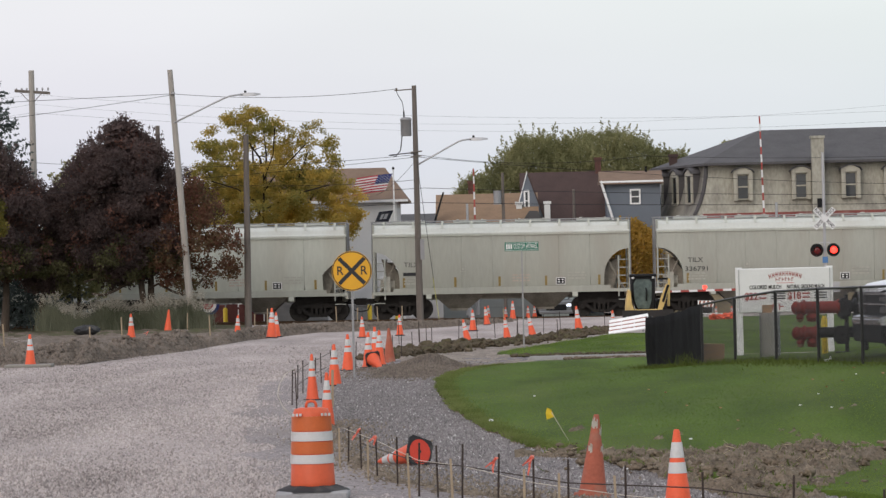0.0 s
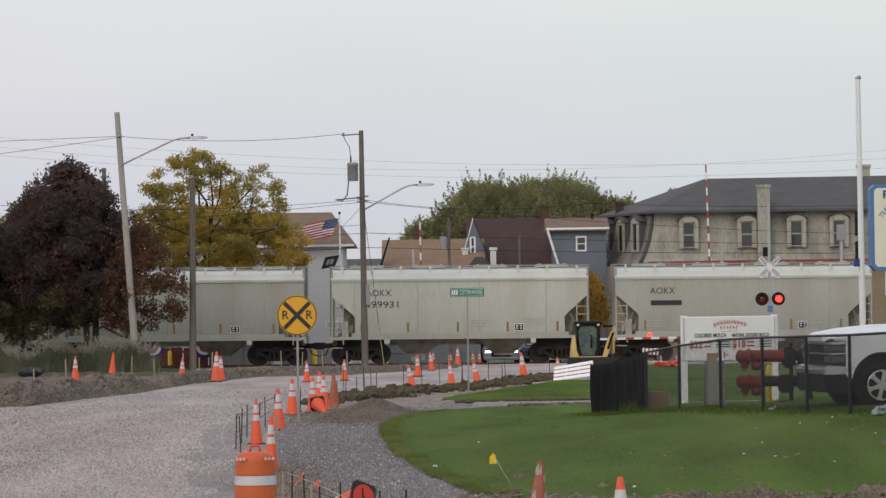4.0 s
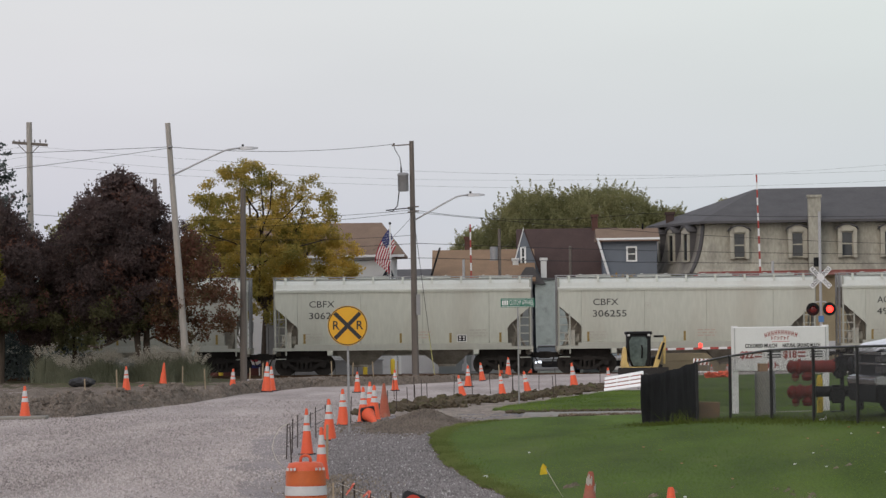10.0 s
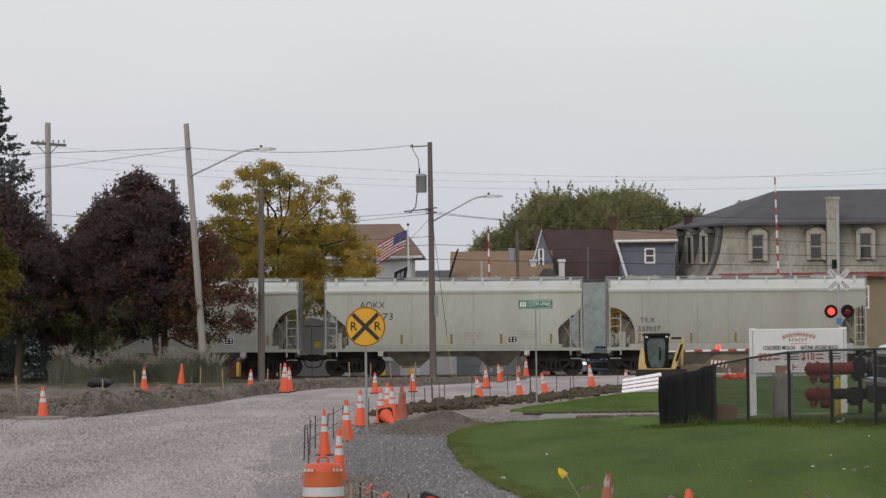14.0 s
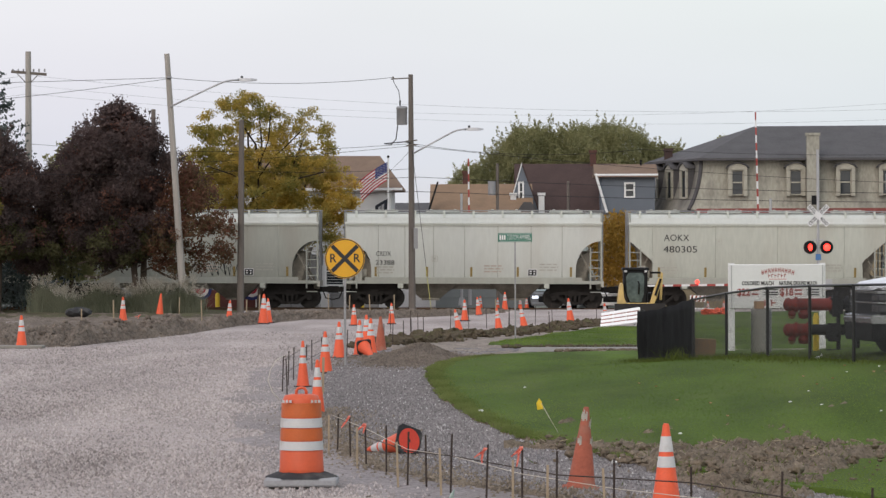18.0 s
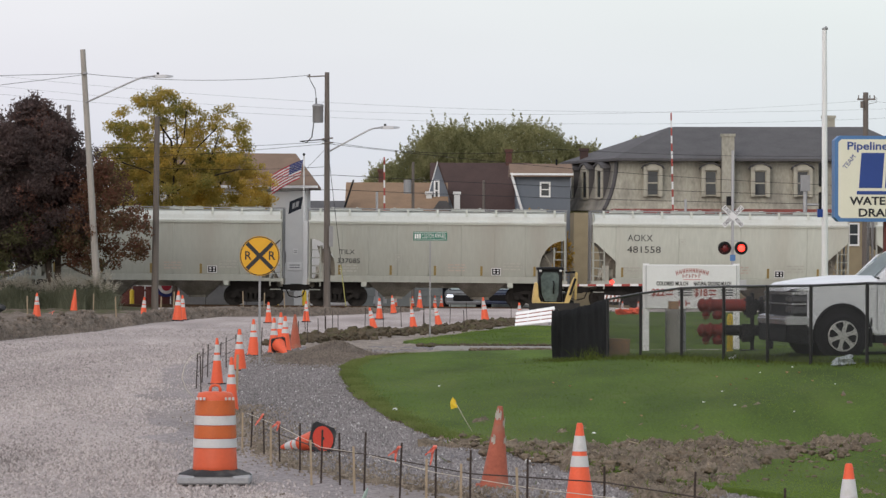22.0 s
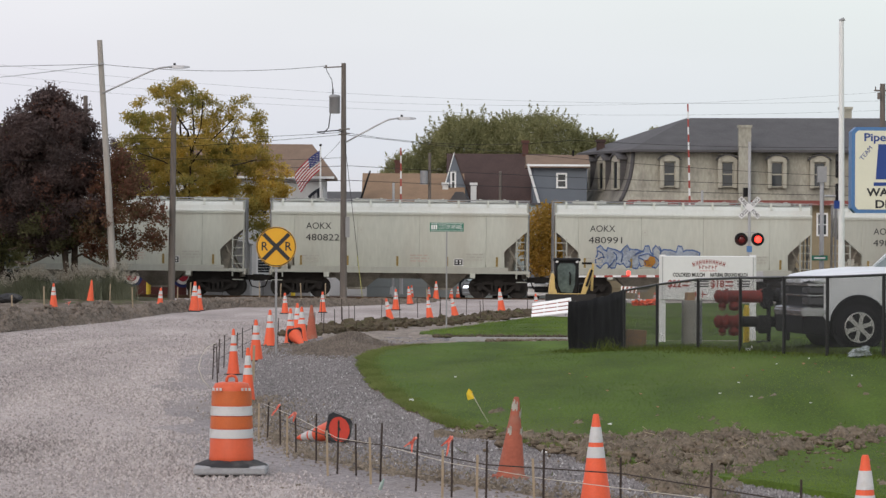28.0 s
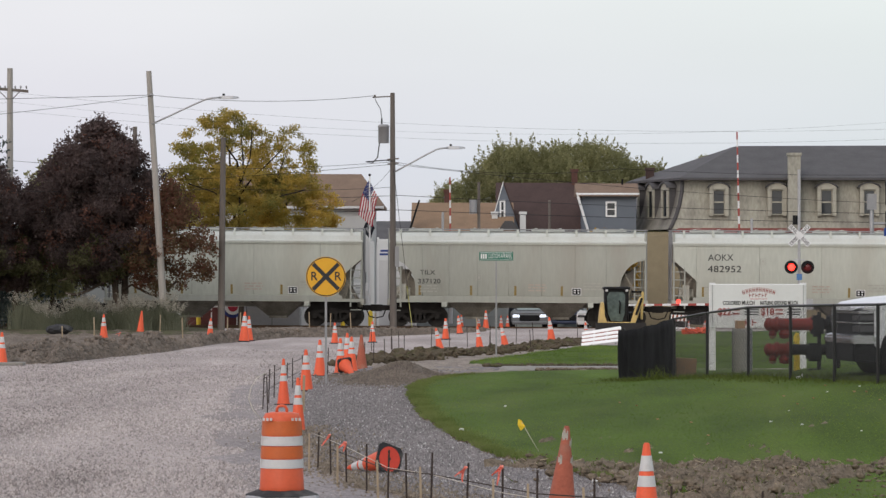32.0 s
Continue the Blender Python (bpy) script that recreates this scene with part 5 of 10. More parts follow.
def lay(at, axis, spin):
    """A pose that points a cone's tip along axis."""
    return Matrix.Translation(at) @ Vector(axis).to_track_quat("Z", "Y").to_matrix().to_4x4() @ Matrix.Rotation(radians(spin), 4, "Z")


o = copy_thing(cone36, lay((-0.93, 46.4, 0.23), (-0.60, 0.78, -0.17), 20))
tagged(o, "orange traffic cone tipped over, its hollow base showing", group="cones along the road works")
bm = bmesh.new()
tube(bm, (0, 0, -0.008), (0, 0, -0.002), 0.162, seg=20)
rim = part("hollow_underside", bm, M["underside"], o, "bright red-orange hollow underside")
bm = bmesh.new()
tube(bm, (0, 0, -0.012), (0, 0, -0.009), 0.02, seg=10)
part("tip_hole", bm, M["rubber"], rim)
cone_bare = build_cone(0.91, False, True)
o = cone_bare
o.matrix_basis = lay((-2.92, 90.1, 0.25), (0.27, -0.90, -0.27), 10)
tagged(o, "orange traffic cone lying on its side", group="cones along the road works")
o = copy_thing(cone_bare, pose(-13.10, 147.0, max(0.0, berm_left(-13.10, 147.0)), 0, 4, 0))
tagged(o, "bare orange traffic cone standing on the dirt bank", group="cones along the road works")
bm = bmesh.new()
box(bm, -13.3, -12.0, 98.6, 99.3, 0.0, 0.09)
soften(bm, 0.02)
solo("plank", bm, M["concrete"], "pale board lying under a cone", "board", m=pose(0, 0, 0))

drum = thing("traffic_drum", "orange and white traffic drum on a black rubber base", "traffic drum", m=pose(-2.04, 40.92, 0.02))
bm = bmesh.new()
lathe(bm, [(0.245, 0.14), (0.255, 0.16), (0.25, 0.20), (0.24, 0.43), (0.235, 0.44), (0.232, 0.62), (0.225, 0.63), (0.222, 0.82), (0.212, 0.84), (0.21, 0.97), (0.19, 1.02), (0.12, 1.035)], 28)
part("shell", bm, M["drum"], drum)
for z0, z1, r, m in ((0.405, 0.505, 0.252, "reflect"), (0.66, 0.765, 0.240, "reflect"), (0.515, 0.65, 0.243, "drum_sheet"), (0.775, 0.94, 0.231, "drum_sheet")):
    bm = bmesh.new()
    lathe(bm, [(r, z0), (r - 0.006, z1)], 28)
    part("white_band" if m == "reflect" else "orange_band", bm, M[m], drum)
bm = bmesh.new()
path_tube(bm, [(-0.056, 0, 1.02), (-0.056, 0, 1.07), (-0.04, 0, 1.098), (0.0, 0, 1.108), (0.04, 0, 1.098), (0.056, 0, 1.07), (0.056, 0, 1.02)], 0.017, 8)
part("handle", bm, M["drum"], drum)
bm = bmesh.new()
lathe(bm, [(0.42, 0.09), (0.40, 0.11), (0.28, 0.155), (0.25, 0.16)], 6)
part("rubber_base", bm, M["rubber"], drum)
bm = bmesh.new()
box(bm, -0.41, 0.41, -0.36, 0.36, 0.0, 0.095)
soften(bm, 0.02)
part("base_slab", bm, M["greyrub"], drum, "dusty grey rubber slab")
for x0 in (-0.205, 0.12):
    bm = bmesh.new()
    for i in range(3):
        box(bm, x0 + 0.04 * i, x0 + 0.04 * i + 0.025, -0.235, -0.20, 0.945, 0.975)
    part("lettering_bar", bm, M["reflect"], drum)

barr = thing("barricade", "white barricade boards with faded orange stripes lying on the verge", "barricade", m=pose(4.70, 121.7, 0.10, -38, -7, 0) @ Matrix.Diagonal((0.98, 1, 1.02, 1)))
for k in range(4):
    bm = bmesh.new()
    box(bm, -0.68, 0.68, -0.03, 0.03, 0.005 + 0.155 * k, 0.13 + 0.155 * k)
    soften(bm, 0.01)
    bd = part("board", bm, M["barrwhite"], barr)
    bd.matrix_basis = pose(0.035 * k, 0, 0, 0, -0.8 * k, 0)
    if k < 3:
        for i in range(3):
            bm = bmesh.new()
            box(bm, -0.66 + 0.45 * i, -0.26 + 0.45 * i, -0.036, -0.02, 0.128 + 0.155 * k, 0.150 + 0.155 * k)
            part("stripe", bm, M["orange_old"], bd)
for x in (-0.55, 0.5):
    bm = bmesh.new()
    box(bm, x - 0.03, x + 0.03, 0.03, 0.09, -0.02, 0.60)
    part("rail_post", bm, M["galv"], barr)

# ---- string line: stakes, laths, ribbons ----
line_pts = [(-1.9, 47.6, 0.52), (-1.68, 46.3, 0.55), (-1.42, 44.5, 0.55), (-1.13, 42.9, 0.6), (-0.84, 41.0, 0.62), (-0.62, 40.7, 0.6), (-0.34, 39.7, 0.66), (0.05, 38.3, 0.62),
            (0.42, 37.4, 0.62), (0.76, 36.6, 0.64), (1.32, 36.0, 0.60), (2.05, 35.3, 0.56), (2.8, 33.8, 0.6), (3.4, 31.5, 0.6)]
bm = bmesh.new()
tube(bm, (0, 0, -0.1), (0, 0, 0.6), 0.011, seg=6)
for k in range(12):
    tube(bm, (0, 0, 0.02 + k * 0.05), (0, 0, 0.026 + k * 0.05), 0.013, seg=6)
stake_mesh = mesh_of("steel_stake", bm, M["rebar"])
bm = bmesh.new()
box(bm, -0.011, 0.011, -0.006, 0.006, -0.1, 0.55)
lath_mesh = mesh_of("wooden_lath", bm, M["stake"])
stakes = []
rnd = random.Random(8)
for i, (x, y, h) in enumerate(line_pts):
    o = tagged(part("steel_stake", stake_mesh, None), "rusty steel form stake driven into the gravel", "stake", "stakes of the string line")
    o.matrix_basis = pose(x, y, 0, rnd.uniform(-2, 2), rnd.uniform(-2, 2), 0) @ Matrix.Diagonal((1, 1, h / 0.6, 1))
    if i in (0, 2, 4, 6, 8, 9, 10):
        o = tagged(part("wooden_lath", lath_mesh, None), "thin wooden survey lath", "stake", "stakes of the string line")
        o.matrix_basis = pose(x - 0.1, y - 0.35, 0, rnd.uniform(-2, 2), rnd.uniform(-2, 2), 20) @ Matrix.Diagonal((1, 1, 0.95, 1))
far_pts = [(-3.55, 66), (-3.75, 68), (-3.8, 71), (-3.85, 74), (-3.7, 76), (-3.75, 80), (-3.6, 82), (-3.75, 86), (-3.35, 90), (-2.4, 98), (-2.15, 101), (-2.0, 104), (-1.7, 107), (-1.0, 118), (-0.4, 121), (0.2, 122), (0.95, 124),
           (1.9, 126), (2.6, 131), (-2.9, 116), (-2.3, 118), (-2.6, 97), (-1.95, 112), (0.9, 112), (2.2, 115), (4.2, 131)]
for i, (x, y) in enumerate(far_pts):
    o = tagged(part("steel_stake", stake_mesh, None), "rusty steel form stake driven into the gravel", "stake", "stakes of the string line")
    o.matrix_basis = pose(x, y, 0, rnd.uniform(-3, 3), rnd.uniform(-3, 3), 0) @ Matrix.Diagonal((1, 1, 1.15, 1))
for x, y in [(-12.3, 147), (-9.1, 140), (-6.2, 147), (-4.6, 150), (-3.6, 150), (-13.4, 121), (-14.0, 104), (-11.2, 110), (-9.9, 128), (-5.4, 148), (-2.9, 66), (-8.3, 135), (0.6, 140)]:
    o = tagged(part("wooden_lath", lath_mesh, None), "thin wooden survey lath on the dirt bank", "stake", "stakes of the string line")
    o.matrix_basis = pose(x, y, max(0.0, berm_left(x, y)) - 0.02, rnd.uniform(-3, 3), rnd.uniform(-3, 3), 20) @ Matrix.Diagonal((2.0, 1, 1.35, 1))


def string_line(name, pts, r, label):
    bm = bmesh.new()
    path_tube(bm, pts, r, 4)
    return solo(name, bm, M["string"], label, "string")


string_line("string_line", [(-1.95, 47.6, 0.50), (-1.42, 44.5, 0.48), (-0.84, 41.0, 0.42), (-0.34, 39.7, 0.42), (0.42, 37.4, 0.36), (1.32, 36.0, 0.30), (2.8, 33.8, 0.26), (3.6, 31.0, 0.3)], 0.004, "pale mason line strung between the stakes")
bm = bmesh.new()
path_tube(bm, [(-1.68, 46.3, 0.36), (-0.84, 41.0, 0.40), (-0.34, 39.7, 0.42), (0.76, 36.6, 0.40), (2.05, 35.3, 0.40), (3.4, 31.5, 0.4)], 0.007, 5)
solo("cross_rod", bm, M["rebar"], "thin rusty rod tied along the stakes", "steel rod")
string_line("cord_loop", [(-3.55, 64, 0.0), (-3.70, 64, 0.16), (-3.78, 64, 0.36), (-3.74, 64, 0.56), (-3.65, 64.2, 0.72), (-3.52, 64.6, 0.80)], 0.008, "loose loop of pale cord beside the stakes")
bm = bmesh.new()
for z in (0.3, 0.58):
    path_tube(bm, [(-3.62, 66.5, z), (-3.75, 68, z), (-3.8, 74, z), (-3.75, 80, z), (-3.7, 86, z)], 0.007, 4)
solo("rebar_mat", bm, M["rebar"], "rusty bars tied between the kerb stakes", "steel rod")


def ribbon(x, y, z, seed, long):
    """A knot with two tails of flagging tape, blown aside."""
    rr = random.Random(seed)
    bm = bmesh.new()
    for s in range(2):
        px, pz = rr.uniform(-0.008, 0.008), 0.008 * s
        a = math.pi + rr.uniform(0.45, 1.15)
        step = long * rr.uniform(0.45, 0.75)
        prev = None
        for k in range(6):
            w = 0.014 * (1.1 - 0.12 * k) * rr.uniform(0.8, 1.2)
            tw = rr.uniform(-0.02, 0.02)
            cur = [bm.verts.new((px - w * math.sin(a), 0.008 * s + tw, pz + w * math.cos(a))), bm.verts.new((px + w * math.sin(a), 0.008 * s - tw, pz - w * math.cos(a)))]
            if prev:
                bm.faces.new((prev[0], prev[1], cur[1], cur[0]))
            prev = cur
            px, pz = px + step * math.cos(a), pz + step * math.sin(a)
            a += rr.uniform(-0.22, 0.30)
    bmesh.ops.solidify(bm, geom=bm.faces[:], thickness=0.002)
    bmesh.ops.create_icosphere(bm, subdivisions=1, radius=0.016)
    return solo("ribbon", bm, M["ribbon"], "pink flagging ribbon tied to a stake", "ribbon", m=pose(x, y - 0.03, z))


ribbon(-1.68, 46.0, 0.56, 1, 0.05)
ribbon(-1.42, 44.2, 0.55, 2, 0.05)
ribbon(0.05, 38.2, 0.58, 3, 0.055)
ribbon(0.42, 37.3, 0.64, 5, 0.06)
ribbon(-14.5, 112, 0.3, 6, 0.06)
ribbon(-12.0, 127, 0.4, 7, 0.06)

marker = thing("marker_flag", "small yellow marking flag on a bent wire in the lawn", "marker flag", m=pose(1.07, 50.9, 0.14))
bm = bmesh.new()
path_tube(bm, [(0.02, 0, -0.05), (-0.11, 0, 0.17), (-0.22, 0, 0.37)], 0.005, 5)
part("wire", bm, M["string"], marker)
bm = bmesh.new()
v = [bm.verts.new(p) for p in ((0.0, 0, 0.03), (-0.06, 0.01, 0.06), (-0.085, 0, -0.02), (-0.065, 0.02, -0.11), (0.045, 0, -0.07))]
bm.faces.new(v)
bmesh.ops.solidify(bm, geom=bm.faces[:], thickness=0.004)
marker_flag = part("flag", bm, M["flagyellow"], marker)
marker_flag.location = (-0.22, 0, 0.37)

# ---- signs by the road ----
rxr = thing("railroad_warning_sign", "round yellow railroad advance warning sign on a thin steel post", "road sign", m=pose(-3.09, 82.06, 0))
bm = bmesh.new()
tube(bm, (0, 0, 2.48), (0, 0.006, 2.48), 0.455, seg=40)
part("plate", bm, M["yellow"], rxr)
bm = bmesh.new()
for k in range(40):
    a, b = k * math.tau / 40, (k + 1) * math.tau / 40
    v = [bm.verts.new((r * math.cos(t), -0.003, 2.48 + r * math.sin(t))) for r, t in ((0.425, a), (0.445, a), (0.445, b), (0.425, b))]
    bm.faces.new(v)
part("border", bm, M["letter"], rxr)
for s in (-1, 1):
    bm = bmesh.new()
    prism(bm, [(-0.045, -0.41), (0.045, -0.41), (0.045, 0.41), (-0.045, 0.41)], -0.004 - 0.0015 * (s + 1), -0.001)
    o = part("cross_bar", bm, M["letter"], rxr)
    o.matrix_basis = pose(0, 0, 2.48, 0, 45 * s, 0)
for s in (-1, 1):
    letters("R", 0.28, M["letter"], rxr, 0.27 * s, -0.004, 2.48, 0.15, "letter", bold=0.012)
bm = bmesh.new()
prism_x(bm, [(0.01, -0.1), (0.05, -0.1), (0.05, 2.75), (0.01, 2.75)], -0.026, 0.026)
part("post", bm, M["galv"], rxr)

gs = thing("green_street_sign", "small green sign with white capital letters on a thin post", "street sign", m=pose(1.0, 104.5, 0.08))
bm = bmesh.new()
box(bm, -0.49, 0.49, -0.006, 0.006, 2.80, 3.06)
soften(bm, 0.004)
part("plate", bm, M["signgreen"], gs)
letters("CUSTOM APPAREL", 0.20, M["white"], gs, 0.11, -0.009, 2.93, 0.70)
for x in (-0.45, -0.385, -0.32):
    bar(gs, M["white"], x, x + 0.045, 2.86, 3.0, -0.009)
for z in (2.825, 3.035):
    bar(gs, M["white"], -0.47, 0.47, z - 0.005, z + 0.005, -0.009, "border")
bm = bmesh.new()
box(bm, -0.022, 0.022, 0.008, 0.04, -0.2, 2.85)
part("post", bm, M["galv"], gs)


# ---- poles, lamps and wires ----
def lamp_arm(parent, base, length, rise):
    bm = bmesh.new()
    pts = [Vector(base) + Vector((length * u, 0, rise * v)) for u, v in ((0, 0), (0.3, 0.36), (0.6, 0.72), (0.76, 0.90), (0.83, 0.955), (0.9, 0.98), (1, 1))]
    path_tube(bm, pts, 0.036, 8)
    part("lamp_arm", bm, M["alu"], parent)
    e = pts[-1]
    bm = bmesh.new()
    loft(bm, [[(e.x + x, y, e.z + z) for y, z in ((-w, -h), (w, -h), (w * 0.7, h), (-w * 0.7, h))] for x, w, h in ((-0.1, 0.06, 0.04), (0.1, 0.14, 0.07), (0.5, 0.16, 0.06), (0.75, 0.08, 0.03))])
    head = part("lamp_head", bm, M["alu"], parent)
    bm = bmesh.new()
    tube(bm, (e.x + 0.12, 0, e.z + 0.06), (e.x + 0.12, 0, e.z + 0.16), 0.05, seg=8)
    part("photocell", bm, M["black"], head)


p1 = thing("lamp_pole", "leaning grey wooden pole with a cobra-head street lamp", "street lamp", m=pose(-12.32, 150, 0.3))
bm = bmesh.new()
tube(bm, (0, 0, -0.6), (-0.70, 0, 10.55), 0.165, 0.11, 12)
part("pole", bm, M["poleg"], p1)
lamp_arm(p1, (-0.58, -0.1, 8.33), 2.88, 1.12)
bm = bmesh.new()
tube(bm, (-0.66, -0.15, 9.55), (-0.5, -0.2, 9.55), 0.05, seg=8)
part("wire_clamp", bm, M["galv"], p1)

p2 = thing("bare_pole", "short dark weathered wooden pole with no crossarm", "utility pole", m=pose(-10.14, 152, 0.1))
bm = bmesh.new()
tube(bm, (0, 0, -0.4), (0.09, 0, 8.05), 0.155, 0.11, 12)
part("pole", bm, M["poled"], p2)

p3 = thing("transformer_pole", "dark wooden utility pole with transformer can and street lamp", "utility pole", m=pose(-3.0, 158, 0.0))
bm = bmesh.new()
tube(bm, (0, 0, -0.6), (-0.03, 0, 10.33), 0.16, 0.10, 12)
part("pole", bm, M["poled"], p3)
lamp_arm(p3, (0.05, -0.1, 6.85), 2.35, 1.07)
bm = bmesh.new()
lathe(bm, [(0.21, 8.12), (0.235, 8.16), (0.235, 8.80), (0.25, 8.81), (0.25, 8.87), (0.20, 8.93), (0.06, 8.95)], 16, -0.42, -0.05)
part("transformer", bm, M["galv"], p3, "grey transformer can")
bm = bmesh.new()
tube(bm, (-0.5, -0.05, 8.95), (-0.5, -0.05, 9.2), 0.035, seg=8)
path_tube(bm, [(-0.5, -0.05, 9.2), (-0.55, -0.05, 9.6), (-0.75, -0.05, 9.95), (-0.8, -0.05, 10.1)], 0.016, 5)
part("drop_wire", bm, M["wire"], p3)
bm = bmesh.new()
path_tube(bm, [(-0.6, -0.05, 8.15), (-0.68, -0.05, 7.5), (-0.9, -0.05, 7.25), (-1.2, -0.05, 7.3), (-0.3, -0.05, 7.38), (0, -0.1, 7.3)], 0.025, 5)
part("drop_wire", bm, M["wire"], p3)
bm = bmesh.new()
tube(bm, (-0.9, 0, 10.13), (0.05, 0, 10.18), 0.03, seg=6)
tube(bm, (-0.8, 0, 10.12), (-0.8, 0, 10.24), 0.04, seg=8)
part("bracket", bm, M["poled"], p3)
bm = bmesh.new()
box(bm, 0.08, 0.26, -0.28, -0.12, 2.7, 3.6)
part("meter_box", bm, M["galv"], p3)
bm = bmesh.new()
for z in (7.2, 7.4):
    tube(bm, (-0.25, -0.12, z), (0.25, -0.12, z + 0.05), 0.035, seg=6)
part("insulator_arm", bm, M["poled"], p3)
bm = bmesh.new()
tube(bm, (0.02, -0.14, 7.0), (0.85, -1.6, 0.1), 0.012, seg=5)
part("guy_wire", bm, M["wire"], p3)
bm = bmesh.new()
tube(bm, (0.62, -1.22, 1.9), (0.85, -1.6, 0.1), 0.016, seg=6)
part("guy_guard", bm, M["guard"], p3, "yellow plastic guy-wire guard")

p4 = thing("crossarm_pole", "tall grey utility pole with a crossarm and insulators", "utility pole", m=pose(-20.8, 166, 0))
bm = bmesh.new()
tube(bm, (0, 0, -0.4), (0, 0, 11.85), 0.19, 0.13, 12)
part("pole", bm, M["poleg"], p4)
bm = bmesh.new()
prism(bm, [(-0.78, 10.86), (0.85, 10.72), (0.85, 10.85), (-0.78, 10.99)], -0.1, 0.0)
for q in (-0.5, 0.5):
    tube(bm, (q, -0.05, 10.82), (0, -0.05, 10.3), 0.02, seg=5)
part("crossarm", bm, M["poled"], p4)
for x in (-0.7, -0.45, -0.22, 0.25, 0.5, 0.76):
    bm = bmesh.new()
    lathe(bm, [(0.025, 10.9), (0.04, 10.96), (0.04, 11.02), (0.02, 11.05)], 8, x, -0.05)
    part("insulator", bm, M["galv"], p4)
for x, y, h in ((-16.67, 184, 9.86), (-12.6, 186, 8.1)):
    o = thing("far_pole", "distant grey wooden pole", "utility pole", m=pose(x, y, 0))
    bm = bmesh.new()
    tube(bm, (0, 0, 0), (0, 0, h), 0.15, 0.11, 10)
    part("pole", bm, M["poled"], o)
p5 = thing("crossarm_pole", "dark utility pole with a short crossarm behind the sign", "utility pole", m=pose(23.2, 178, 0))
bm = bmesh.new()
tube(bm, (0, 0, 0), (0, 0, 10.4), 0.17, 0.13, 12)
part("pole", bm, M["poled"], p5)
bm = bmesh.new()
box(bm, -0.42, 0.48, -0.1, 0.0, 10.02, 10.10)
for q in (-0.36, -0.12, 0.2, 0.42):
    tube(bm, (q, -0.05, 10.1), (q, -0.05, 10.26), 0.028, seg=6)
path_tube(bm, [(0.42, -0.05, 10.2), (0.55, -0.05, 10.1), (0.52, -0.05, 9.9), (0.2, -0.05, 9.85), (0, -0.1, 9.7)], 0.014, 5)
tube(bm, (-0.2, -0.2, 9.62), (-0.2, -0.2, 9.95), 0.09, seg=8)
part("crossarm", bm, M["poled"], p5)


def cable(pts, sag, r=0.014, label="thin black overhead wire"):
    bm = bmesh.new()
    for a, b in zip(pts, pts[1:]):
        a, b = Vector(a), Vector(b)
        path_tube(bm, [a.lerp(b, k / 14) - Vector((0, 0, sag * 4 * (k / 14) * (1 - k / 14))) for k in range(15)], r, 4)
    return solo("overhead_wire", bm, M["wire"], label, "wire", group="overhead wires")


cable([(-60, 140, 9.0), (-12.95, 150, 9.85), (-3.8, 158, 10.2)], 0.25, 0.010)
cable([(-34, 120, 6.6), (-12.95, 149.9, 9.80)], 0.35, 0.009)
cable([(-48, 168, 10.7), (-20.8, 166, 10.75), (26, 176, 9.6), (60, 178, 10.6)], 0.9, 0.004)
cable([(-48, 168, 9.9), (-20.8, 166, 9.9), (26, 177, 9.2), (60, 178, 10.0)], 0.9, 0.004)
cable([(-48, 168, 10.3), (-20.8, 166, 10.3), (23.2, 178, 10.0), (60, 178, 10.3)], 1.1, 0.0035)
cable([(-20.8, 166, 7.6), (-3.0, 158, 7.3), (7.0, 158, 7.0), (30, 168, 7.4)], 0.35, 0.009)
cable([(-40, 160, 6.9), (-3.0, 158, 7.2)], 0.8, 0.009)
cable([(-40, 170, 6.0), (-3, 174, 6.15), (40, 176, 5.2)], 0.35, 0.012)
cable([(-40, 170, 5.3), (-3, 174, 5.45), (40, 176, 4.9)], 0.30, 0.013)
cable([(-3.0, 158, 7.1), (-5.4, 177, 5.9)], 0.2, 0.010)
cable([(-3.0, 158, 7.2), (40, 190, 5.9)], 0.7, 0.010)
cable([(-20, 150, 5.9), (-10.1, 152, 6.0), (-3.0, 158, 6.2)], 0.1, 0.009)


# ---- crossing signals and gates ----
LENSES = []


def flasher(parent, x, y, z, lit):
    """A hooded black disc; a glowing and dark two-faced lens turns to imitate blinking."""
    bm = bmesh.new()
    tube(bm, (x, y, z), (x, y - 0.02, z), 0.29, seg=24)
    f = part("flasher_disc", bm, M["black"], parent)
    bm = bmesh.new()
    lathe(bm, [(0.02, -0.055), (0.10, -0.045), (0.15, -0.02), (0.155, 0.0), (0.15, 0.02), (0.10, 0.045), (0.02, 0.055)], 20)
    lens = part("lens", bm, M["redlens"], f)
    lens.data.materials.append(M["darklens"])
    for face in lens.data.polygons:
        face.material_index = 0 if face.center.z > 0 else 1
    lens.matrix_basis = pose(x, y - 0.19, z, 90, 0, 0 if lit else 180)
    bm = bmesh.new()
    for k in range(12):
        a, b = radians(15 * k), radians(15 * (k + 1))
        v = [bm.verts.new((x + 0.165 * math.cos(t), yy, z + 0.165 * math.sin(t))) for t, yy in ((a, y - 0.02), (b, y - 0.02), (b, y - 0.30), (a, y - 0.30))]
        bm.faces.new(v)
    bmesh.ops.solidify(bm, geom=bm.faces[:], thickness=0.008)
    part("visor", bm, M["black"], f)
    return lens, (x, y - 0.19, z)


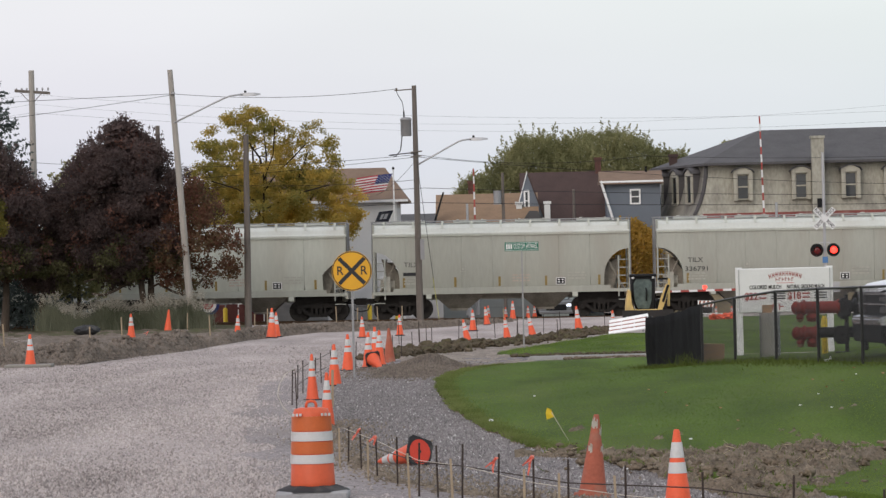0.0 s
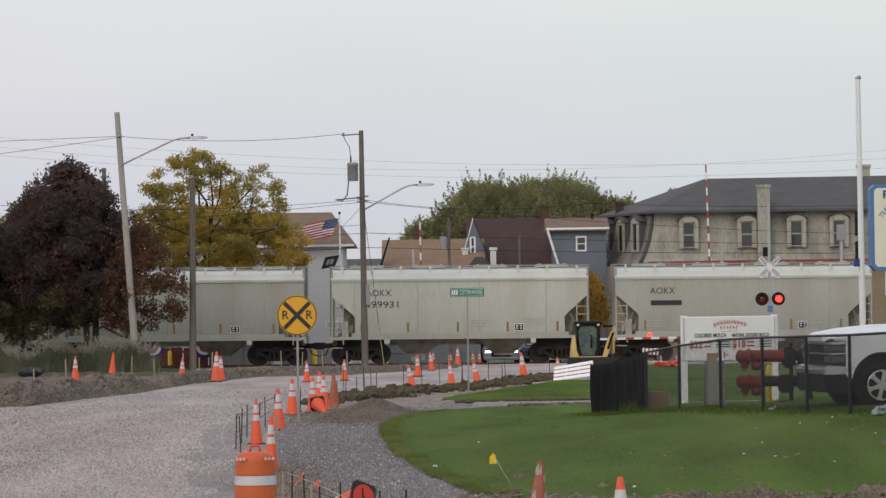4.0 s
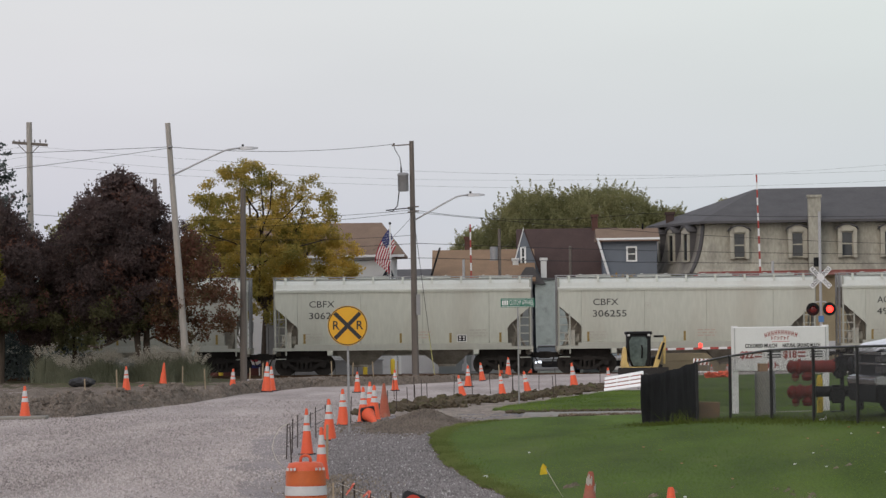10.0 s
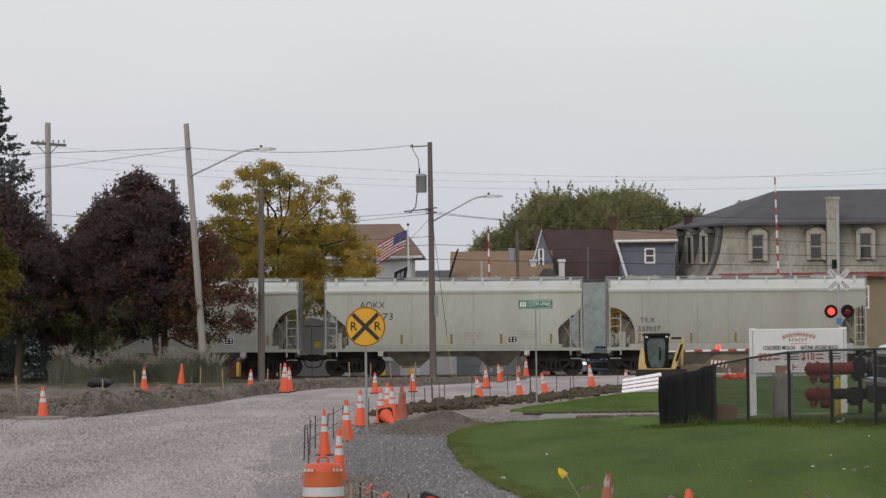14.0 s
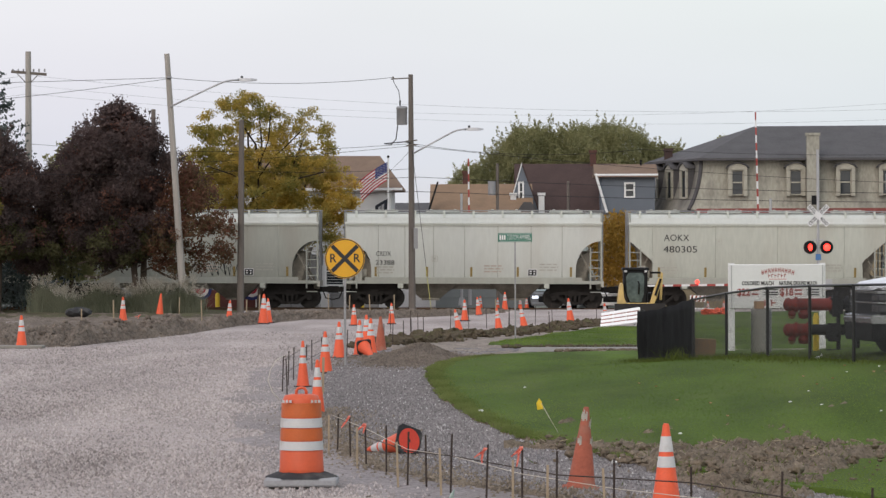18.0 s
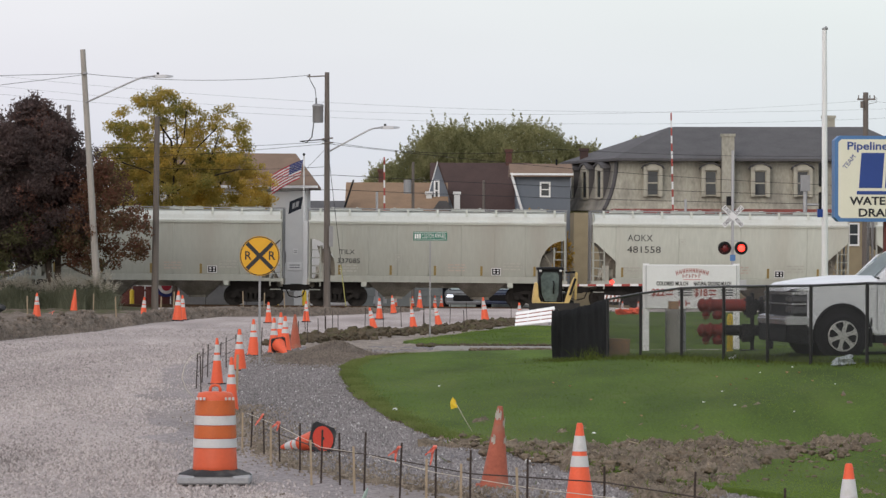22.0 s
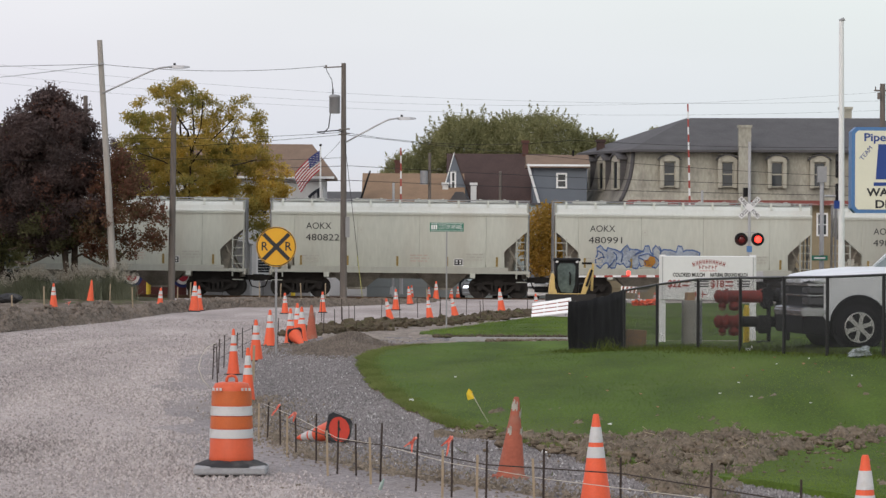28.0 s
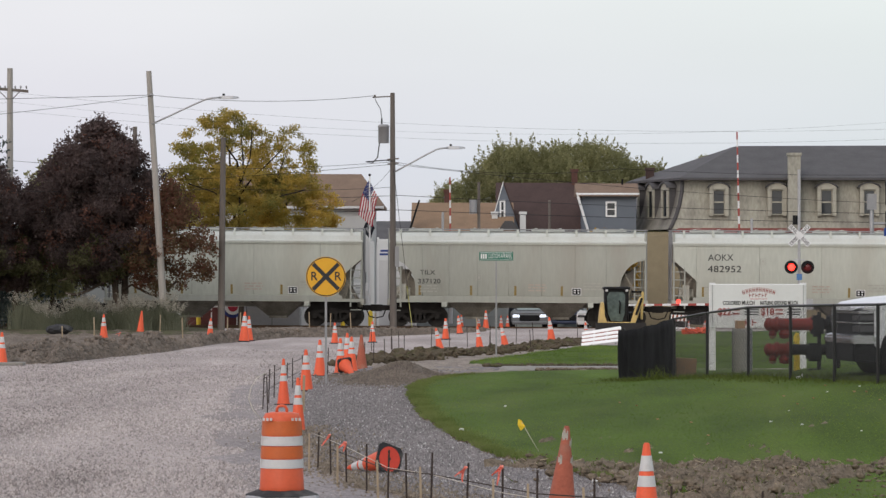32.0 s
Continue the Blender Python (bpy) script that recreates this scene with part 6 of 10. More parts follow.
def crossbuck(parent, z, y, face=-1, words=True):
    for s in (-1, 1):
        bm = bmesh.new()
        box(bm, -0.60, 0.60, y - 0.008 - 0.006 * (s + 1), y + 0.002 - 0.006 * (s + 1), -0.11, 0.11)
        o = part("crossbuck_blade", bm, M["boardwhite"], parent)
        o.matrix_basis = pose(0, 0, z, 0, 45 * s, 0)
        if words:
            for w, x in (("RAIL", -0.36), ("ROAD", 0.36)) if s > 0 else (("CROSS", -0.34), ("ING", 0.36)):
                letters(w, 0.22, M["letter"], o, x, y - 0.018 - 0.006 * (s + 1), 0, 0.40)


def signal(x, y, lit_left, lit_right, top, front=True, z_flash=2.69, z_buck=4.07):
    s = thing("crossing_signal", "railroad crossing signal with white crossbuck and red flashers on mast", "crossing signal", m=pose(x, y, 0))
    bm = bmesh.new()
    tube(bm, (0, 0, -0.5), (0, 0, top), 0.065, 0.06, 12)
    tube(bm, (0, 0, 0.0), (0, 0, 0.35), 0.17, 0.12, 12)
    part("mast", bm, M["alu"], s)
    yy = -0.12 if front else 0.12
    crossbuck(s, z_buck, yy, words=front)
    bm = bmesh.new()
    path_tube(bm, [(-0.36, 0, z_flash + 0.12), (-0.2, 0, z_flash + 0.32), (0.2, 0, z_flash + 0.32), (0.36, 0, z_flash + 0.12)], 0.03, 6)
    part("flasher_bracket", bm, M["alu"], s)
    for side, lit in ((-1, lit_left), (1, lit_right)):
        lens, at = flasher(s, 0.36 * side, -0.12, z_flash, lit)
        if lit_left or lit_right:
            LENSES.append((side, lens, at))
    return s


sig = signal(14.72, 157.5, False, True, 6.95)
bm = bmesh.new()
box(bm, -0.12, 0.12, -0.1, -0.08, 2.13, 2.4)
part("emergency_plate", bm, M["framblue"], sig, "small blue number plate")
bm = bmesh.new()
tube(bm, (-0.12, 0.3, 4.55), (-0.12, 0.3, 4.95), 0.13, seg=10)
part("bell", bm, M["black"], sig)
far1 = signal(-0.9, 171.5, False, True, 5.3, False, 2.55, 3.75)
far2 = signal(13.78, 171.5, False, False, 5.0, True, 2.19, 2.97)
for disc in [o for o in far2.children if o.name.startswith("flasher_disc")]:
    for cup in [o for o in disc.children if o.name.startswith("lens")]:
        cup.name = "lamp_housing"
        cup.data.materials[0] = cup.data.materials[1] = M["wheel"]


def gate_arm(parent, length, width):
    """Red and white striped arm along local x."""
    n = int(length / 0.36)
    for i in range(n):
        bm = bmesh.new()
        a, b = i * length / n, (i + 1) * length / n
        box(bm, a, b, -0.02, 0.02, -width / 2 * (1 - 0.4 * a / length), width / 2 * (1 - 0.4 * a / length))
        part("arm_red" if i % 2 else "arm_white", bm, M["gatered"] if i % 2 else M["boardwhite"], parent)


for x, top in ((-0.52, 6.98), (13.3, 9.14)):
    g = thing("raised_crossing_gate", "raised red and white striped crossing gate arm", "crossing gate", m=pose(x, 172, 1.1, 0, -90 - (0.4 if x < 0 else 1.3), 0))
    gate_arm(g, top - 1.1, 0.11)
    bm = bmesh.new()
    tube(bm, (-1.1, 0.15, 0), (0.3, 0.15, 0), 0.09, seg=10)
    part("gate_mast", bm, M["alu"], g)
    bm = bmesh.new()
    box(bm, -0.2, 0.3, 0.05, 0.4, -0.25, 0.25)
    part("gate_motor", bm, M["alu"], g)
low = thing("lowered_crossing_gate", "lowered red and white striped crossing gate arm with small red lamps", "crossing gate", m=pose(14.4, 158.4, 1.08, 0, 0.4, 180))
gate_arm(low, 8.2, 0.12)
for d in (2.6, 4.9, 7.9):
    bm = bmesh.new()
    tube(bm, (d, 0.03, 0.14), (d, 0.09, 0.14), 0.09, seg=12)
    part("arm_lamp", bm, M["redlens"], low)
bm = bmesh.new()
box(bm, -1.0, 0.2, -0.2, 0.2, -0.25, 0.2)
tube(bm, (0, 0.1, -1.1), (0, 0.1, 0.3), 0.08, seg=10)
part("gate_motor", bm, M["alu"], low)

ts = thing("traffic_signal_mast", "silver mast with black traffic signal heads seen edge-on", "traffic signal", m=pose(19.31, 170.0, -0.21) @ Matrix.Scale(1.077, 4))
bm = bmesh.new()
tube(bm, (0, 0, -0.4), (0, 0, 5.3), 0.11, 0.09, 12)
tube(bm, (0, 0, 4.6), (0.75, 0, 4.6), 0.05, seg=8)
part("mast", bm, M["alu"], ts)
bm = bmesh.new()
box(bm, -0.2, 0.2, -0.15, 0.15, 5.2, 5.9)
part("control_box", bm, M["galv"], ts)
for z in (5.5, 4.2):
    bm = bmesh.new()
    box(bm, 0.6, 0.85, -0.2, 0.15, z - 0.1, z + 0.95)
    soften(bm, 0.03)
    part("signal_head", bm, M["black"], ts)
    for k in range(3):
        bm = bmesh.new()
        tube(bm, (0.72, -0.2, z + 0.08 + 0.32 * k), (0.72, -0.42, z + 0.08 + 0.32 * k), 0.12, 0.12, 10)
        part("signal_visor", bm, M["black"], ts)
bm = bmesh.new()
box(bm, -0.45, 0.25, -0.14, -0.12, 1.78, 2.0)
part("street_name_plate", bm, M["signgreen"], ts, "small green street name plate")
bar(ts, M["white"], -0.35, 0.15, 1.85, 1.93, -0.145)



# ---- fence ----
POSTS = [(10.6, 50.5, 0.98), (9.0, 54.0, 0.98), (7.53, 57.5, 0.96), (6.86, 59.5, 0.90), (6.35, 61.5, 0.87), (5.83, 64.0, 0.83), (5.32, 67.0, 0.77), (4.76, 70.0, 0.63), (4.30, 73.0, 0.47)]
fence = thing("chain_link_fence", "low black vinyl chain-link fence across the lawn", "fence")
for x, y, z in POSTS:
    bm = bmesh.new()
    tube(bm, (x, y, z - 0.5), (x, y, z + 1.20), 0.03, seg=10)
    part("post", bm, M["fence"], fence)
for (x0, y0, z0), (x1, y1, z1) in zip(POSTS, POSTS[1:]):
    bm = bmesh.new()
    tube(bm, (x0, y0, z0 + 1.18), (x1, y1, z1 + 1.18), 0.022, seg=8)
    part("top_rail", bm, M["fence"], fence)
    run = math.hypot(x1 - x0, y1 - y0)
    verts, faces = [], []
    n = int(run / 0.042)
    ux, uy = (x1 - x0) / run, (y1 - y0) / run

    def at(d, h):
        u = d / run
        return Vector((x0 + ux * d, y0 + uy * d, z0 + (z1 - z0) * u + h))

    for s in (1, -1):
        for i in range(-31, n + 31):
            a, b = i * 0.042, i * 0.042 + s * 1.25
            h0, h1 = -0.09, 1.16
            lo, hi = min(a, b), max(a, b)
            if hi < 0 or lo > run:
                continue
            pa, pb = (a, h0), (b, h1)
            for lim in (0.0, run):
                for which in (0, 1):
                    p, q = (pa, pb) if which == 0 else (pb, pa)
                    if (p[0] < 0 and lim == 0.0) or (p[0] > run and lim == run):
                        t = (lim - p[0]) / (q[0] - p[0])
                        np_ = (lim, p[1] + t * (q[1] - p[1]))
                        if which == 0:
                            pa = np_
                        else:
                            pb = np_
            A, B = at(*pa), at(*pb)
            w = Vector((ux, uy, 0)) * 0.0050
            o = len(verts)
            verts += [A - w, A + w, B + w, B - w]
            faces.append((o, o + 1, o + 2, o + 3))
    tagged(part("wire_mesh", raw_mesh("wire_mesh", verts, faces, M["fence"]), None, fence), kind="stuff")

screen = thing("fabric_screen", "black fabric windscreen wrapped round the end of the fence", "fence screen")
pts = [(4.30, 73.0, 0.45, 1.26), (4.22, 75.5, 0.34, 1.24), (4.02, 78.5, 0.2, 1.22), (3.8, 80.5, 0.12, 1.2), (3.55, 82.0, 0.05, 1.22), (3.75, 83.0, 0.05, 1.2)]
bm = bmesh.new()
prev = None
N = 12
for (x0, y0, z0, h0), (x1, y1, z1, h1) in zip(pts, pts[1:]):
    for k in range(N):
        u = k / N
        x, y, z, h = x0 + (x1 - x0) * u, y0 + (y1 - y0) * u, z0 + (z1 - z0) * u, h0 + (h1 - h0) * u
        cur = []
        for j in range(7):
            v = j / 6
            wob = 0.045 * fbm(x * 3, y * 1.2, v * 1.5) * (1.2 - v * 0.4)
            cur.append(bm.verts.new((x + wob, y + wob, z + h * v - 0.03 * math.sin(u * math.pi) * v)))
        if prev:
            for j in range(6):
                f = bm.faces.new((prev[j], cur[j], cur[j + 1], prev[j + 1]))
                f.smooth = True
        prev = cur
bmesh.ops.solidify(bm, geom=bm.faces[:], thickness=0.006)
part("fabric", bm, M["fabric"], screen)
for x, y, z in ((4.14, 78.7, 0.2), (3.69, 82.15, 0.05)):
    bm = bmesh.new()
    tube(bm, (x, y, z - 0.3), (x, y, z + 1.24), 0.03, seg=8)
    part("post", bm, M["fence"], screen)
roll = thing("wire_mesh_roll", "standing roll of grey chain-link mesh", "fence roll", m=pose(6.68, 86.0, 0.15))
bm = bmesh.new()
tube(bm, (0, 0, 0), (0, 0, 1.08), 0.225, seg=16)
part("roll", bm, M["hopper"], roll)
for s in (1, -1):
    for k in range(22):
        bm = bmesh.new()
        path_tube(bm, [(0.24 * math.cos(a), 0.24 * math.sin(a), z) for a, z in [(k * math.tau / 22 + s * j * 0.5 * (1.0 if s > 0 else 0.8), 1.08 * j / 6) for j in range(7)]], 0.011 if s > 0 else 0.005, 4)
        part("wire", bm, M["galv"] if s > 0 else M["truck"], roll)
bm = bmesh.new()
box(bm, -0.1, 0.1, -0.1, 0.1, 0, 0.19)
soften(bm, 0.01)
solo("carton", bm, M["card"], "small brown carton standing on the mesh roll", "box", m=pose(6.63, 86.0, 1.232, 0, 0, 12))
bm = bmesh.new()
box(bm, 0, 0.43, 0, 0.3, -0.1, 0.40)
soften(bm, 0.01)
solo("cardboard_box", bm, M["card"], "brown cardboard sheet by the fence end", "box", m=pose(4.35, 73.6, 0.45, 0, 3, 4))

# ---- price board behind the fence ----
board = thing("price_board", "white landscaping price board with red and black lettering on two posts", "sign board", m=pose(7.46, 91, 0.1, 0, 0, -2))
bm = bmesh.new()
box(bm, -1.19, 1.19, -0.14, 0.14, 1.06, 2.17)
soften(bm, 0.015)
part("cabinet", bm, M["boardwhite"], board)
for x in (-1.14, 1.14):
    bm = bmesh.new()
    box(bm, x - 0.08, x + 0.08, -0.10, 0.10, -0.1, 2.2)
    part("post", bm, M["boardwhite"], board)
    bm = bmesh.new()
    box(bm, x - 0.012, x + 0.012, -0.15, -0.14, 1.08, 2.15)
    part("frame_trim", bm, M["alu"], board)
for i in range(10):
    a = (i - 4.5) / 4.5
    bm = bmesh.new()
    box(bm, -0.028, -0.012, -0.146, -0.142, -0.055, 0.055)
    box(bm, 0.012, 0.028, -0.146, -0.142, -0.055, 0.055)
    box(bm, -0.028, 0.028, -0.146, -0.142, -0.012, 0.008)
    o = part("logo_shape", bm, M["gatered"], board)
    o.matrix_basis = pose(0.02 + 0.38 * a, 0, 2.03 - 0.07 * a * a, 0, 14 * a, 0)
for i in range(6):
    bar(board, M["gatered"], -0.22 + 0.08 * i, -0.205 + 0.08 * i, 1.84, 1.93, -0.145, "logo_shape")
    bar(board, M["gatered"], -0.205 + 0.08 * i, -0.17 + 0.08 * i, 1.875 + 0.03 * (i % 2), 1.895 + 0.03 * (i % 2), -0.145, "logo_shape")
bar(board, M["red"], -0.2, 0.24, 1.79, 1.80, -0.145, "logo_shape")
letters("COLORED MULCH", 0.135, M["letter"], board, -0.48, -0.146, 1.69, 0.80, bold=0.03)
letters("NATURAL GROUND MULCH", 0.135, M["letter"], board, 0.53, -0.146, 1.69, 0.94, bold=0.03)
letters("$22", 0.25, M["gatered"], board, -0.84, -0.146, 1.46, 0.34, bold=0.03)
letters("$18", 0.25, M["gatered"], board, 0.24, -0.146, 1.46, 0.34, bold=0.03)
for x0, x1 in ((-0.64, -0.46), (0.44, 0.63)):
    for z in (1.40, 1.50):
        bar(board, M["gatered"], x0, x1, z, z + 0.04, -0.145)
for x0, x1 in ((-0.34, 0.02), (0.74, 1.06)):
    for z in (1.39, 1.45, 1.52):
        bar(board, M["letter"], x0, x1, z, z + 0.03, -0.145)
for i in range(7):
    if i != 2:
        bar(board, M["gatered"], -0.32 + 0.17 * i, -0.29 + 0.17 * i, 1.12, 1.28, -0.145)
        bar(board, M["gatered"], -0.29 + 0.17 * i, -0.20 + 0.17 * i, 1.185, 1.215, -0.145)

# ---- fire-main display ----
hyd = thing("hydrant_display", "red hydrant bodies with black pipes mounted on a rack", "hydrant", m=pose(6.0, 67.3, 0.78))
for z, long in ((0.38, 0.10), (0.85, 0.53)):
    bm = bmesh.new()
    lathe(bm, [(0.0, -0.37), (0.04, -0.36), (0.10, -0.33), (0.125, -0.29), (0.125, -0.24), (0.105, -0.235), (0.115, -0.16), (0.145, -0.15), (0.145, -0.10), (0.115, -0.09), (0.115, long - 0.05), (0.14, long - 0.04), (0.14, long)], 20)
    part("hydrant_body", bm, M["redpaint"], hyd).matrix_basis = pose(0, 0, z, 0, 90, 0)
    for x, r in ((-0.20, 0.075), (0.02, 0.11)):
        bm = bmesh.new()
        lathe(bm, [(r * 0.8, -0.05), (r * 0.8, -0.15), (r, -0.155), (r, -0.20), (r * 0.7, -0.21), (0.0, -0.215)], 14, x, 0)
        noz = part("hose_nozzle", bm, M["redpaint"], hyd)
        bm = bmesh.new()
        lathe(bm, [(r * 0.85, -0.21), (r * 0.85, -0.25), (0.03, -0.26), (0.0, -0.29)], 14, x, 0)
        part("nozzle_cap", bm, M["card"] if r < 0.1 else M["redpaint"], noz)
        noz.matrix_basis = pose(0, 0, z, 12, 0, 0)
    bm = bmesh.new()
    lathe(bm, [(0.10, long), (0.10, 0.8), (0.16, 0.8), (0.16, 0.86), (0.10, 0.86), (0.10, 1.3)], 16)
    part("pipe", bm, M["black"], hyd).matrix_basis = pose(0, 0, z, 0, 90, 0)
for x in (0.66, 1.02):
    bm = bmesh.new()
    box(bm, x - 0.03, x + 0.03, -0.1, 0.1, 0.0, 1.08)
    part("rack_post", bm, M["black"], hyd)
for x0, x1, z0, z1 in ((0.50, 0.74, 0.62, 1.02), (0.78, 1.0, 0.30, 0.78), (0.42, 0.7, 0.16, 0.50)):
    bm = bmesh.new()
    box(bm, x0, x1, -0.16, 0.16, z0, z1)
    soften(bm, 0.05, 2)
    part("valve_body", bm, M["black"], hyd)
bm = bmesh.new()
box(bm, 0.45, 1.4, -0.2, 0.2, -0.14, 0.02)
part("rack_base", bm, M["black"], hyd)
bm = bmesh.new()
lathe(bm, [(0.06, 0), (0.06, 0.5), (0.03, 0.56)], 12)
solo("marker_post", bm, M["bollard"], "short yellow utility marker post", "post", m=pose(6.33, 68.2, 0.70) @ Matrix.Diagonal((1, 1, 1.35, 1)))

# ---- pipe supplier's sign ----
es = thing("supplier_sign", "cream sign with blue frame and lettering on a rust-red post", "business sign", m=pose(9.96, 72, 0.9))
bm = bmesh.new()
prism(bm, [(-1.22, 2.42), (-1.13, 2.33), (1.13, 2.33), (1.22, 2.42), (1.22, 3.95), (1.13, 4.04), (-1.13, 4.04), (-1.22, 3.95)], -0.25, 0.25)
part("cabinet", bm, M["framblue"], es, "blue sign cabinet")
bm = bmesh.new()
prism(bm, [(-1.15, 2.46), (-1.09, 2.40), (1.09, 2.40), (1.15, 2.46), (1.15, 3.91), (1.09, 3.97), (-1.09, 3.97), (-1.15, 3.91)], -0.258, -0.25)
part("face", bm, M["ejpface"], es)
letters("Pipeline Specialists", 0.22, M["blue"], es, 0.0, -0.262, 3.83, 1.95, bold=0.02)
letters("TEAM", 0.13, M["blue"], es, -0.93, -0.262, 3.52, None, "lettering", -52)
for x0, x1 in ((-0.74, -0.28), (-0.22, 0.16), (0.24, 0.78)):
    bm = bmesh.new()
    prism(bm, [(x0, 3.0), (x1, 3.0), (x1 + 0.05, 3.70), (x0 + 0.05, 3.70)], -0.264, -0.258)
    part("logo_shape", bm, M["blue"], es)
bar(es, M["blue"], -0.78, 0.78, 2.87, 2.94, -0.262)
letters("WATER \u00b7 SEWER", 0.22, M["letter"], es, 0.0, -0.262, 2.735, 1.85, bold=0.03)
letters("DRAIN \u00b7 GAS", 0.22, M["letter"], es, 0.0, -0.262, 2.50, 1.5, bold=0.03)
for x in (-0.12,):
    bm = bmesh.new()
    box(bm, x - 0.09, x + 0.09, -0.09, 0.09, -0.5, 2.4)
    part("post", bm, mat("rusty_red_post", (0.13, 0.04, 0.035), 0.8, var=0.25, scale=4, bump=0.2), es)
fp = thing("flagpole", "tall white bare flagpole", "flagpole", m=pose(9.06, 76, 0.8))
bm = bmesh.new()
tube(bm, (0, 0, -0.4), (-0.03, 0, 6.5), 0.075, 0.05, 14)
part("pole", bm, M["white"], fp)
bm = bmesh.new()
tube(bm, (-0.07, 0, 6.5), (0.03, 0, 6.55), 0.04, seg=8)
part("truck_cap", bm, M["galv"], fp)
bm = bmesh.new()
box(bm, -0.17, -0.06, -0.06, 0.06, 2.55, 2.72)
part("cleat", bm, M["blue"], fp)

# ---- pickup ----
pk = thing("pickup_truck", "white crew-cab pickup parked behind the fence", "pickup truck", m=pose(7.58, 63.26, 0.775, 0, 0, 8.5))


def panel_side(poly, y0, y1, name, material, soft=0.03, label="", parent=None):
    bm = bmesh.new()
    prism(bm, poly, y0, y1)
    soften(bm, soft, 2)
    return part(name, bm, material, parent or pk, label)


arch = [(0.50 * math.cos(radians(a)), 0.42 + 0.53 * math.sin(radians(a))) for a in range(172, 5, -12)]
arch2 = [(3.65 + x, z) for x, z in arch]
body = [(-0.64, 0.62), (-0.55, 0.50)] + arch + [(0.56, 0.42), (3.05, 0.42)] + arch2 + [(4.9, 0.55), (4.95, 1.30), (2.75, 1.34), (0.62, 1.36), (-0.55, 1.28), (-0.80, 1.24), (-0.84, 1.19), (-0.62, 1.16)]
panel_side(body, -0.98, 0.98, "body", M["truckwhite"], 0.05)
panel_side([(0.56, 1.30), (1.10, 1.80), (1.35, 1.90), (2.7, 1.92), (3.0, 1.32)], -0.82, 0.82, "cab_roof", M["truckwhite"], 0.06)
hood = new("hood")
hood.parent = pk
bm = bmesh.new()
loft(bm, [[(x, -w, z), (x, -w * 0.9, z + 0.05), (x, -w * 0.55, z + h), (x, w * 0.55, z + h), (x, w * 0.9, z + 0.05), (x, w, z)]
          for x, w, z, h in ((-0.93, 0.66, 1.17, 0.09), (-0.85, 0.80, 1.215, 0.10), (-0.4, 0.88, 1.27, 0.12), (0.2, 0.90, 1.33, 0.115), (0.66, 0.90, 1.35, 0.10))])
part("hood_panel", bm, M["truckwhite"], hood)
panel_side([(0.60, 1.40), (0.74, 1.39), (0.70, 1.43)], -0.78, 0.78, "wiper_cowl", M["black"], 0.005, "", hood)
for y in (-0.823, 0.823):
    a, b = (y - 0.012, y) if y < 0 else (y, y + 0.012)
    panel_side([(0.86, 1.37), (1.20, 1.76), (1.85, 1.80), (1.85, 1.37)], a, b, "side_window", M["glass"], 0.004)
    panel_side([(1.95, 1.37), (1.95, 1.80), (2.62, 1.80), (2.78, 1.37)], a, b, "side_window", M["glass"], 0.004)
bm = bmesh.new()
v = [bm.verts.new(p) for p in ((0.62, -0.66, 1.38), (0.50, 0.0, 1.40), (0.62, 0.66, 1.38), (1.13, 0.60, 1.84), (1.05, 0.0, 1.86), (1.13, -0.60, 1.84))]
bm.faces.new((v[0], v[1], v[4], v[5]))
bm.faces.new((v[1], v[2], v[3], v[4]))
bmesh.ops.solidify(bm, geom=bm.faces[:], thickness=0.03)
part("windscreen", bm, M["screen"], pk, "windscreen with a pale sky reflection in its colour")
bm = bmesh.new()
box(bm, 0.80, 1.02, -1.20, -0.99, 1.36, 1.52)
soften(bm, 0.03)
mr_ = part("mirror", bm, M["black"], pk)
bm = bmesh.new()
box(bm, 0.78, 1.0, -1.21, -1.0, 1.44, 1.55)
soften(bm, 0.04, 2)
part("mirror_cap", bm, M["truckwhite"], mr_)
bm = bmesh.new()
tube(bm, (1.25, -0.2, 1.88), (1.5, -0.2, 1.97), 0.05, 0.012, 8)
part("antenna_fin", bm, M["black"], pk)
# nose: upper and lower lamps, dark grille with bright bars, bright bumper, black valance
panel_side([(-0.88, 0.72), (-0.60, 0.72), (-0.60, 1.18), (-0.86, 1.18)], -0.955, 0.955, "grille", M["black"], 0.02)
for z0, z1 in ((1.115, 1.165), (0.94, 0.972)):
    panel_side([(-0.905, z0), (-0.62, z0), (-0.62, z1), (-0.905, z1)], -0.965, 0.965, "grille_bar", M["chrome"], 0.01)
for y in (-0.74, 0.74):
    for z0, z1 in ((0.985, 1.10), (0.79, 0.925)):
        bm = bmesh.new()
        box(bm, -0.895, -0.61, y - 0.225, y + 0.225, z0, z1)
        soften(bm, 0.02)
        part("headlight", bm, M["darkglass"], pk, "dark-housed headlight")
panel_side([(-1.02, 0.60), (-0.50, 0.60), (-0.50, 0.74), (-0.94, 0.76), (-1.02, 0.72)], -0.985, 0.985, "front_bumper", M["chrome"], 0.03)
panel_side([(-1.0, 0.30), (-0.46, 0.24), (-0.46, 0.61), (-0.98, 0.61)], -0.95, 0.95, "air_dam", M["black"], 0.03)
for x in (0.62, 1.90, 3.05):
    bm = bmesh.new()
    box(bm, x - 0.005, x + 0.005, -0.986, -0.978, 0.5, 1.33)
    part("door_gap", bm, M["black"], pk)
for x in (1.70, 2.75):
    bm = bmesh.new()
    box(bm, x - 0.1, x + 0.1, -1.01, -0.985, 1.12, 1.16)
    part("door_handle", bm, M["truckwhite"], pk)
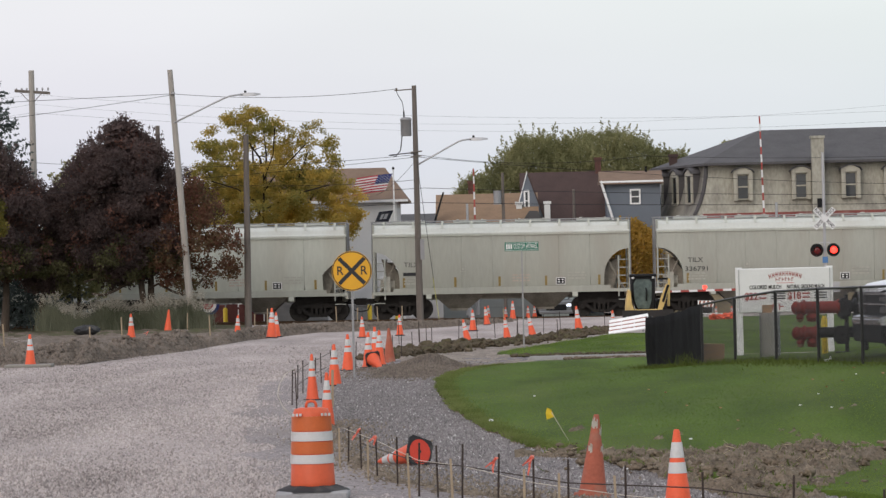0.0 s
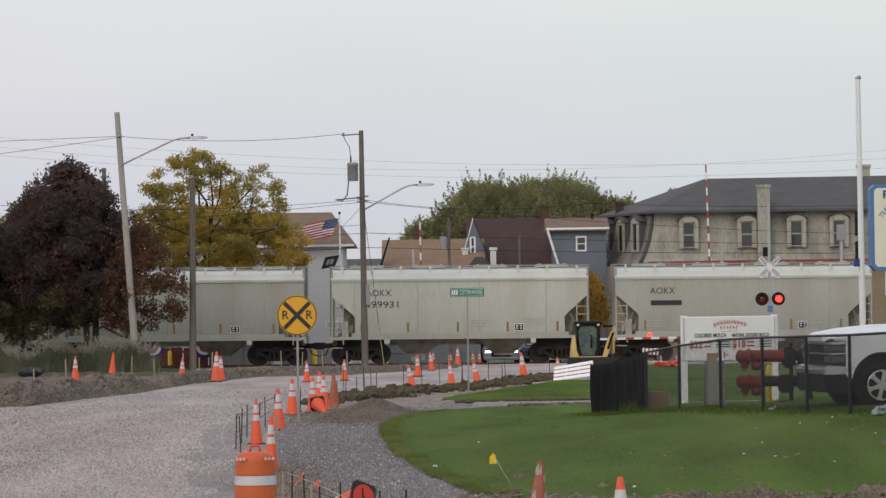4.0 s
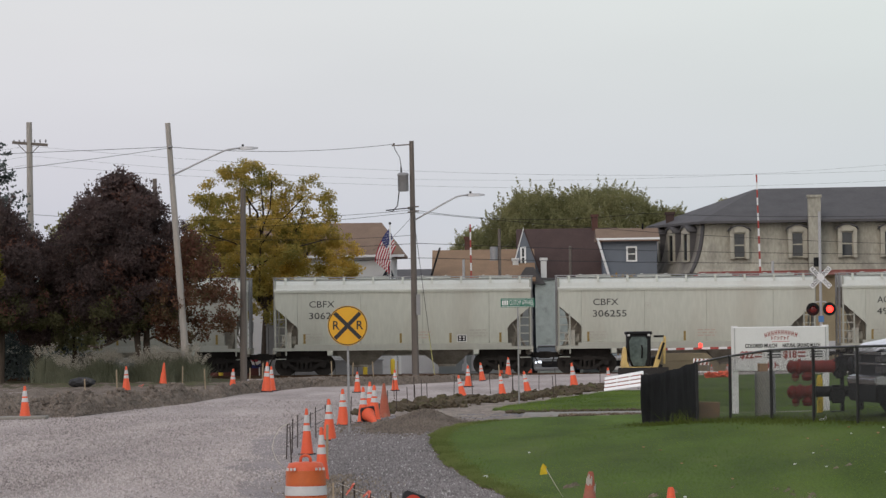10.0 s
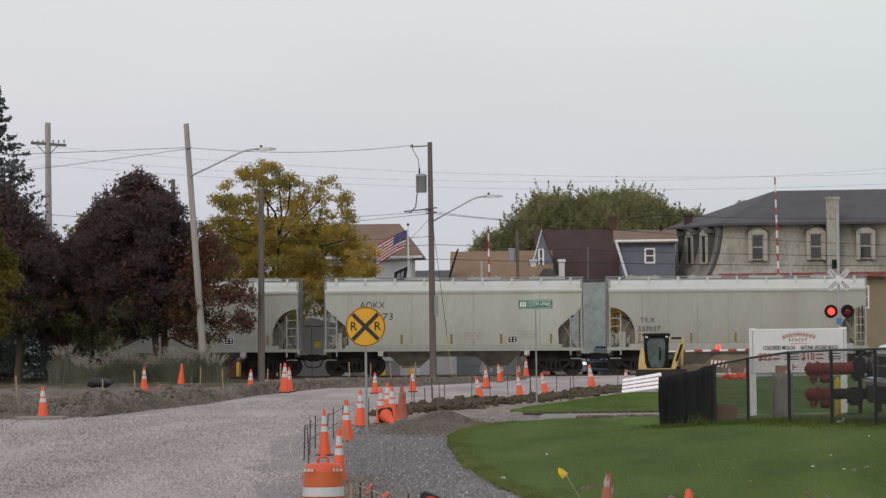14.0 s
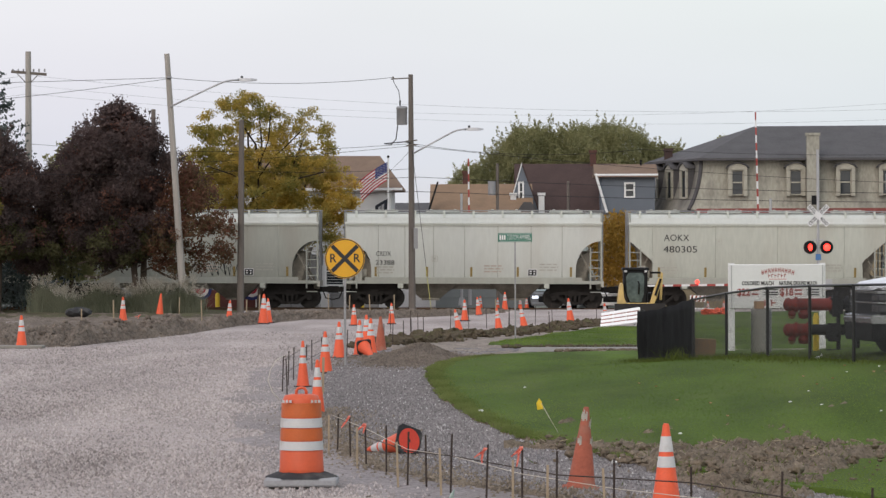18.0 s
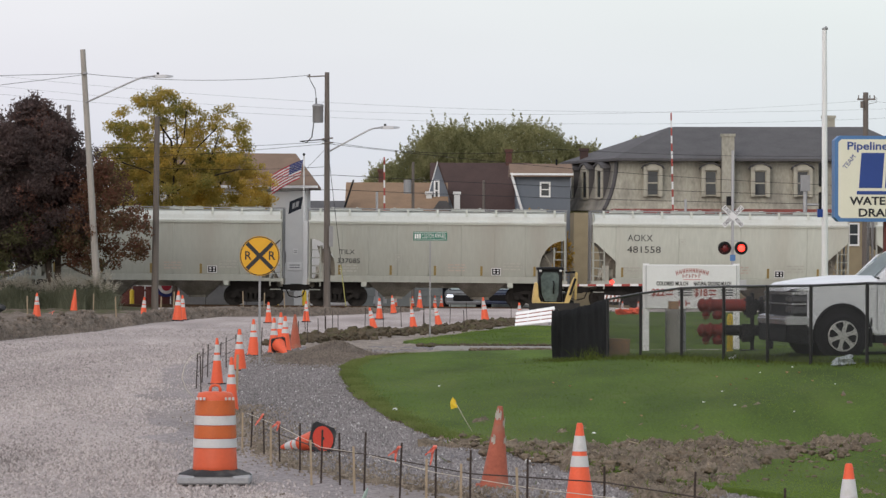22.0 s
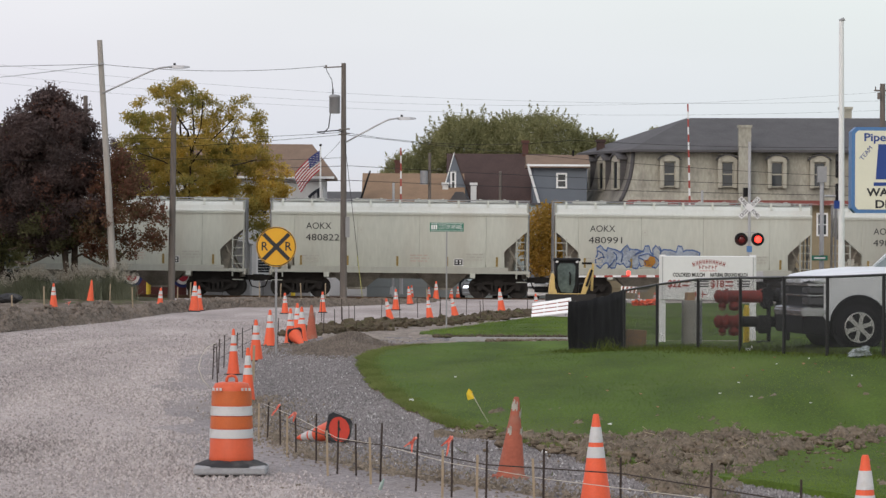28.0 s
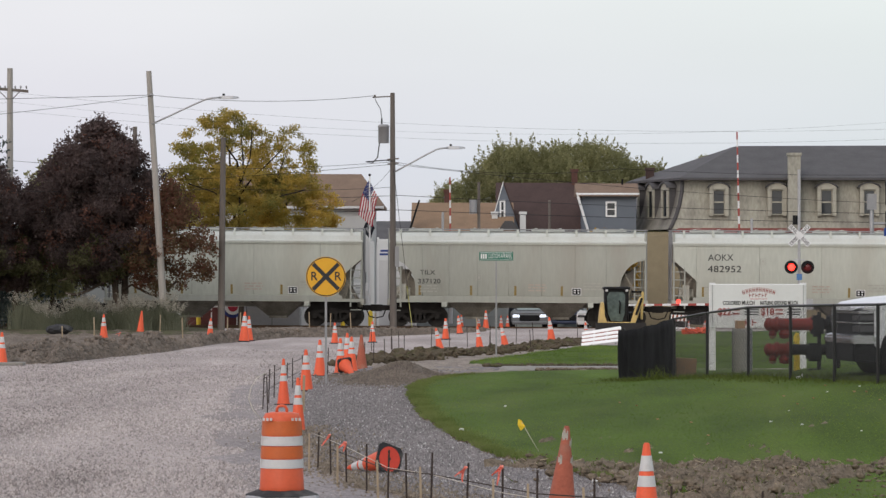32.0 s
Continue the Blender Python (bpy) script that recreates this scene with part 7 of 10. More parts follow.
bm = bmesh.new()
box(bm, 0.6, 3.1, -0.95, 0.95, 0.28, 0.425)
part("rocker_trim", bm, M["black"], pk)
bm = bmesh.new()
box(bm, 0.50, 0.54, -0.98, -0.72, 0.22, 0.72)
part("mud_flap", bm, M["black"], pk)
for y in (-0.992, 0.992):
    bm = bmesh.new()
    for (x0, z0), (x1, z1) in zip(arch, arch[1:]):
        tube(bm, (x0, y, z0), (x1, y, z1), 0.03, seg=6)
    part("arch_trim", bm, M["black"], pk)
for x in (0, 3.65):
    bm = bmesh.new()
    tube(bm, (x, -0.97, 0.44), (x, 0.97, 0.44), 0.485, seg=24)
    part("wheel_well", bm, M["black"], pk)
for x0, x1 in ((1.06, 1.20), (1.23, 1.30), (1.33, 1.48)):
    bar(pk, M["blue"], x0, x1, 1.03, 1.20, -0.984, "door_logo_shape")
bar(pk, M["framblue"], 1.05, 1.5, 0.98, 1.01, -0.984, "door_logo_shape")
for x in (0, 3.65):
    for y in (-0.88, 0.88):
        s = -1 if y < 0 else 1
        w = new("wheel")
        w.parent = pk
        w.location = (x, y, 0.405)
        bm = bmesh.new()
        for a, b, r0, r1 in ((-0.14, -0.11, 0.33, 0.395), (-0.11, 0.11, 0.405, 0.405), (0.11, 0.14, 0.395, 0.33)):
            tube(bm, (0, a, 0), (0, b, 0), r0, r1, 28)
        part("tyre", bm, M["tyre"], w)
        bm = bmesh.new()
        tube(bm, (0, 0.10 * s, 0), (0, 0.138 * s, 0), 0.255, 0.255, 28)
        part("rim_well", bm, M["rimdark"], w)
        bm = bmesh.new()
        for k in range(6):
            a = k * math.tau / 6 + 0.3
            u, t = Vector((math.cos(a), 0, math.sin(a))), Vector((-math.sin(a), 0, math.cos(a)))
            ring = [u * 0.03 - t * 0.035, u * 0.20 - t * 0.035, u * 0.25 - t * 0.075, u * 0.25 + t * 0.075, u * 0.20 + t * 0.035, u * 0.03 + t * 0.035]
            lo = [bm.verts.new(p + Vector((0, 0.138 * s, 0))) for p in ring]
            hi = [bm.verts.new(p * 0.985 + Vector((0, 0.153 * s, 0))) for p in ring]
            bm.faces.new(hi)
            bm.faces.new(lo[::-1])
            for g in range(6):
                bm.faces.new((lo[g], lo[(g + 1) % 6], hi[(g + 1) % 6], hi[g]))
        tube(bm, (0, 0.13 * s, 0), (0, 0.165 * s, 0), 0.06, 0.045, 12)
        for k in range(28):
            a, b = k * math.tau / 28, (k + 1) * math.tau / 28
            tube(bm, (0.255 * math.cos(a), 0.144 * s, 0.255 * math.sin(a)), (0.255 * math.cos(b), 0.144 * s, 0.255 * math.sin(b)), 0.013, seg=5)
        part("rim", bm, M["alloy"], w)

# ---- skid-steer loader ----
ld = thing("skid_steer_loader", "yellow skid-steer loader with a dark glazed cab", "loader", m=pose(6.1, 140, -0.05, 0, 0, 0))


def lbox(name, x0, x1, y0, y1, z0, z1, material, soft=0.03, label=""):
    bm = bmesh.new()
    box(bm, x0, x1, y0, y1, z0, z1)
    soften(bm, soft)
    return part(name, bm, material, ld, label)


lbox("chassis", -0.62, 0.45, -0.9, 1.2, 0.28, 0.62, M["loader"], 0.05)
lbox("engine_cover", 0.42, 0.62, -0.7, 1.2, 0.40, 1.0, M["black"], 0.05)
bm = bmesh.new()
prism(bm, [(-0.56, 1.90), (-0.56, 1.15), (-0.36, 0.60), (0.34, 0.60), (0.36, 1.90)], -0.5, 0.85)
soften(bm, 0.05)
cab = part("cab", bm, M["black"], ld)
bm = bmesh.new()
prism(bm, [(-0.45, 0.95), (-0.33, 0.66), (0.10, 0.64), (0.20, 0.95), (0.22, 1.66), (0.14, 1.78), (-0.38, 1.78), (-0.48, 1.62)], -0.53, -0.49)
part("cab_window", bm, M["cabglass"], ld, "greenish grey cab glass")
lbox("cab_roof", -0.62, 0.42, -0.58, 0.9, 1.86, 1.98, M["black"], 0.04)
lbox("rear_frame", 0.50, 0.90, 0.2, 0.3, 1.74, 1.82, M["black"], 0.01)
for x in (-0.50, 0.28):
    lbox("work_lamp", x - 0.05, x + 0.05, -0.62, -0.55, 1.80, 1.88, M["reflect"], 0.01)
for s, x in ((-1, -0.60), (1, 0.66)):
    bm = bmesh.new()
    if s < 0:
        prism(bm, [(-0.80, 0.30), (-0.40, 0.28), (-0.46, 0.55), (-0.58, 0.85), (-0.60, 1.28), (-0.64, 1.40), (-0.70, 1.38), (-0.76, 1.05), (-0.80, 0.70)], -0.9, 0.4)
    else:
        prism(bm, [(0.36, 0.42), (0.52, 0.40), (0.70, 0.85), (0.90, 1.55), (0.78, 1.60), (0.62, 1.25), (0.50, 0.90)], -0.9, -0.5)
    soften(bm, 0.02)
    part("lift_arm", bm, M["loader"], ld)
    for y in (-0.55, 0.65):
        bm = bmesh.new()
        tube(bm, (x - 0.13, y, 0.36), (x + 0.13, y, 0.36), 0.33, seg=22)
        part("tyre", bm, M["tyre"], ld)
bm = bmesh.new()
path_tube(bm, [(0.0, -0.6, 0.95), (0.02, -0.62, 1.35), (-0.02, -0.6, 1.45)], 0.03, 6)
part("hose", bm, M["black"], ld)
bm = bmesh.new()
prism(bm, [(0.84, 0.72), (0.93, 0.70), (0.98, 1.76), (0.89, 1.80)], 0.1, 0.4)
soften(bm, 0.02)
part("rear_tower", bm, M["loader"], ld)
bm = bmesh.new()
tube(bm, (0.62, -0.95, 0.9), (0.84, -0.95, 1.55), 0.045, seg=8)
part("hydraulic_ram", bm, M["black"], ld)
bm = bmesh.new()
prism_x(bm, [(-1.5, 0.05), (-0.95, 0.0), (-0.9, 0.55), (-1.0, 0.6)], -0.95, 1.0)
part("bucket", bm, M["truck"], ld)

# ---- houses beyond the railway ----
def window(parent, x, z, w, h, y, trim="white", name="window"):
    wn_ = new(name)
    wn_.parent = parent
    wn_.location = (x, y, z)
    bm = bmesh.new()
    box(bm, -w / 2, w / 2, -0.01, 0.02, -h / 2, h / 2)
    part("pane", bm, M["glass"], wn_)
    bm = bmesh.new()
    t = 0.09
    box(bm, -w / 2 - t, -w / 2, -0.05, 0.03, -h / 2 - t, h / 2 + t)
    box(bm, w / 2, w / 2 + t, -0.05, 0.03, -h / 2 - t, h / 2 + t)
    box(bm, -w / 2, w / 2, -0.05, 0.03, h / 2, h / 2 + t)
    box(bm, -w / 2, w / 2, -0.05, 0.03, -h / 2 - t, -h / 2)
    box(bm, -w / 2, w / 2, -0.035, 0.0, -0.025, 0.025)
    part("frame", bm, M[trim], wn_)
    return wn_


def clapboards(parent, x0, x1, y, z0, z1, material, step=0.14):
    """Overlapping siding boards on a front wall."""
    bm = bmesh.new()
    z = z0
    while z < z1 - 0.01:
        t = min(z + step, z1)
        v = [bm.verts.new(p) for p in ((x0, y - 0.022, z), (x1, y - 0.022, z), (x1, y - 0.006, t), (x0, y - 0.006, t), (x0, y, z), (x1, y, z))]
        bm.faces.new(v[:4])
        bm.faces.new((v[4], v[5], v[1], v[0]))
        z = t
    return tagged(part("clapboard_siding", bm, material, parent), kind="stuff")


def gable_house(name, label, x0, x1, y0, y1, eave, ridge, wall, roof, along_x=True, over=0.3):
    h = thing(name, label, "house")
    bm = bmesh.new()
    if along_x:
        prism_x(bm, [(y0, -0.5), (y1, -0.5), (y1, eave), ((y0 + y1) / 2, ridge - 0.15), (y0, eave)], x0, x1)
    else:
        prism(bm, [(x0, -0.5), (x1, -0.5), (x1, eave), ((x0 + x1) / 2, ridge - 0.15), (x0, eave)], y0, y1)
    part("wall", bm, wall, h)
    slope = (ridge - eave) / (((y1 - y0) if along_x else (x1 - x0)) / 2)
    for s in (-1, 1):
        bm = bmesh.new()
        if along_x:
            m_, e = (y0 + y1) / 2, (y0 if s < 0 else y1) + s * over
            ez = eave - slope * over
            prism_x(bm, [(m_, ridge - 0.12), (m_, ridge), (e, ez + 0.06), (e, ez - 0.06)], x0 - over, x1 + over)
        else:
            m_, e = (x0 + x1) / 2, (x0 if s < 0 else x1) + s * over
            ez = eave - slope * over
            prism(bm, [(m_, ridge - 0.12), (m_, ridge), (e, ez + 0.06), (e, ez - 0.06)], y0 - over, y1 + over)
        part("roof", bm, roof, h)
    return h


def chimney(parent, x, y, z0, z1, w=0.5, material="brick"):
    bm = bmesh.new()
    box(bm, x - w / 2, x + w / 2, y - w / 2, y + w / 2, z0, z1)
    box(bm, x - w / 2 - 0.05, x + w / 2 + 0.05, y - w / 2 - 0.05, y + w / 2 + 0.05, z1, z1 + 0.14)
    part("chimney", bm, M[material], parent)


h1 = thing("white_house", "white sided house with a brown shingle hip roof", "house")
bm = bmesh.new()
box(bm, -12.5, -4.4, 178, 186, -0.5, 5.66)
part("wall", bm, M["siding_white"], h1)
bm = bmesh.new()
loft(bm, [[(-13.0, 177.6, 5.60), (-3.86, 177.6, 5.60), (-3.86, 186.4, 5.60), (-13.0, 186.4, 5.60)], [(-13.0, 177.6, 5.72), (-3.86, 177.6, 5.72), (-3.86, 186.4, 5.72), (-13.0, 186.4, 5.72)],
          [(-11.8, 181.9, 7.40), (-5.05, 181.9, 7.38), (-5.05, 182.1, 7.38), (-11.8, 182.1, 7.40)]])
part("roof", bm, M["shingle_brown"], h1)
bm = bmesh.new()
box(bm, -13.02, -3.84, 177.56, 177.6, 5.58, 5.70)
part("eave_board", bm, M["white"], h1)
clapboards(h1, -12.5, -4.4, 177.99, 0.2, 5.5, M["siding_white"])
for x, z in ((-11, 4.4), (-7.6, 4.4), (-7.2, 1.6), (-10, 1.6)):
    window(h1, x, z, 0.8, 1.3, 177.98)
for x, z, w, h in ((-4.94, 2.45, 0.12, 0.14), (-4.98, 1.73, 0.36, 0.2)):
    bm = bmesh.new()
    box(bm, x - w, x + w, 177.93, 177.966, z - h, z + h)
    soften(bm, 0.008)
    pq = part("wall_plaque", bm, M["white"], h1, "white plaque with grey writing")
    for k in range(2):
        bar(pq, M["galv"], x - w * 0.7, x + w * 0.7, z - h * 0.45 + h * 0.6 * k, z - h * 0.2 + h * 0.6 * k, 177.926)
for x in (-13.6, -11.1, -8.6):
    bm = bmesh.new()
    for r, m in ((0.55, 0), ):
        n = 14
        pts = [(0, 0)] + [(r * math.cos(math.pi + math.pi * k / n), r * math.sin(math.pi + math.pi * k / n)) for k in range(n + 1)]
        prism(bm, pts, -0.02, 0.0)
    bt = thing("bunting_fan", "red white and blue bunting fan hung on a rail", "bunting", m=pose(x, 175.0, 0.78), group="bunting fans")
    part("blue_band", bm, M["flagblue"], bt)
    for r, mm, d in ((0.40, "flagwhite", 1), (0.25, "flagred", 2)):
        bm = bmesh.new()
        pts = [(0, 0)] + [(r * math.cos(math.pi + math.pi * k / 12), r * math.sin(math.pi + math.pi * k / 12)) for k in range(13)]
        prism(bm, pts, -0.02 - 0.006 * d, -0.01)
        part("white_band" if d == 1 else "red_band", bm, M[mm], bt)
yard = thing("yard_fence", "low dark red board fence hung with bunting", "fence")
for k in range(10):
    bm = bmesh.new()
    box(bm, -14.6 + k * 0.62, -14.03 + k * 0.62, 175.04, 175.08, -0.4, 0.74 + 0.02 * (k % 2))
    part("board", bm, M["yardred"], yard)
for k in range(4):
    bm = bmesh.new()
    box(bm, -14.62 + k * 2.05, -14.52 + k * 2.05, 175.08, 175.18, -0.45, 0.8)
    part("post", bm, M["white"], yard)
bm = bmesh.new()
box(bm, -14.6, -8.4, 175.08, 175.12, 0.5, 0.6)
part("rail", bm, M["yardred"], yard)

h2 = gable_house("tan_roof_house", "low house with a tan shingle roof", -2.3, 2.4, 184, 192, 4.5, 6.05, M["siding_grey"], M["shingle_tan"])
clapboards(h2, -2.3, 2.4, 183.99, 0.2, 4.4, M["siding_grey"])
for x in (-1.3, 1.2):
    window(h2, x, 1.9, 0.9, 1.3, 183.98)
bm = bmesh.new()
prism(bm, [(-2.70, 4.55), (-2.60, 4.55), (-2.12, 6.1), (-2.2, 6.1)], 183.6, 184.4)
part("bargeboard", bm, M["black"], h2, "dark gable board")
chimney(h2, -0.76, 189, 5.2, 6.62, 0.30)
v_ = thing("roof_vent_can", "grey transformer can on a short pole behind the tan roof", "utility pole", m=pose(0.75, 183, 0))
bm = bmesh.new()
tube(bm, (0.12, 0, 0), (0.12, 0, 7.0), 0.09, 0.07, 10)
part("pole", bm, M["poled"], v_)
bm = bmesh.new()
tube(bm, (-0.16, -0.1, 5.4), (-0.16, -0.1, 6.1), 0.2, seg=12)
part("transformer", bm, M["galv"], v_)

h3 = gable_house("maroon_roof_house", "blue-grey house with a steep dark maroon roof", 2.1, 6.9, 187, 194, 4.1, 7.15, M["siding_blue"], M["shingle_red"])
bm = bmesh.new()
prism(bm, [(1.55, -0.4), (3.0, -0.4), (3.0, 4.6), (2.15, 6.95), (1.55, 4.9)], 186.0, 187.2)
part("front_gable", bm, M["siding_blue"], h3)
window(h3, 2.10, 5.6, 0.12, 0.9, 185.98)
for x0, z0, x1, z1 in ((1.5, 4.8, 2.15, 7.1), (2.15, 7.1, 3.05, 4.5)):
    bm = bmesh.new()
    tube(bm, (x0, 185.95, z0), (x1, 185.95, z1), 0.03, seg=6)
    part("bargeboard", bm, M["white"] if x0 < 2 else M["shingle_red"], h3)
for x in (1.7, 3.15):
    bm = bmesh.new()
    box(bm, x - 0.15, x + 0.15, 185.7, 186.1, 4.2, 5.45)
    box(bm, x - 0.2, x + 0.2, 185.65, 186.15, 5.4, 5.55)
    part("porch_pier", bm, M["siding_white"], h3)
bm = bmesh.new()
prism(bm, [(1.6, 4.2), (3.2, 4.2), (2.6, 5.05), (2.2, 5.05)], 184.0, 186.0)
part("porch_gable", bm, M["shingle_dark"], h3)
chimney(h3, 5.95, 190.5, 6.9, 7.72, 0.32)
clapboards(h3, 2.1, 6.9, 186.99, 0.2, 4.1, M["siding_blue"])
for x, z in ((3.6, 1.8), (5.6, 1.8)):
    window(h3, x, z, 0.8, 1.4, 186.97)

bm = bmesh.new()
tube(bm, (4.52, 185.7, -0.5), (4.52, 185.7, 6.1), 0.085, 0.07, 8)
tube(bm, (4.52, 185.7, 6.1), (4.52, 185.7, 6.14), 0.08, 0.03, 8)
solo("weathered_post", bm, M["poled"], "slim weathered wooden post before the maroon roof", "post")

h4 = thing("blue_dormer_house", "slate-blue sided house with white trim and a brown roof", "house")
bm = bmesh.new()
box(bm, 6.2, 8.95, 185.2, 188, -0.4, 6.35)
part("wall", bm, M["siding_blue"], h4)
clapboards(h4, 6.2, 8.95, 185.19, 3.4, 6.35, M["siding_blue"])
bm = bmesh.new()
prism_x(bm, [(184.8, 6.40), (186.7, 7.02), (188.3, 6.40), (188.3, 6.32), (184.8, 6.32)], 5.85, 9.1)
part("roof", bm, M["shingle_brown"], h4)
for x0, z0, x1, z1 in ((5.9, 6.42, 9.1, 6.42), (5.9, 6.5, 6.55, 4.3)):
    bm = bmesh.new()
    tube(bm, (x0, 184.85, z0), (x1, 184.85, z1), 0.075, seg=6)
    part("trim", bm, M["white"], h4)
window(h4, 7.66, 5.66, 0.38, 0.62, 185.16)
bm = bmesh.new()
tube(bm, (8.3, 186.5, 6.8), (8.3, 186.5, 7.25), 0.05, seg=8)
part("vent_pipe", bm, M["black"], h4)
gr = thing("garage", "low pale grey-green boarded garage between the houses", "garage")
bm = bmesh.new()
box(bm, 2.70, 7.25, 184.25, 184.95, -0.42, 4.4)
part("wall", bm, M["siding_pale"], gr)
for i in range(30):
    bm = bmesh.new()
    box(bm, 2.67 + 0.153 * i, 2.67 + 0.153 * i + 0.135, 184.21, 184.245, -0.3 + 0.04 * (i * 7 % 3), 4.36)
    part("board", bm, M["siding_pale"], gr)
bm = bmesh.new()
box(bm, 2.62, 7.35, 184.1, 185.0, 4.4, 4.5)
part("roof_edge", bm, M["shingle_dark"], gr)

hm = thing("mansard_house", "large weathered house with cream mansard storey and dark roof", "house")
X0, X1, Y0, Y1 = 9.35, 27.0, 182, 193
XC, XB, YB = 11.16, 9.15, 190.4
low = [(9.0, Y0 + 0.1), (X1 - 0.1, Y0 + 0.1), (X1 - 0.1, Y1), (XB - 0.2, Y1), (XB - 0.3, YB)]
bm = bmesh.new()
loft(bm, [[(x, y, -0.4) for x, y in low], [(x, y, 4.45) for x, y in low]])
part("wall", bm, M["siding_tan"], hm)
clapboards(hm, 9.0, X1 - 0.1, Y0 + 0.09, 0.2, 4.3, M["siding_tan"])
FLARE = [(4.60, 0.0, 0.66), (4.85, 0.12, 0.52), (5.3, 0.22, 0.33), (5.8, 0.28, 0.17), (6.5, 0.33, 0.04), (7.1, 0.34, 0.0)]
bm = bmesh.new()
loft(bm, [[(XC - f + 0.02, Y0 + e, z), (X1 - e, Y0 + e, z), (X1 - e, Y1, z), (XC - f + 0.02, Y1, z)] for z, e, f in FLARE])
part("mansard_wall", bm, M["mansard"], hm)
bm = bmesh.new()
loft(bm, [[(XC - f, Y0 + e - 0.004, z), (XC - f + 0.06, Y0 + e - 0.004, z), (XC + 0.4, YB, z), (XB - f, YB, z)] for z, e, f in FLARE])
part("mansard_side", bm, M["mansard_side"], hm, "dark-stained side of the mansard")
bm = bmesh.new()
path_tube(bm, [(XC - f, Y0 + e, z) for z, e, f in FLARE], 0.10, 6)
part("hip_cap", bm, M["shingle_dark"], hm)
eave = [(XC - 0.15, Y0 - 0.25), (X1 + 0.3, Y0 - 0.25), (X1 + 0.3, Y1), (XB - 0.4, Y1), (XB - 0.4, YB)]
bm = bmesh.new()
loft(bm, [[(x, y, 7.08) for x, y in eave], [(x, y, 7.2) for x, y in eave], [(14.2, 186.5, 8.95), (24.2, 186.5, 8.98), (24.2, 188.5, 8.98), (14.2, 188.5, 8.95), (14.0, 187.5, 8.9)]])
part("roof", bm, M["shingle_dark"], hm)
bm = bmesh.new()
loft(bm, [[(X0 + 1.2, Y0 - 0.5, 4.42), (X1 + 0.3, Y0 - 0.5, 4.42), (X1 + 0.3, Y0 + 0.3, 4.42), (X0 + 1.2, Y0 + 0.3, 4.42)], [(X0 + 1.6, Y0 - 0.05, 4.66), (X1 + 0.1, Y0 - 0.05, 4.66), (X1 + 0.1, Y0 + 0.3, 4.66), (X0 + 1.6, Y0 + 0.3, 4.66)]])
part("skirt_roof", bm, mat("red_metal_skirt", (0.22, 0.06, 0.05), 0.6, var=0.3, scale=2, bump=0.1, dirt=(0.45, 0.38, 0.33), dirt_amount=0.3), hm, "faded red metal skirt roof")
for x in (12.97, 15.9, 18.4, 20.55, 22.9, 25.3):
    d = new("dormer")
    d.parent = hm
    d.matrix_basis = pose(x, Y0, 6.02) @ Matrix.Diagonal((0.86, 1, 0.95, 1))
    bm = bmesh.new()
    box(bm, -0.56, -0.34, -0.14, 0.45, -0.78, 0.72)
    box(bm, 0.34, 0.56, -0.14, 0.45, -0.78, 0.72)
    box(bm, -0.36, 0.36, -0.14, 0.45, 0.62, 0.72)
    part("casing", bm, M["mansard_trim"], d)
    bm = bmesh.new()
    prism(bm, [(-0.6, 0.68), (-0.5, 0.80), (-0.15, 0.95), (0.15, 0.95), (0.5, 0.80), (0.6, 0.68)], -0.13, 0.3)
    part("hood_panel", bm, M["mansard_trim"], d)
    bm = bmesh.new()
    prism(bm, [(-0.70, 0.70), (-0.58, 0.86), (-0.17, 1.02), (0.17, 1.02), (0.58, 0.86), (0.70, 0.70), (0.64, 0.70), (0.54, 0.82), (0.15, 0.97), (-0.15, 0.97), (-0.54, 0.82), (-0.64, 0.70)], -0.22, 0.4)
    part("hood", bm, M["shingle_dark"], d)
    bm = bmesh.new()
    box(bm, -0.36, 0.36, 0.05, 0.1, -0.74, 0.62)
    part("pane", bm, M["glass"], d)
    bm = bmesh.new()
    for a, b, c, e in ((-0.36, -0.29, -0.74, 0.62), (0.29, 0.36, -0.74, 0.62), (-0.29, 0.29, -0.09, -0.02), (-0.29, 0.29, 0.55, 0.62), (-0.29, 0.29, -0.74, -0.68)):
        box(bm, a, b, 0.0, 0.06, c, e)
    part("sash", bm, M["mansard_trim"], d)
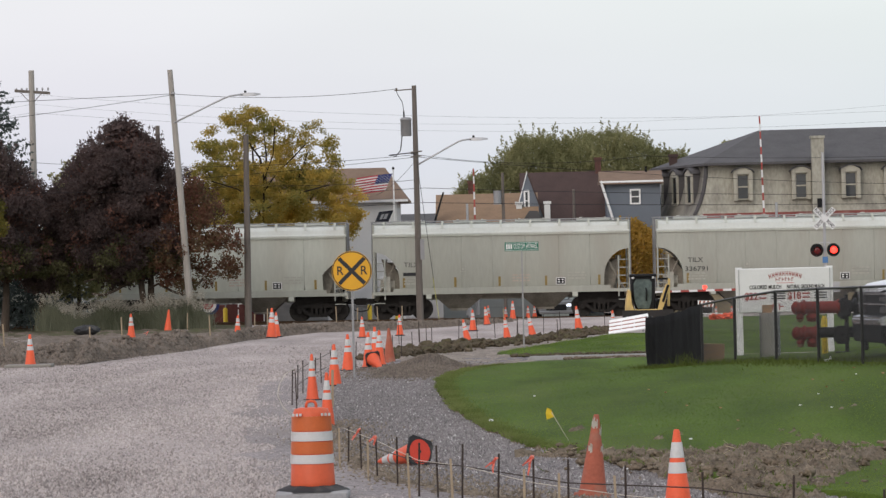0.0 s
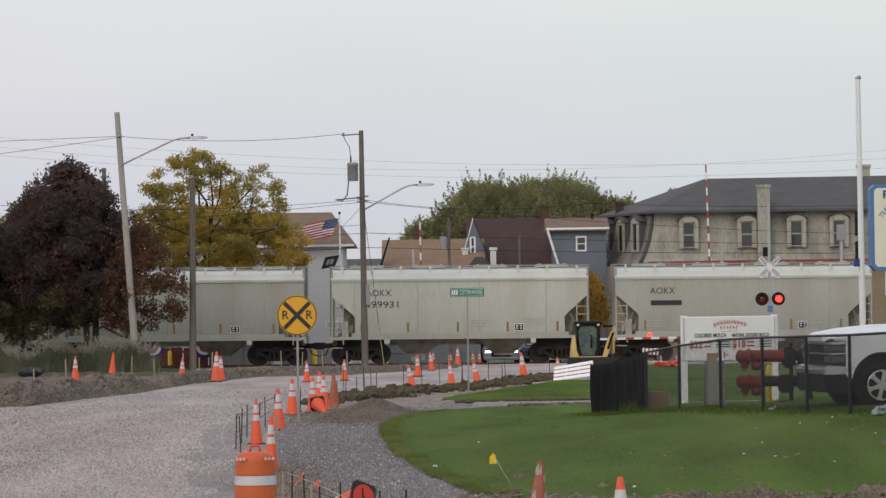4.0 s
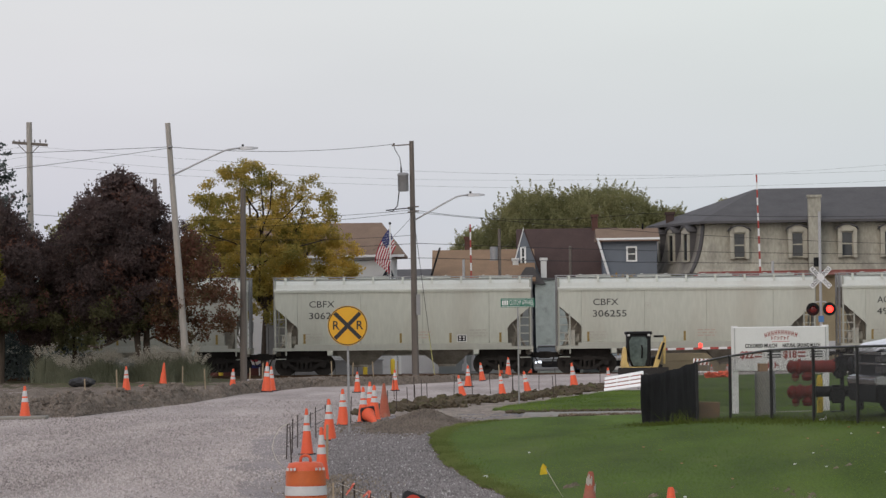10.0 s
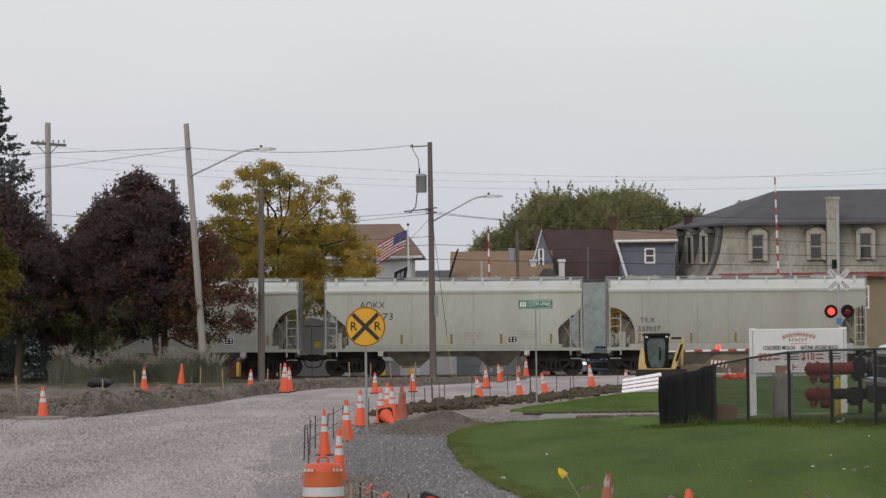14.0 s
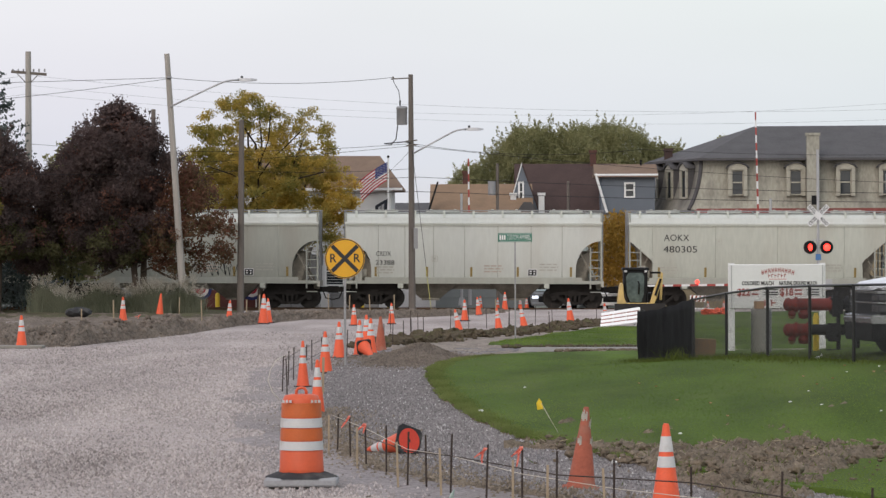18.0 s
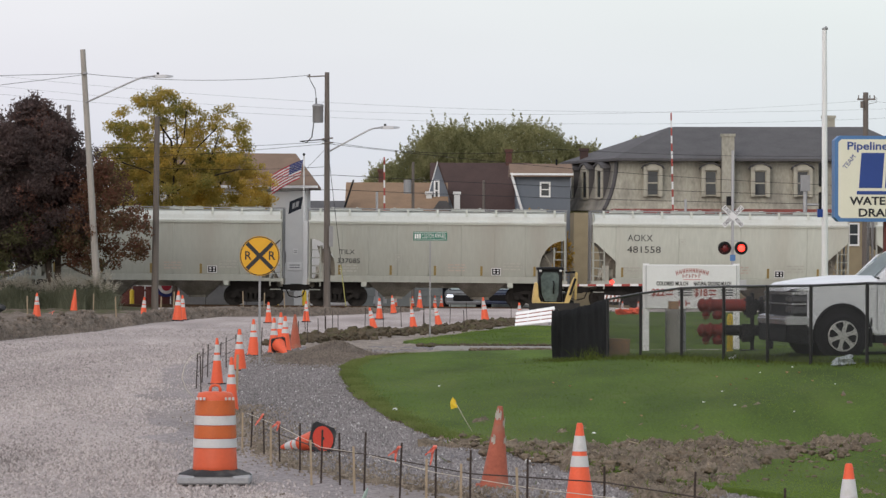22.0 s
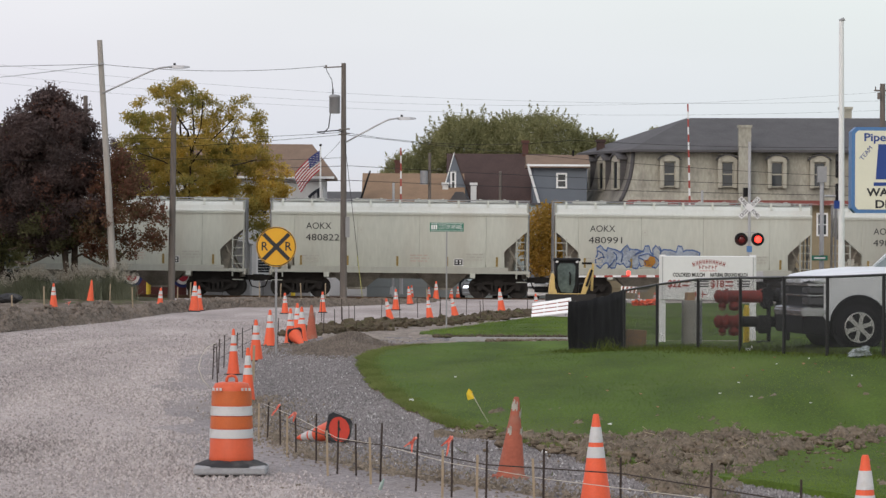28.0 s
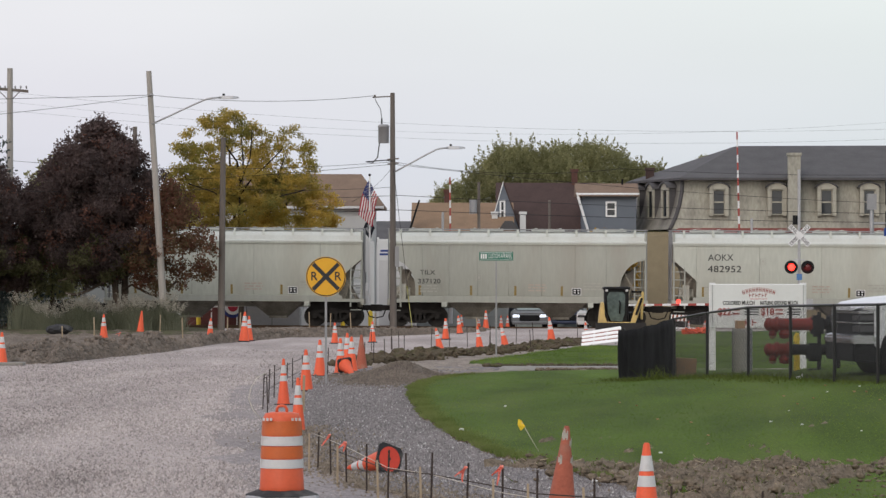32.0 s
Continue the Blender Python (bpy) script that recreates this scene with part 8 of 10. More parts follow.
for u in (0.22, 0.52, 0.84):
    dm = new("dormer")
    dm.parent = hm
    dm.matrix_basis = pose(XC + (XB - XC) * u, Y0 + (YB - Y0) * u, 6.0, 0, 0, -76)
    bm = bmesh.new()
    box(bm, -0.60, -0.36, -0.42, 0.5, -0.80, 0.72)
    box(bm, 0.36, 0.60, -0.42, 0.5, -0.80, 0.72)
    box(bm, -0.36, 0.36, -0.42, 0.5, 0.60, 0.72)
    box(bm, -0.36, 0.36, -0.42, 0.5, -0.86, -0.74)
    prism(bm, [(-0.6, 0.72), (-0.45, 0.84), (-0.15, 0.95), (0.15, 0.95), (0.45, 0.84), (0.6, 0.72)], -0.42, 0.5)
    part("casing", bm, M["mansard_trim"], dm)
    for x in (-0.61, 0.61):
        bm = bmesh.new()
        box(bm, x - 0.012, x + 0.012, -0.34, 0.5, -0.80, 0.74)
        part("cheek", bm, M["shingle_dark"], dm, "dark slate dormer cheek")
    bm = bmesh.new()
    prism(bm, [(-0.74, 0.72), (-0.60, 0.88), (-0.18, 1.05), (0.18, 1.05), (0.60, 0.88), (0.74, 0.72), (0.64, 0.72), (0.5, 0.84), (0.15, 0.96), (-0.15, 0.96), (-0.5, 0.84), (-0.64, 0.72)], -0.5, 0.5)
    part("hood", bm, M["shingle_dark"], dm)
    bm = bmesh.new()
    box(bm, -0.34, 0.34, -0.36, -0.30, -0.72, 0.58)
    part("pane", bm, M["glass"], dm)
chimney(hm, 16.72, 181.65, 4.5, 8.3, 0.62, "mansard")
chimney(hm, 22.5, 187.5, 8.6, 9.45, 0.6, "mansard_trim")
chimney(hm, 9.8, 188, 7.1, 7.72, 0.42, "shingle_red")
for x, z in ((13.0, 3.5), (15.16, 3.57), (15.76, 3.57), (18.26, 3.4), (20.7, 3.45), (23.14, 3.4)):
    window(hm, x, z, 0.40, 1.0, Y0 + 0.06)

wb = gable_house("white_garage", "white sided building behind the railway", -10.6, -1.6, 194, 200, 4.2, 5.2, M["siding_white"], M["shingle_dark"])
gb = gable_house("grey_cottage", "grey sided cottage behind the maples", -26, -13.6, 190, 198, 3.6, 5.0, M["siding_grey"], M["shingle_dark"])
for x in (-24, -20.5, -17, -15):
    window(gb, x, 2.0, 0.8, 1.1, 189.98)


# ---- flag on its staff: strips that swing ----
staff = thing("flag_staff", "white staff rising beside the porch with a cap", "flagpole", m=pose(-4.5, 176.5, 0))
bm = bmesh.new()
tube(bm, (0, 0, 0), (0, 0, 7.15), 0.05, 0.035, 10)
part("staff", bm, M["white"], staff)
bm = bmesh.new()
bmesh.ops.create_uvsphere(bm, u_segments=10, v_segments=6, radius=0.07)
part("cap", bm, M["black"], staff).location = (0, 0, 7.2)
flag = thing("national_flag", "red and white striped flag with a blue starred canton", "flag", m=pose(-4.53, 176.5, 6.95))
STRIPS, SW, FH = 10, 0.155, 0.95
SLANT = 30
flag_strips = []


def slanted(bm, x0, x1, z0, z1, d):
    """A thin plate whose top and bottom run down to the fly."""
    k = math.tan(radians(SLANT))
    prism(bm, [(x0, z0 + k * x0), (x1, z0 + k * x1), (x1, z1 + k * x1), (x0, z1 + k * x0)], -d, d)


for i in range(STRIPS):
    s = new("flag_strip")
    s.parent = flag
    flag_strips.append(s)
    for j in range(13):
        if i < 4 and j < 7:
            continue
        bm = bmesh.new()
        slanted(bm, -SW - 0.008, 0, -FH * (j + 1) / 13, -FH * j / 13, 0.004)
        part("stripe", bm, M["flagwhite"] if j % 2 else M["flagred"], s)
    if i < 4:
        bm = bmesh.new()
        slanted(bm, -SW - 0.008, 0, -FH * 7 / 13, 0, 0.004)
        part("canton", bm, M["flagblue"], s)
        bm = bmesh.new()
        for r in range(5):
            for c in (0.04, 0.12):
                z = -0.07 - 0.12 * r - (0.06 if c > 0.1 else 0)
                slanted(bm, -c - 0.015, -c + 0.015, z - 0.015, z + 0.015, 0.007)
        part("stars", bm, M["flagwhite"], s)


dark_flag = thing("dark_flag", "small black flag with a pale patch below the striped flag", "flag", m=pose(-4.53, 176.5, 5.15))
dark_strips = []
for i in range(4):
    s = new("flag_strip")
    s.parent = dark_flag
    dark_strips.append(s)
    bm = bmesh.new()
    slanted(bm, -SW - 0.008, 0, -0.62, 0, 0.004)
    part("cloth", bm, M["darkcloth"], s)
    if i in (1, 2):
        bm = bmesh.new()
        slanted(bm, -0.14 if i == 1 else -SW, 0 if i == 1 else -0.03, -0.44, -0.16, 0.007)
        part("pale_patch", bm, M["galv"], s)
bm = bmesh.new()
box(bm, -4.47, -4.27, 176.3, 176.45, -0.4, 3.95)
soften(bm, 0.01)
solo("porch_column", bm, M["white"], "square white column beside the flag staff", "column")
hs = thing("hanging_sign", "white hanging sign with two lines of blue writing", "sign board", m=pose(-3.75, 176.4, 3.54))
bm = bmesh.new()
box(bm, -0.36, 0.36, -0.03, 0.03, -0.52, 0.52)
soften(bm, 0.01)
part("panel", bm, M["white"], hs)
for z, w in ((-0.05, 0.22), (-0.22, 0.26)):
    bar(hs, M["blue"], -w, w, z - 0.05, z + 0.05, -0.034)
for x in (-0.34, 0.34):
    bm = bmesh.new()
    box(bm, x - 0.05, x + 0.05, -0.05, 0.05, -3.95, 0.62)
    part("post", bm, M["white"], hs)


# ---- trees ----
def leaves(name, blobs, count, size, material, seed, parent, shell=0.55):
    """Many small folded leaf clumps spread through lumpy volumes."""
    r = np.random.RandomState(seed)
    vol = np.array([b[3] * b[4] * b[5] for b in blobs])
    pick = r.choice(len(blobs), count, p=vol / vol.sum())
    B = np.array(blobs)[pick]
    d = r.normal(size=(count, 3))
    d /= np.linalg.norm(d, axis=1)[:, None]
    rad = shell + (1 - shell) * r.rand(count) ** 0.6
    rad *= 1 + 0.12 * r.normal(size=count)
    c = B[:, :3] + d * rad[:, None] * B[:, 3:6]
    u = r.normal(size=(count, 3))
    u /= np.linalg.norm(u, axis=1)[:, None]
    w = np.cross(u, r.normal(size=(count, 3)))
    w /= np.linalg.norm(w, axis=1)[:, None]
    s = size * (0.6 + 0.8 * r.rand(count))[:, None]
    P = np.stack([c - u * s, c + w * s * 0.55, c + u * s, c - w * s * 0.55 + np.cross(u, w) * s * 0.25], 1).reshape(-1, 3)
    faces = np.arange(count * 4).reshape(-1, 4)
    me = bpy.data.meshes.new(name)
    me.from_pydata(P.tolist(), [], faces.tolist())
    me.materials.append(material)
    return part(name, me, None, parent)


def quads(name, c, size, material, r, parent):
    """One folded leaf clump at every point of c."""
    count = len(c)
    u = r.normal(size=(count, 3))
    u /= np.linalg.norm(u, axis=1)[:, None]
    w = np.cross(u, r.normal(size=(count, 3)))
    w /= np.linalg.norm(w, axis=1)[:, None]
    s = size * (0.6 + 0.8 * r.rand(count))[:, None]
    P = np.stack([c - u * s, c + w * s * 0.55, c + u * s, c - w * s * 0.55 + np.cross(u, w) * s * 0.25], 1).reshape(-1, 3)
    me = bpy.data.meshes.new(name)
    me.from_pydata(P.tolist(), [], np.arange(count * 4).reshape(-1, 4).tolist())
    me.materials.append(material)
    return part(name, me, None, parent)


def dome(name, x, y, profile, count, size, material, seed, parent, rough=0.10, deep=1.0, shoots=0, shoot_long=0.6, per=12, lift=1.0):
    """A closed crown round an upright outline of (height, radius) pairs, lumpy, with loose shoots on it."""
    r = np.random.RandomState(seed)
    hs, rs = np.array([p[0] for p in profile]), np.array([p[1] for p in profile])

    def skin(n):
        z = r.uniform(hs[0], hs[-1], n * 4)
        z = z[r.rand(n * 4) < (np.interp(z, hs, rs) / rs.max() * 0.9 + 0.08)][:n]
        a = r.uniform(0, math.tau, len(z))
        p1, p2, p3 = seed * 1.3, seed * 2.1, seed * 0.7
        k = 1 + rough * (np.sin(3 * a + p1 + 1.1 * z) + np.sin(5 * a - 2.1 * z + p2) + 0.8 * np.sin(9 * a + 3.7 * z + p3) + 0.6 * np.sin(17 * a - 6.1 * z))
        return z, a, np.interp(z, hs, rs) * k

    z, a, rad = skin(count)
    n = len(z)
    f = np.where(r.rand(n) < 0.72, 1 - 0.22 * r.rand(n) ** 1.3, 0.25 + 0.55 * r.rand(n))
    c = np.stack([x + rad * f * np.cos(a), y + rad * f * np.sin(a) * deep, z + 0.15 * r.normal(size=n)], 1)
    if shoots:
        z, a, rad = skin(shoots)
        for i in range(len(z)):
            up = np.array([math.cos(a[i]) * 0.55, math.sin(a[i]) * 0.55, lift * r.uniform(0.5, 1.1)])
            ln = shoot_long * r.uniform(0.5, 1.3)
            t = r.rand(per)
            base = np.array([x + rad[i] * 0.95 * math.cos(a[i]), y + rad[i] * 0.95 * math.sin(a[i]) * deep, z[i]])
            c = np.concatenate([c, base + up * (t * ln)[:, None] + r.normal(size=(per, 3)) * (0.11 * (1.15 - t))[:, None]])
    return quads(name, c, size, material, r, parent)


def limbs(parent, base, tips, r0, seed, name="trunk", trunk_top=None, material="bark"):
    rr = random.Random(seed)
    bm = bmesh.new()
    t = Vector(trunk_top)
    mid = Vector(base).lerp(t, 0.5) + Vector((rr.uniform(-0.1, 0.1), 0, 0))
    loft(bm, [[(p_.x + r0 * k_ * math.cos(g * math.tau / 10), p_.y + r0 * k_ * math.sin(g * math.tau / 10), p_.z) for g in range(10)]
              for p_, k_ in ((Vector(base) - Vector((0, 0, 0.3)), 1.5), (Vector(base) + Vector((0, 0, 0.25)), 1.1), (mid, 0.9), (t, 0.7))])
    part(name, bm, M[material], parent)
    for tip in tips:
        tip = Vector(tip)
        bm = bmesh.new()
        k1 = t.lerp(tip, 0.4) + Vector((rr.uniform(-0.25, 0.25), rr.uniform(-0.2, 0.2), rr.uniform(-0.1, 0.3)))
        k2 = t.lerp(tip, 0.75) + Vector((rr.uniform(-0.2, 0.2), rr.uniform(-0.2, 0.2), rr.uniform(-0.1, 0.25)))
        rings = []
        for p_, ra in ((t, 0.55), (k1, 0.36), (k2, 0.2), (tip, 0.06)):
            q_ = (tip - t).to_track_quat("Z", "Y")
            rings.append([p_ + q_ @ Vector((r0 * ra * math.cos(g * 1.047), r0 * ra * math.sin(g * 1.047), 0)) for g in range(6)])
        loft(bm, rings)
        limb = part("limb", bm, M[material], parent)
        for a in (k1, k2):
            for q in range(2):
                bm = bmesh.new()
                e = a + Vector((rr.uniform(-0.9, 0.9), rr.uniform(-0.7, 0.7), rr.uniform(0.1, 0.9)))
                tube(bm, a, e, r0 * 0.14, r0 * 0.03, 5)
                part("branch", bm, M[material], limb)


def tree(name, label, base, trunk_h, r0, blobs, count, size, material, seed, tips=8, shell=0.5):
    t = thing(name, label, "tree")
    rr = random.Random(seed)
    top = (base[0] + 0.1, base[1], base[2] + trunk_h)
    limbs(t, base, [(b[0], b[1], b[2] + 0.2) for b in rr.sample(blobs, min(tips, len(blobs)))], r0, seed, trunk_top=top)
    leaves("crown", blobs, count, size, M[material], seed, t, shell)
    return t


def crown(seed, x, y, profile, n, size, squash=0.9):
    """Blobs round an upright outline of (height, radius) pairs."""
    rr = random.Random(seed)
    out = []
    lo, hi = profile[0][0], profile[-1][0]
    while len(out) < n:
        z = rr.uniform(lo, hi)
        rad = along(profile, z)
        if rr.random() > rad / max(p[1] for p in profile) + 0.15:
            continue
        a, q = rr.uniform(0, math.tau), rr.uniform(0.2, 1.0) ** 0.6
        s = size * rr.uniform(0.6, 1.2)
        reach = max(0.05, rad - s * 0.35) * q
        out.append((x + reach * math.cos(a), y + reach * math.sin(a) * squash, z, s, s, s * 0.8))
    return out


def trunk_only(name, label, base, height, r0, tips, seed):
    t = thing(name, label, "tree")
    limbs(t, base, tips, r0, seed, trunk_top=(base[0] + 0.1, base[1], base[2] + height))
    return t


def twigs(parent, spots, long, material, leaf, seed):
    """Loose shoots that stand out of a crown, each a thin stem with leaves thinning along it."""
    r = np.random.RandomState(seed)
    pts, bm = [], bmesh.new()
    for x, y, z in spots:
        a, lean, ln = r.uniform(0, math.tau), r.uniform(0.05, 0.45), long * r.uniform(0.5, 1.2)
        d = np.array([math.cos(a) * lean, math.sin(a) * lean, 1.0])
        b = np.array([x, y, z])
        tube(bm, tuple(b), tuple(b + d * ln), 0.014, 0.005, 4, False)
        for k in range(3):
            at = r.uniform(0.25, 1.0)
            n = int(7 + 10 * (1.1 - at))
            pts.append(b + d * ln * at + r.normal(size=(n, 3)) * 0.085)
    tagged(part("shoot_stems", bm, M["bark"], parent), kind="stuff")
    return quads("shoot_leaves", np.concatenate(pts), leaf, M[material], r, parent)


def outline_spots(seed, x, y, profile, n, low):
    """Points on the upper skin of an upright outline."""
    rr, out = random.Random(seed), []
    while len(out) < n:
        z = rr.uniform(low, profile[-1][0])
        a = rr.uniform(0, math.tau)
        rad = along(profile, z) * 0.9
        out.append((x + rad * math.cos(a), y + rad * math.sin(a) * 0.9, z - 0.1))
    return out


def maple_limb(parent, pts, r):
    bm = bmesh.new()
    path_tube(bm, pts, r, 7)
    part("low_limb", bm, M["bark"], parent)


def maple(label, base, x, y, profile, seed, count):
    """Dense purple maple: trunk, limbs, a lobed crown with hollows, green leaves below, loose shoots on top."""
    t = trunk_only("purple_maple", label, base, 2.4, 0.17, [(x - 1.6, y, 5.2), (x - 0.5, y, 7.2), (x + 1.3, y, 5.6), (x - 2.2, y, 3.6), (x + 2.2, y, 3.4), (x + 0.3, y - 0.6, 6.4)], seed)
    leaves("crown", crown(seed + 1, x, y, profile, 330, 0.50), count, 0.058, M["leaf_purple"], seed + 2, t, 0.45)
    core = [(z, w * 0.62) for z, w in profile[:-1]]
    leaves("inner_leaves", crown(seed + 3, x, y, core, 70, 0.75), 22000, 0.10, M["leaf_purple"], seed + 4, t, 0.2)
    leaves("russet_leaves", crown(seed + 11, x, y, profile, 120, 0.42), 7000, 0.058, M["leaf_russet"], seed + 12, t, 0.7)
    low = [(2.15, 0.8), (2.5, 1.9), (3.0, 2.5), (3.5, 2.2), (4.0, 1.2)]
    leaves("green_leaves", crown(seed + 5, x, y - 0.5, low, 60, 0.45), 9000, 0.062, M["leaf_under"], seed + 6, t, 0.3)
    twigs(t, outline_spots(seed + 7, x, y, profile, 46, profile[-5][0]), 0.75, "leaf_purple", 0.062, seed + 8)
    twigs(t, outline_spots(seed + 9, x, y, profile, 60, 4.5), 0.35, "leaf_purple", 0.062, seed + 10)
    return t


mp = maple("dark purple-brown maple with a dense pointed crown", (-14.34, 152.5, 0.05), -15.3, 152.5,
           [(2.3, 1.0), (2.7, 2.3), (3.2, 2.9), (4.5, 3.1), (5.9, 2.95), (6.6, 2.65), (7.2, 2.3), (7.6, 1.85), (8.0, 1.15), (8.35, 0.6), (8.6, 0.2)], 5, 74000)
bm = bmesh.new()
path_tube(bm, [(-14.53, 152.2, -0.1), (-14.56, 152.2, 1.2), (-14.72, 152.2, 2.8), (-14.9, 152.3, 4.5)], 0.135, 9)
part("second_stem", bm, M["bark"], mp)
maple_limb(mp, [(-14.34, 152.3, 1.75), (-13.9, 152.1, 1.95), (-13.3, 152.0, 1.62), (-12.85, 151.9, 1.45), (-12.4, 151.8, 1.72), (-12.0, 151.8, 2.1)], 0.055)
maple_limb(mp, [(-14.7, 152.3, 2.3), (-15.2, 152.1, 2.0), (-15.7, 152.0, 1.72), (-16.2, 151.9, 1.52), (-16.7, 151.9, 1.6)], 0.06)
maple_limb(mp, [(-15.6, 152.0, 1.78), (-16.0, 151.9, 2.1), (-16.5, 151.8, 2.25), (-17.0, 151.8, 2.1)], 0.035)
leaves("rusty_leaves", crown(8, -12.3, 151.6, [(1.7, 0.8), (2.3, 1.7), (3.2, 2.1), (4.2, 1.7), (5.2, 1.2), (6.2, 0.6)], 120, 0.40), 15000, 0.060, M["leaf_rust"], 9, mp, 0.25)
twigs(mp, outline_spots(20, -12.1, 151.4, [(2.0, 1.6), (3.3, 2.1), (4.4, 1.5), (5.5, 0.8), (6.0, 0.4)], 60, 2.2), 0.4, "leaf_rust", 0.058, 21)
mq = maple("dark purple-brown maple with a broad tall crown", (-20.34, 151.5, 0.1), -20.95, 151.0,
           [(2.3, 1.0), (2.7, 2.3), (3.2, 2.9), (4.5, 3.0), (5.2, 2.75), (5.8, 2.5), (6.4, 2.1), (7.0, 1.7), (7.4, 1.2), (7.8, 0.7), (8.1, 0.3)], 33, 66000)
ms = trunk_only("purple_maple", "slim purple maple with a low dark crown", (-18.84, 152.5, 0.1), 2.2, 0.15, [(-19.4, 152.5, 4.0), (-18.3, 152.5, 4.2), (-18.0, 152.3, 3.2)], 113)
leaves("crown", crown(114, -18.7, 152.6, [(2.0, 0.8), (2.6, 1.3), (4.0, 1.5), (5.4, 1.2), (6.4, 0.5)], 90, 0.5), 24000, 0.060, M["leaf_purple"], 115, ms, 0.35)
leaves("green_leaves", crown(116, -18.4, 151.9, [(1.8, 0.8), (2.4, 1.3), (3.2, 1.2), (3.8, 0.6)], 40, 0.4), 6000, 0.06, M["leaf_under"], 117, ms, 0.3)
gs = trunk_only("green_shrub_tree", "small green tree between the maples", (-17.9, 157, 0.1), 1.6, 0.12, [(-18.3, 157, 3.5), (-17.5, 157, 4.0)], 33)
dome("crown", -17.95, 157, [(1.5, 1.2), (3.5, 1.5), (5.5, 1.2), (6.6, 0.7), (7.3, 0.25)], 7000, 0.10, M["leaf_green"], 35, gs, 0.1, 0.9, 80, 0.7, 9, 1.0)


def sprays(seed, x, y, profile, n, size):
    """Flat layered leaf sprays inside an upright outline."""
    return [(p[0], p[1], p[2], p[3] * 1.1, p[4] * 1.1, p[5] * 0.85) for p in crown(seed, x, y, profile, n, size)]


gl = trunk_only("golden_locust", "golden honey locust with an open airy crown", (-10.6, 174.6, -0.4), 3.4, 0.22,
                [(-13.2, 170.5, 7.2), (-12.4, 170, 8.6), (-11.3, 170.5, 9.5), (-10.4, 170, 9.0), (-9.2, 170.5, 8.8), (-8.2, 170, 8.2), (-7.4, 170.5, 7.0), (-12.0, 169.6, 6.2), (-8.4, 169.8, 6.2), (-10.6, 169.5, 7.6)], 44)
leaves("crown", sprays(41, -11.2, 170.5, [(4.0, 2.9), (6.0, 3.0), (7.4, 2.9), (8.4, 2.5), (9.3, 1.8), (9.9, 1.0), (10.2, 0.4)], 330, 0.36) + sprays(42, -8.3, 170.5, [(3.8, 2.0), (5.6, 2.0), (7.2, 1.9), (8.5, 1.4), (9.4, 0.6)], 170, 0.34), 46000, 0.052, M["leaf_gold"], 44, gl, 0.05)
for pts, r in (([(-10.5, 169.2, 3.4), (-10.45, 169.0, 5.0), (-10.35, 168.8, 6.6), (-10.5, 168.8, 7.6), (-11.2, 168.8, 8.6)], 0.05), ([(-10.4, 168.8, 6.0), (-9.7, 168.7, 7.0), (-9.2, 168.7, 7.4), (-8.4, 168.7, 8.2)], 0.032),
               ([(-10.4, 168.9, 5.2), (-9.4, 168.7, 5.7), (-8.5, 168.6, 6.0), (-7.3, 168.6, 6.3)], 0.034), ([(-10.4, 168.8, 6.5), (-9.9, 168.7, 7.8), (-9.8, 168.7, 9.0)], 0.03), ([(-10.5, 168.9, 5.4), (-11.6, 168.7, 6.2), (-12.8, 168.7, 6.6)], 0.032)):
    bm = bmesh.new()
    path_tube(bm, pts, r, 6)
    # boughs take a darker bark colour than the trunk
    part("bough", bm, M["darkbark"], gl)
leaves("west_leaves", sprays(48, -13.0, 170.8, [(3.0, 1.2), (5.0, 1.7), (6.6, 1.5), (7.6, 0.9), (8.3, 0.4)], 90, 0.36), 11000, 0.052, M["leaf_gold"], 49, gl, 0.05)
leaves("low_leaves", sprays(46, -10.2, 171, [(2.6, 3.4), (4.2, 4.2), (5.4, 4.2), (6.6, 3.6), (7.4, 2.6)], 230, 0.50), 40000, 0.056, M["leaf_locust"], 47, gl, 0.05)
leaves("east_leaves", sprays(50, -6.75, 171, [(4.1, 0.7), (4.9, 1.2), (5.8, 1.1), (6.5, 0.5)], 60, 0.34), 8000, 0.052, M["leaf_gold"], 51, gl, 0.05)
gs2 = trunk_only("golden_locust", "small golden-orange tree beyond the crossing", (6.95, 176.5, -0.4), 1.6, 0.12, [(6.3, 176.5, 3.2), (7.6, 176.5, 3.4), (7.0, 176.2, 3.9)], 53)
dome("crown", 6.95, 176.5, [(0.9, 0.9), (1.8, 1.5), (3.0, 1.55), (3.8, 1.1), (4.3, 0.4)], 12000, 0.075, M["leaf_amber"], 54, gs2, 0.1, 0.9, 120, 0.35, 7, 0.8)
gt = trunk_only("green_tree", "broad grey-green tree rising behind the rooftops", (5.0, 215, 0), 4.2, 0.4, [(2.0, 214, 8.0), (4.0, 214, 8.8), (6.5, 214, 9.0), (8.5, 214, 8.4), (10.5, 214, 7.2)], 64)
dome("crown", 3.1, 213.5, [(3.5, 3.0), (6.5, 3.0), (8.0, 2.4), (9.0, 1.7), (9.7, 0.8)], 85000, 0.060, M["leaf_green"], 61, gt, 0.10, 1.0, 480, 0.62, 52, 1.5)
dome("crown", 7.2, 214.5, [(3.5, 3.8), (6.5, 4.1), (8.0, 3.6), (9.2, 2.5), (9.9, 1.2)], 105000, 0.060, M["leaf_green"], 62, gt, 0.10, 1.0, 600, 0.62, 52, 1.5)
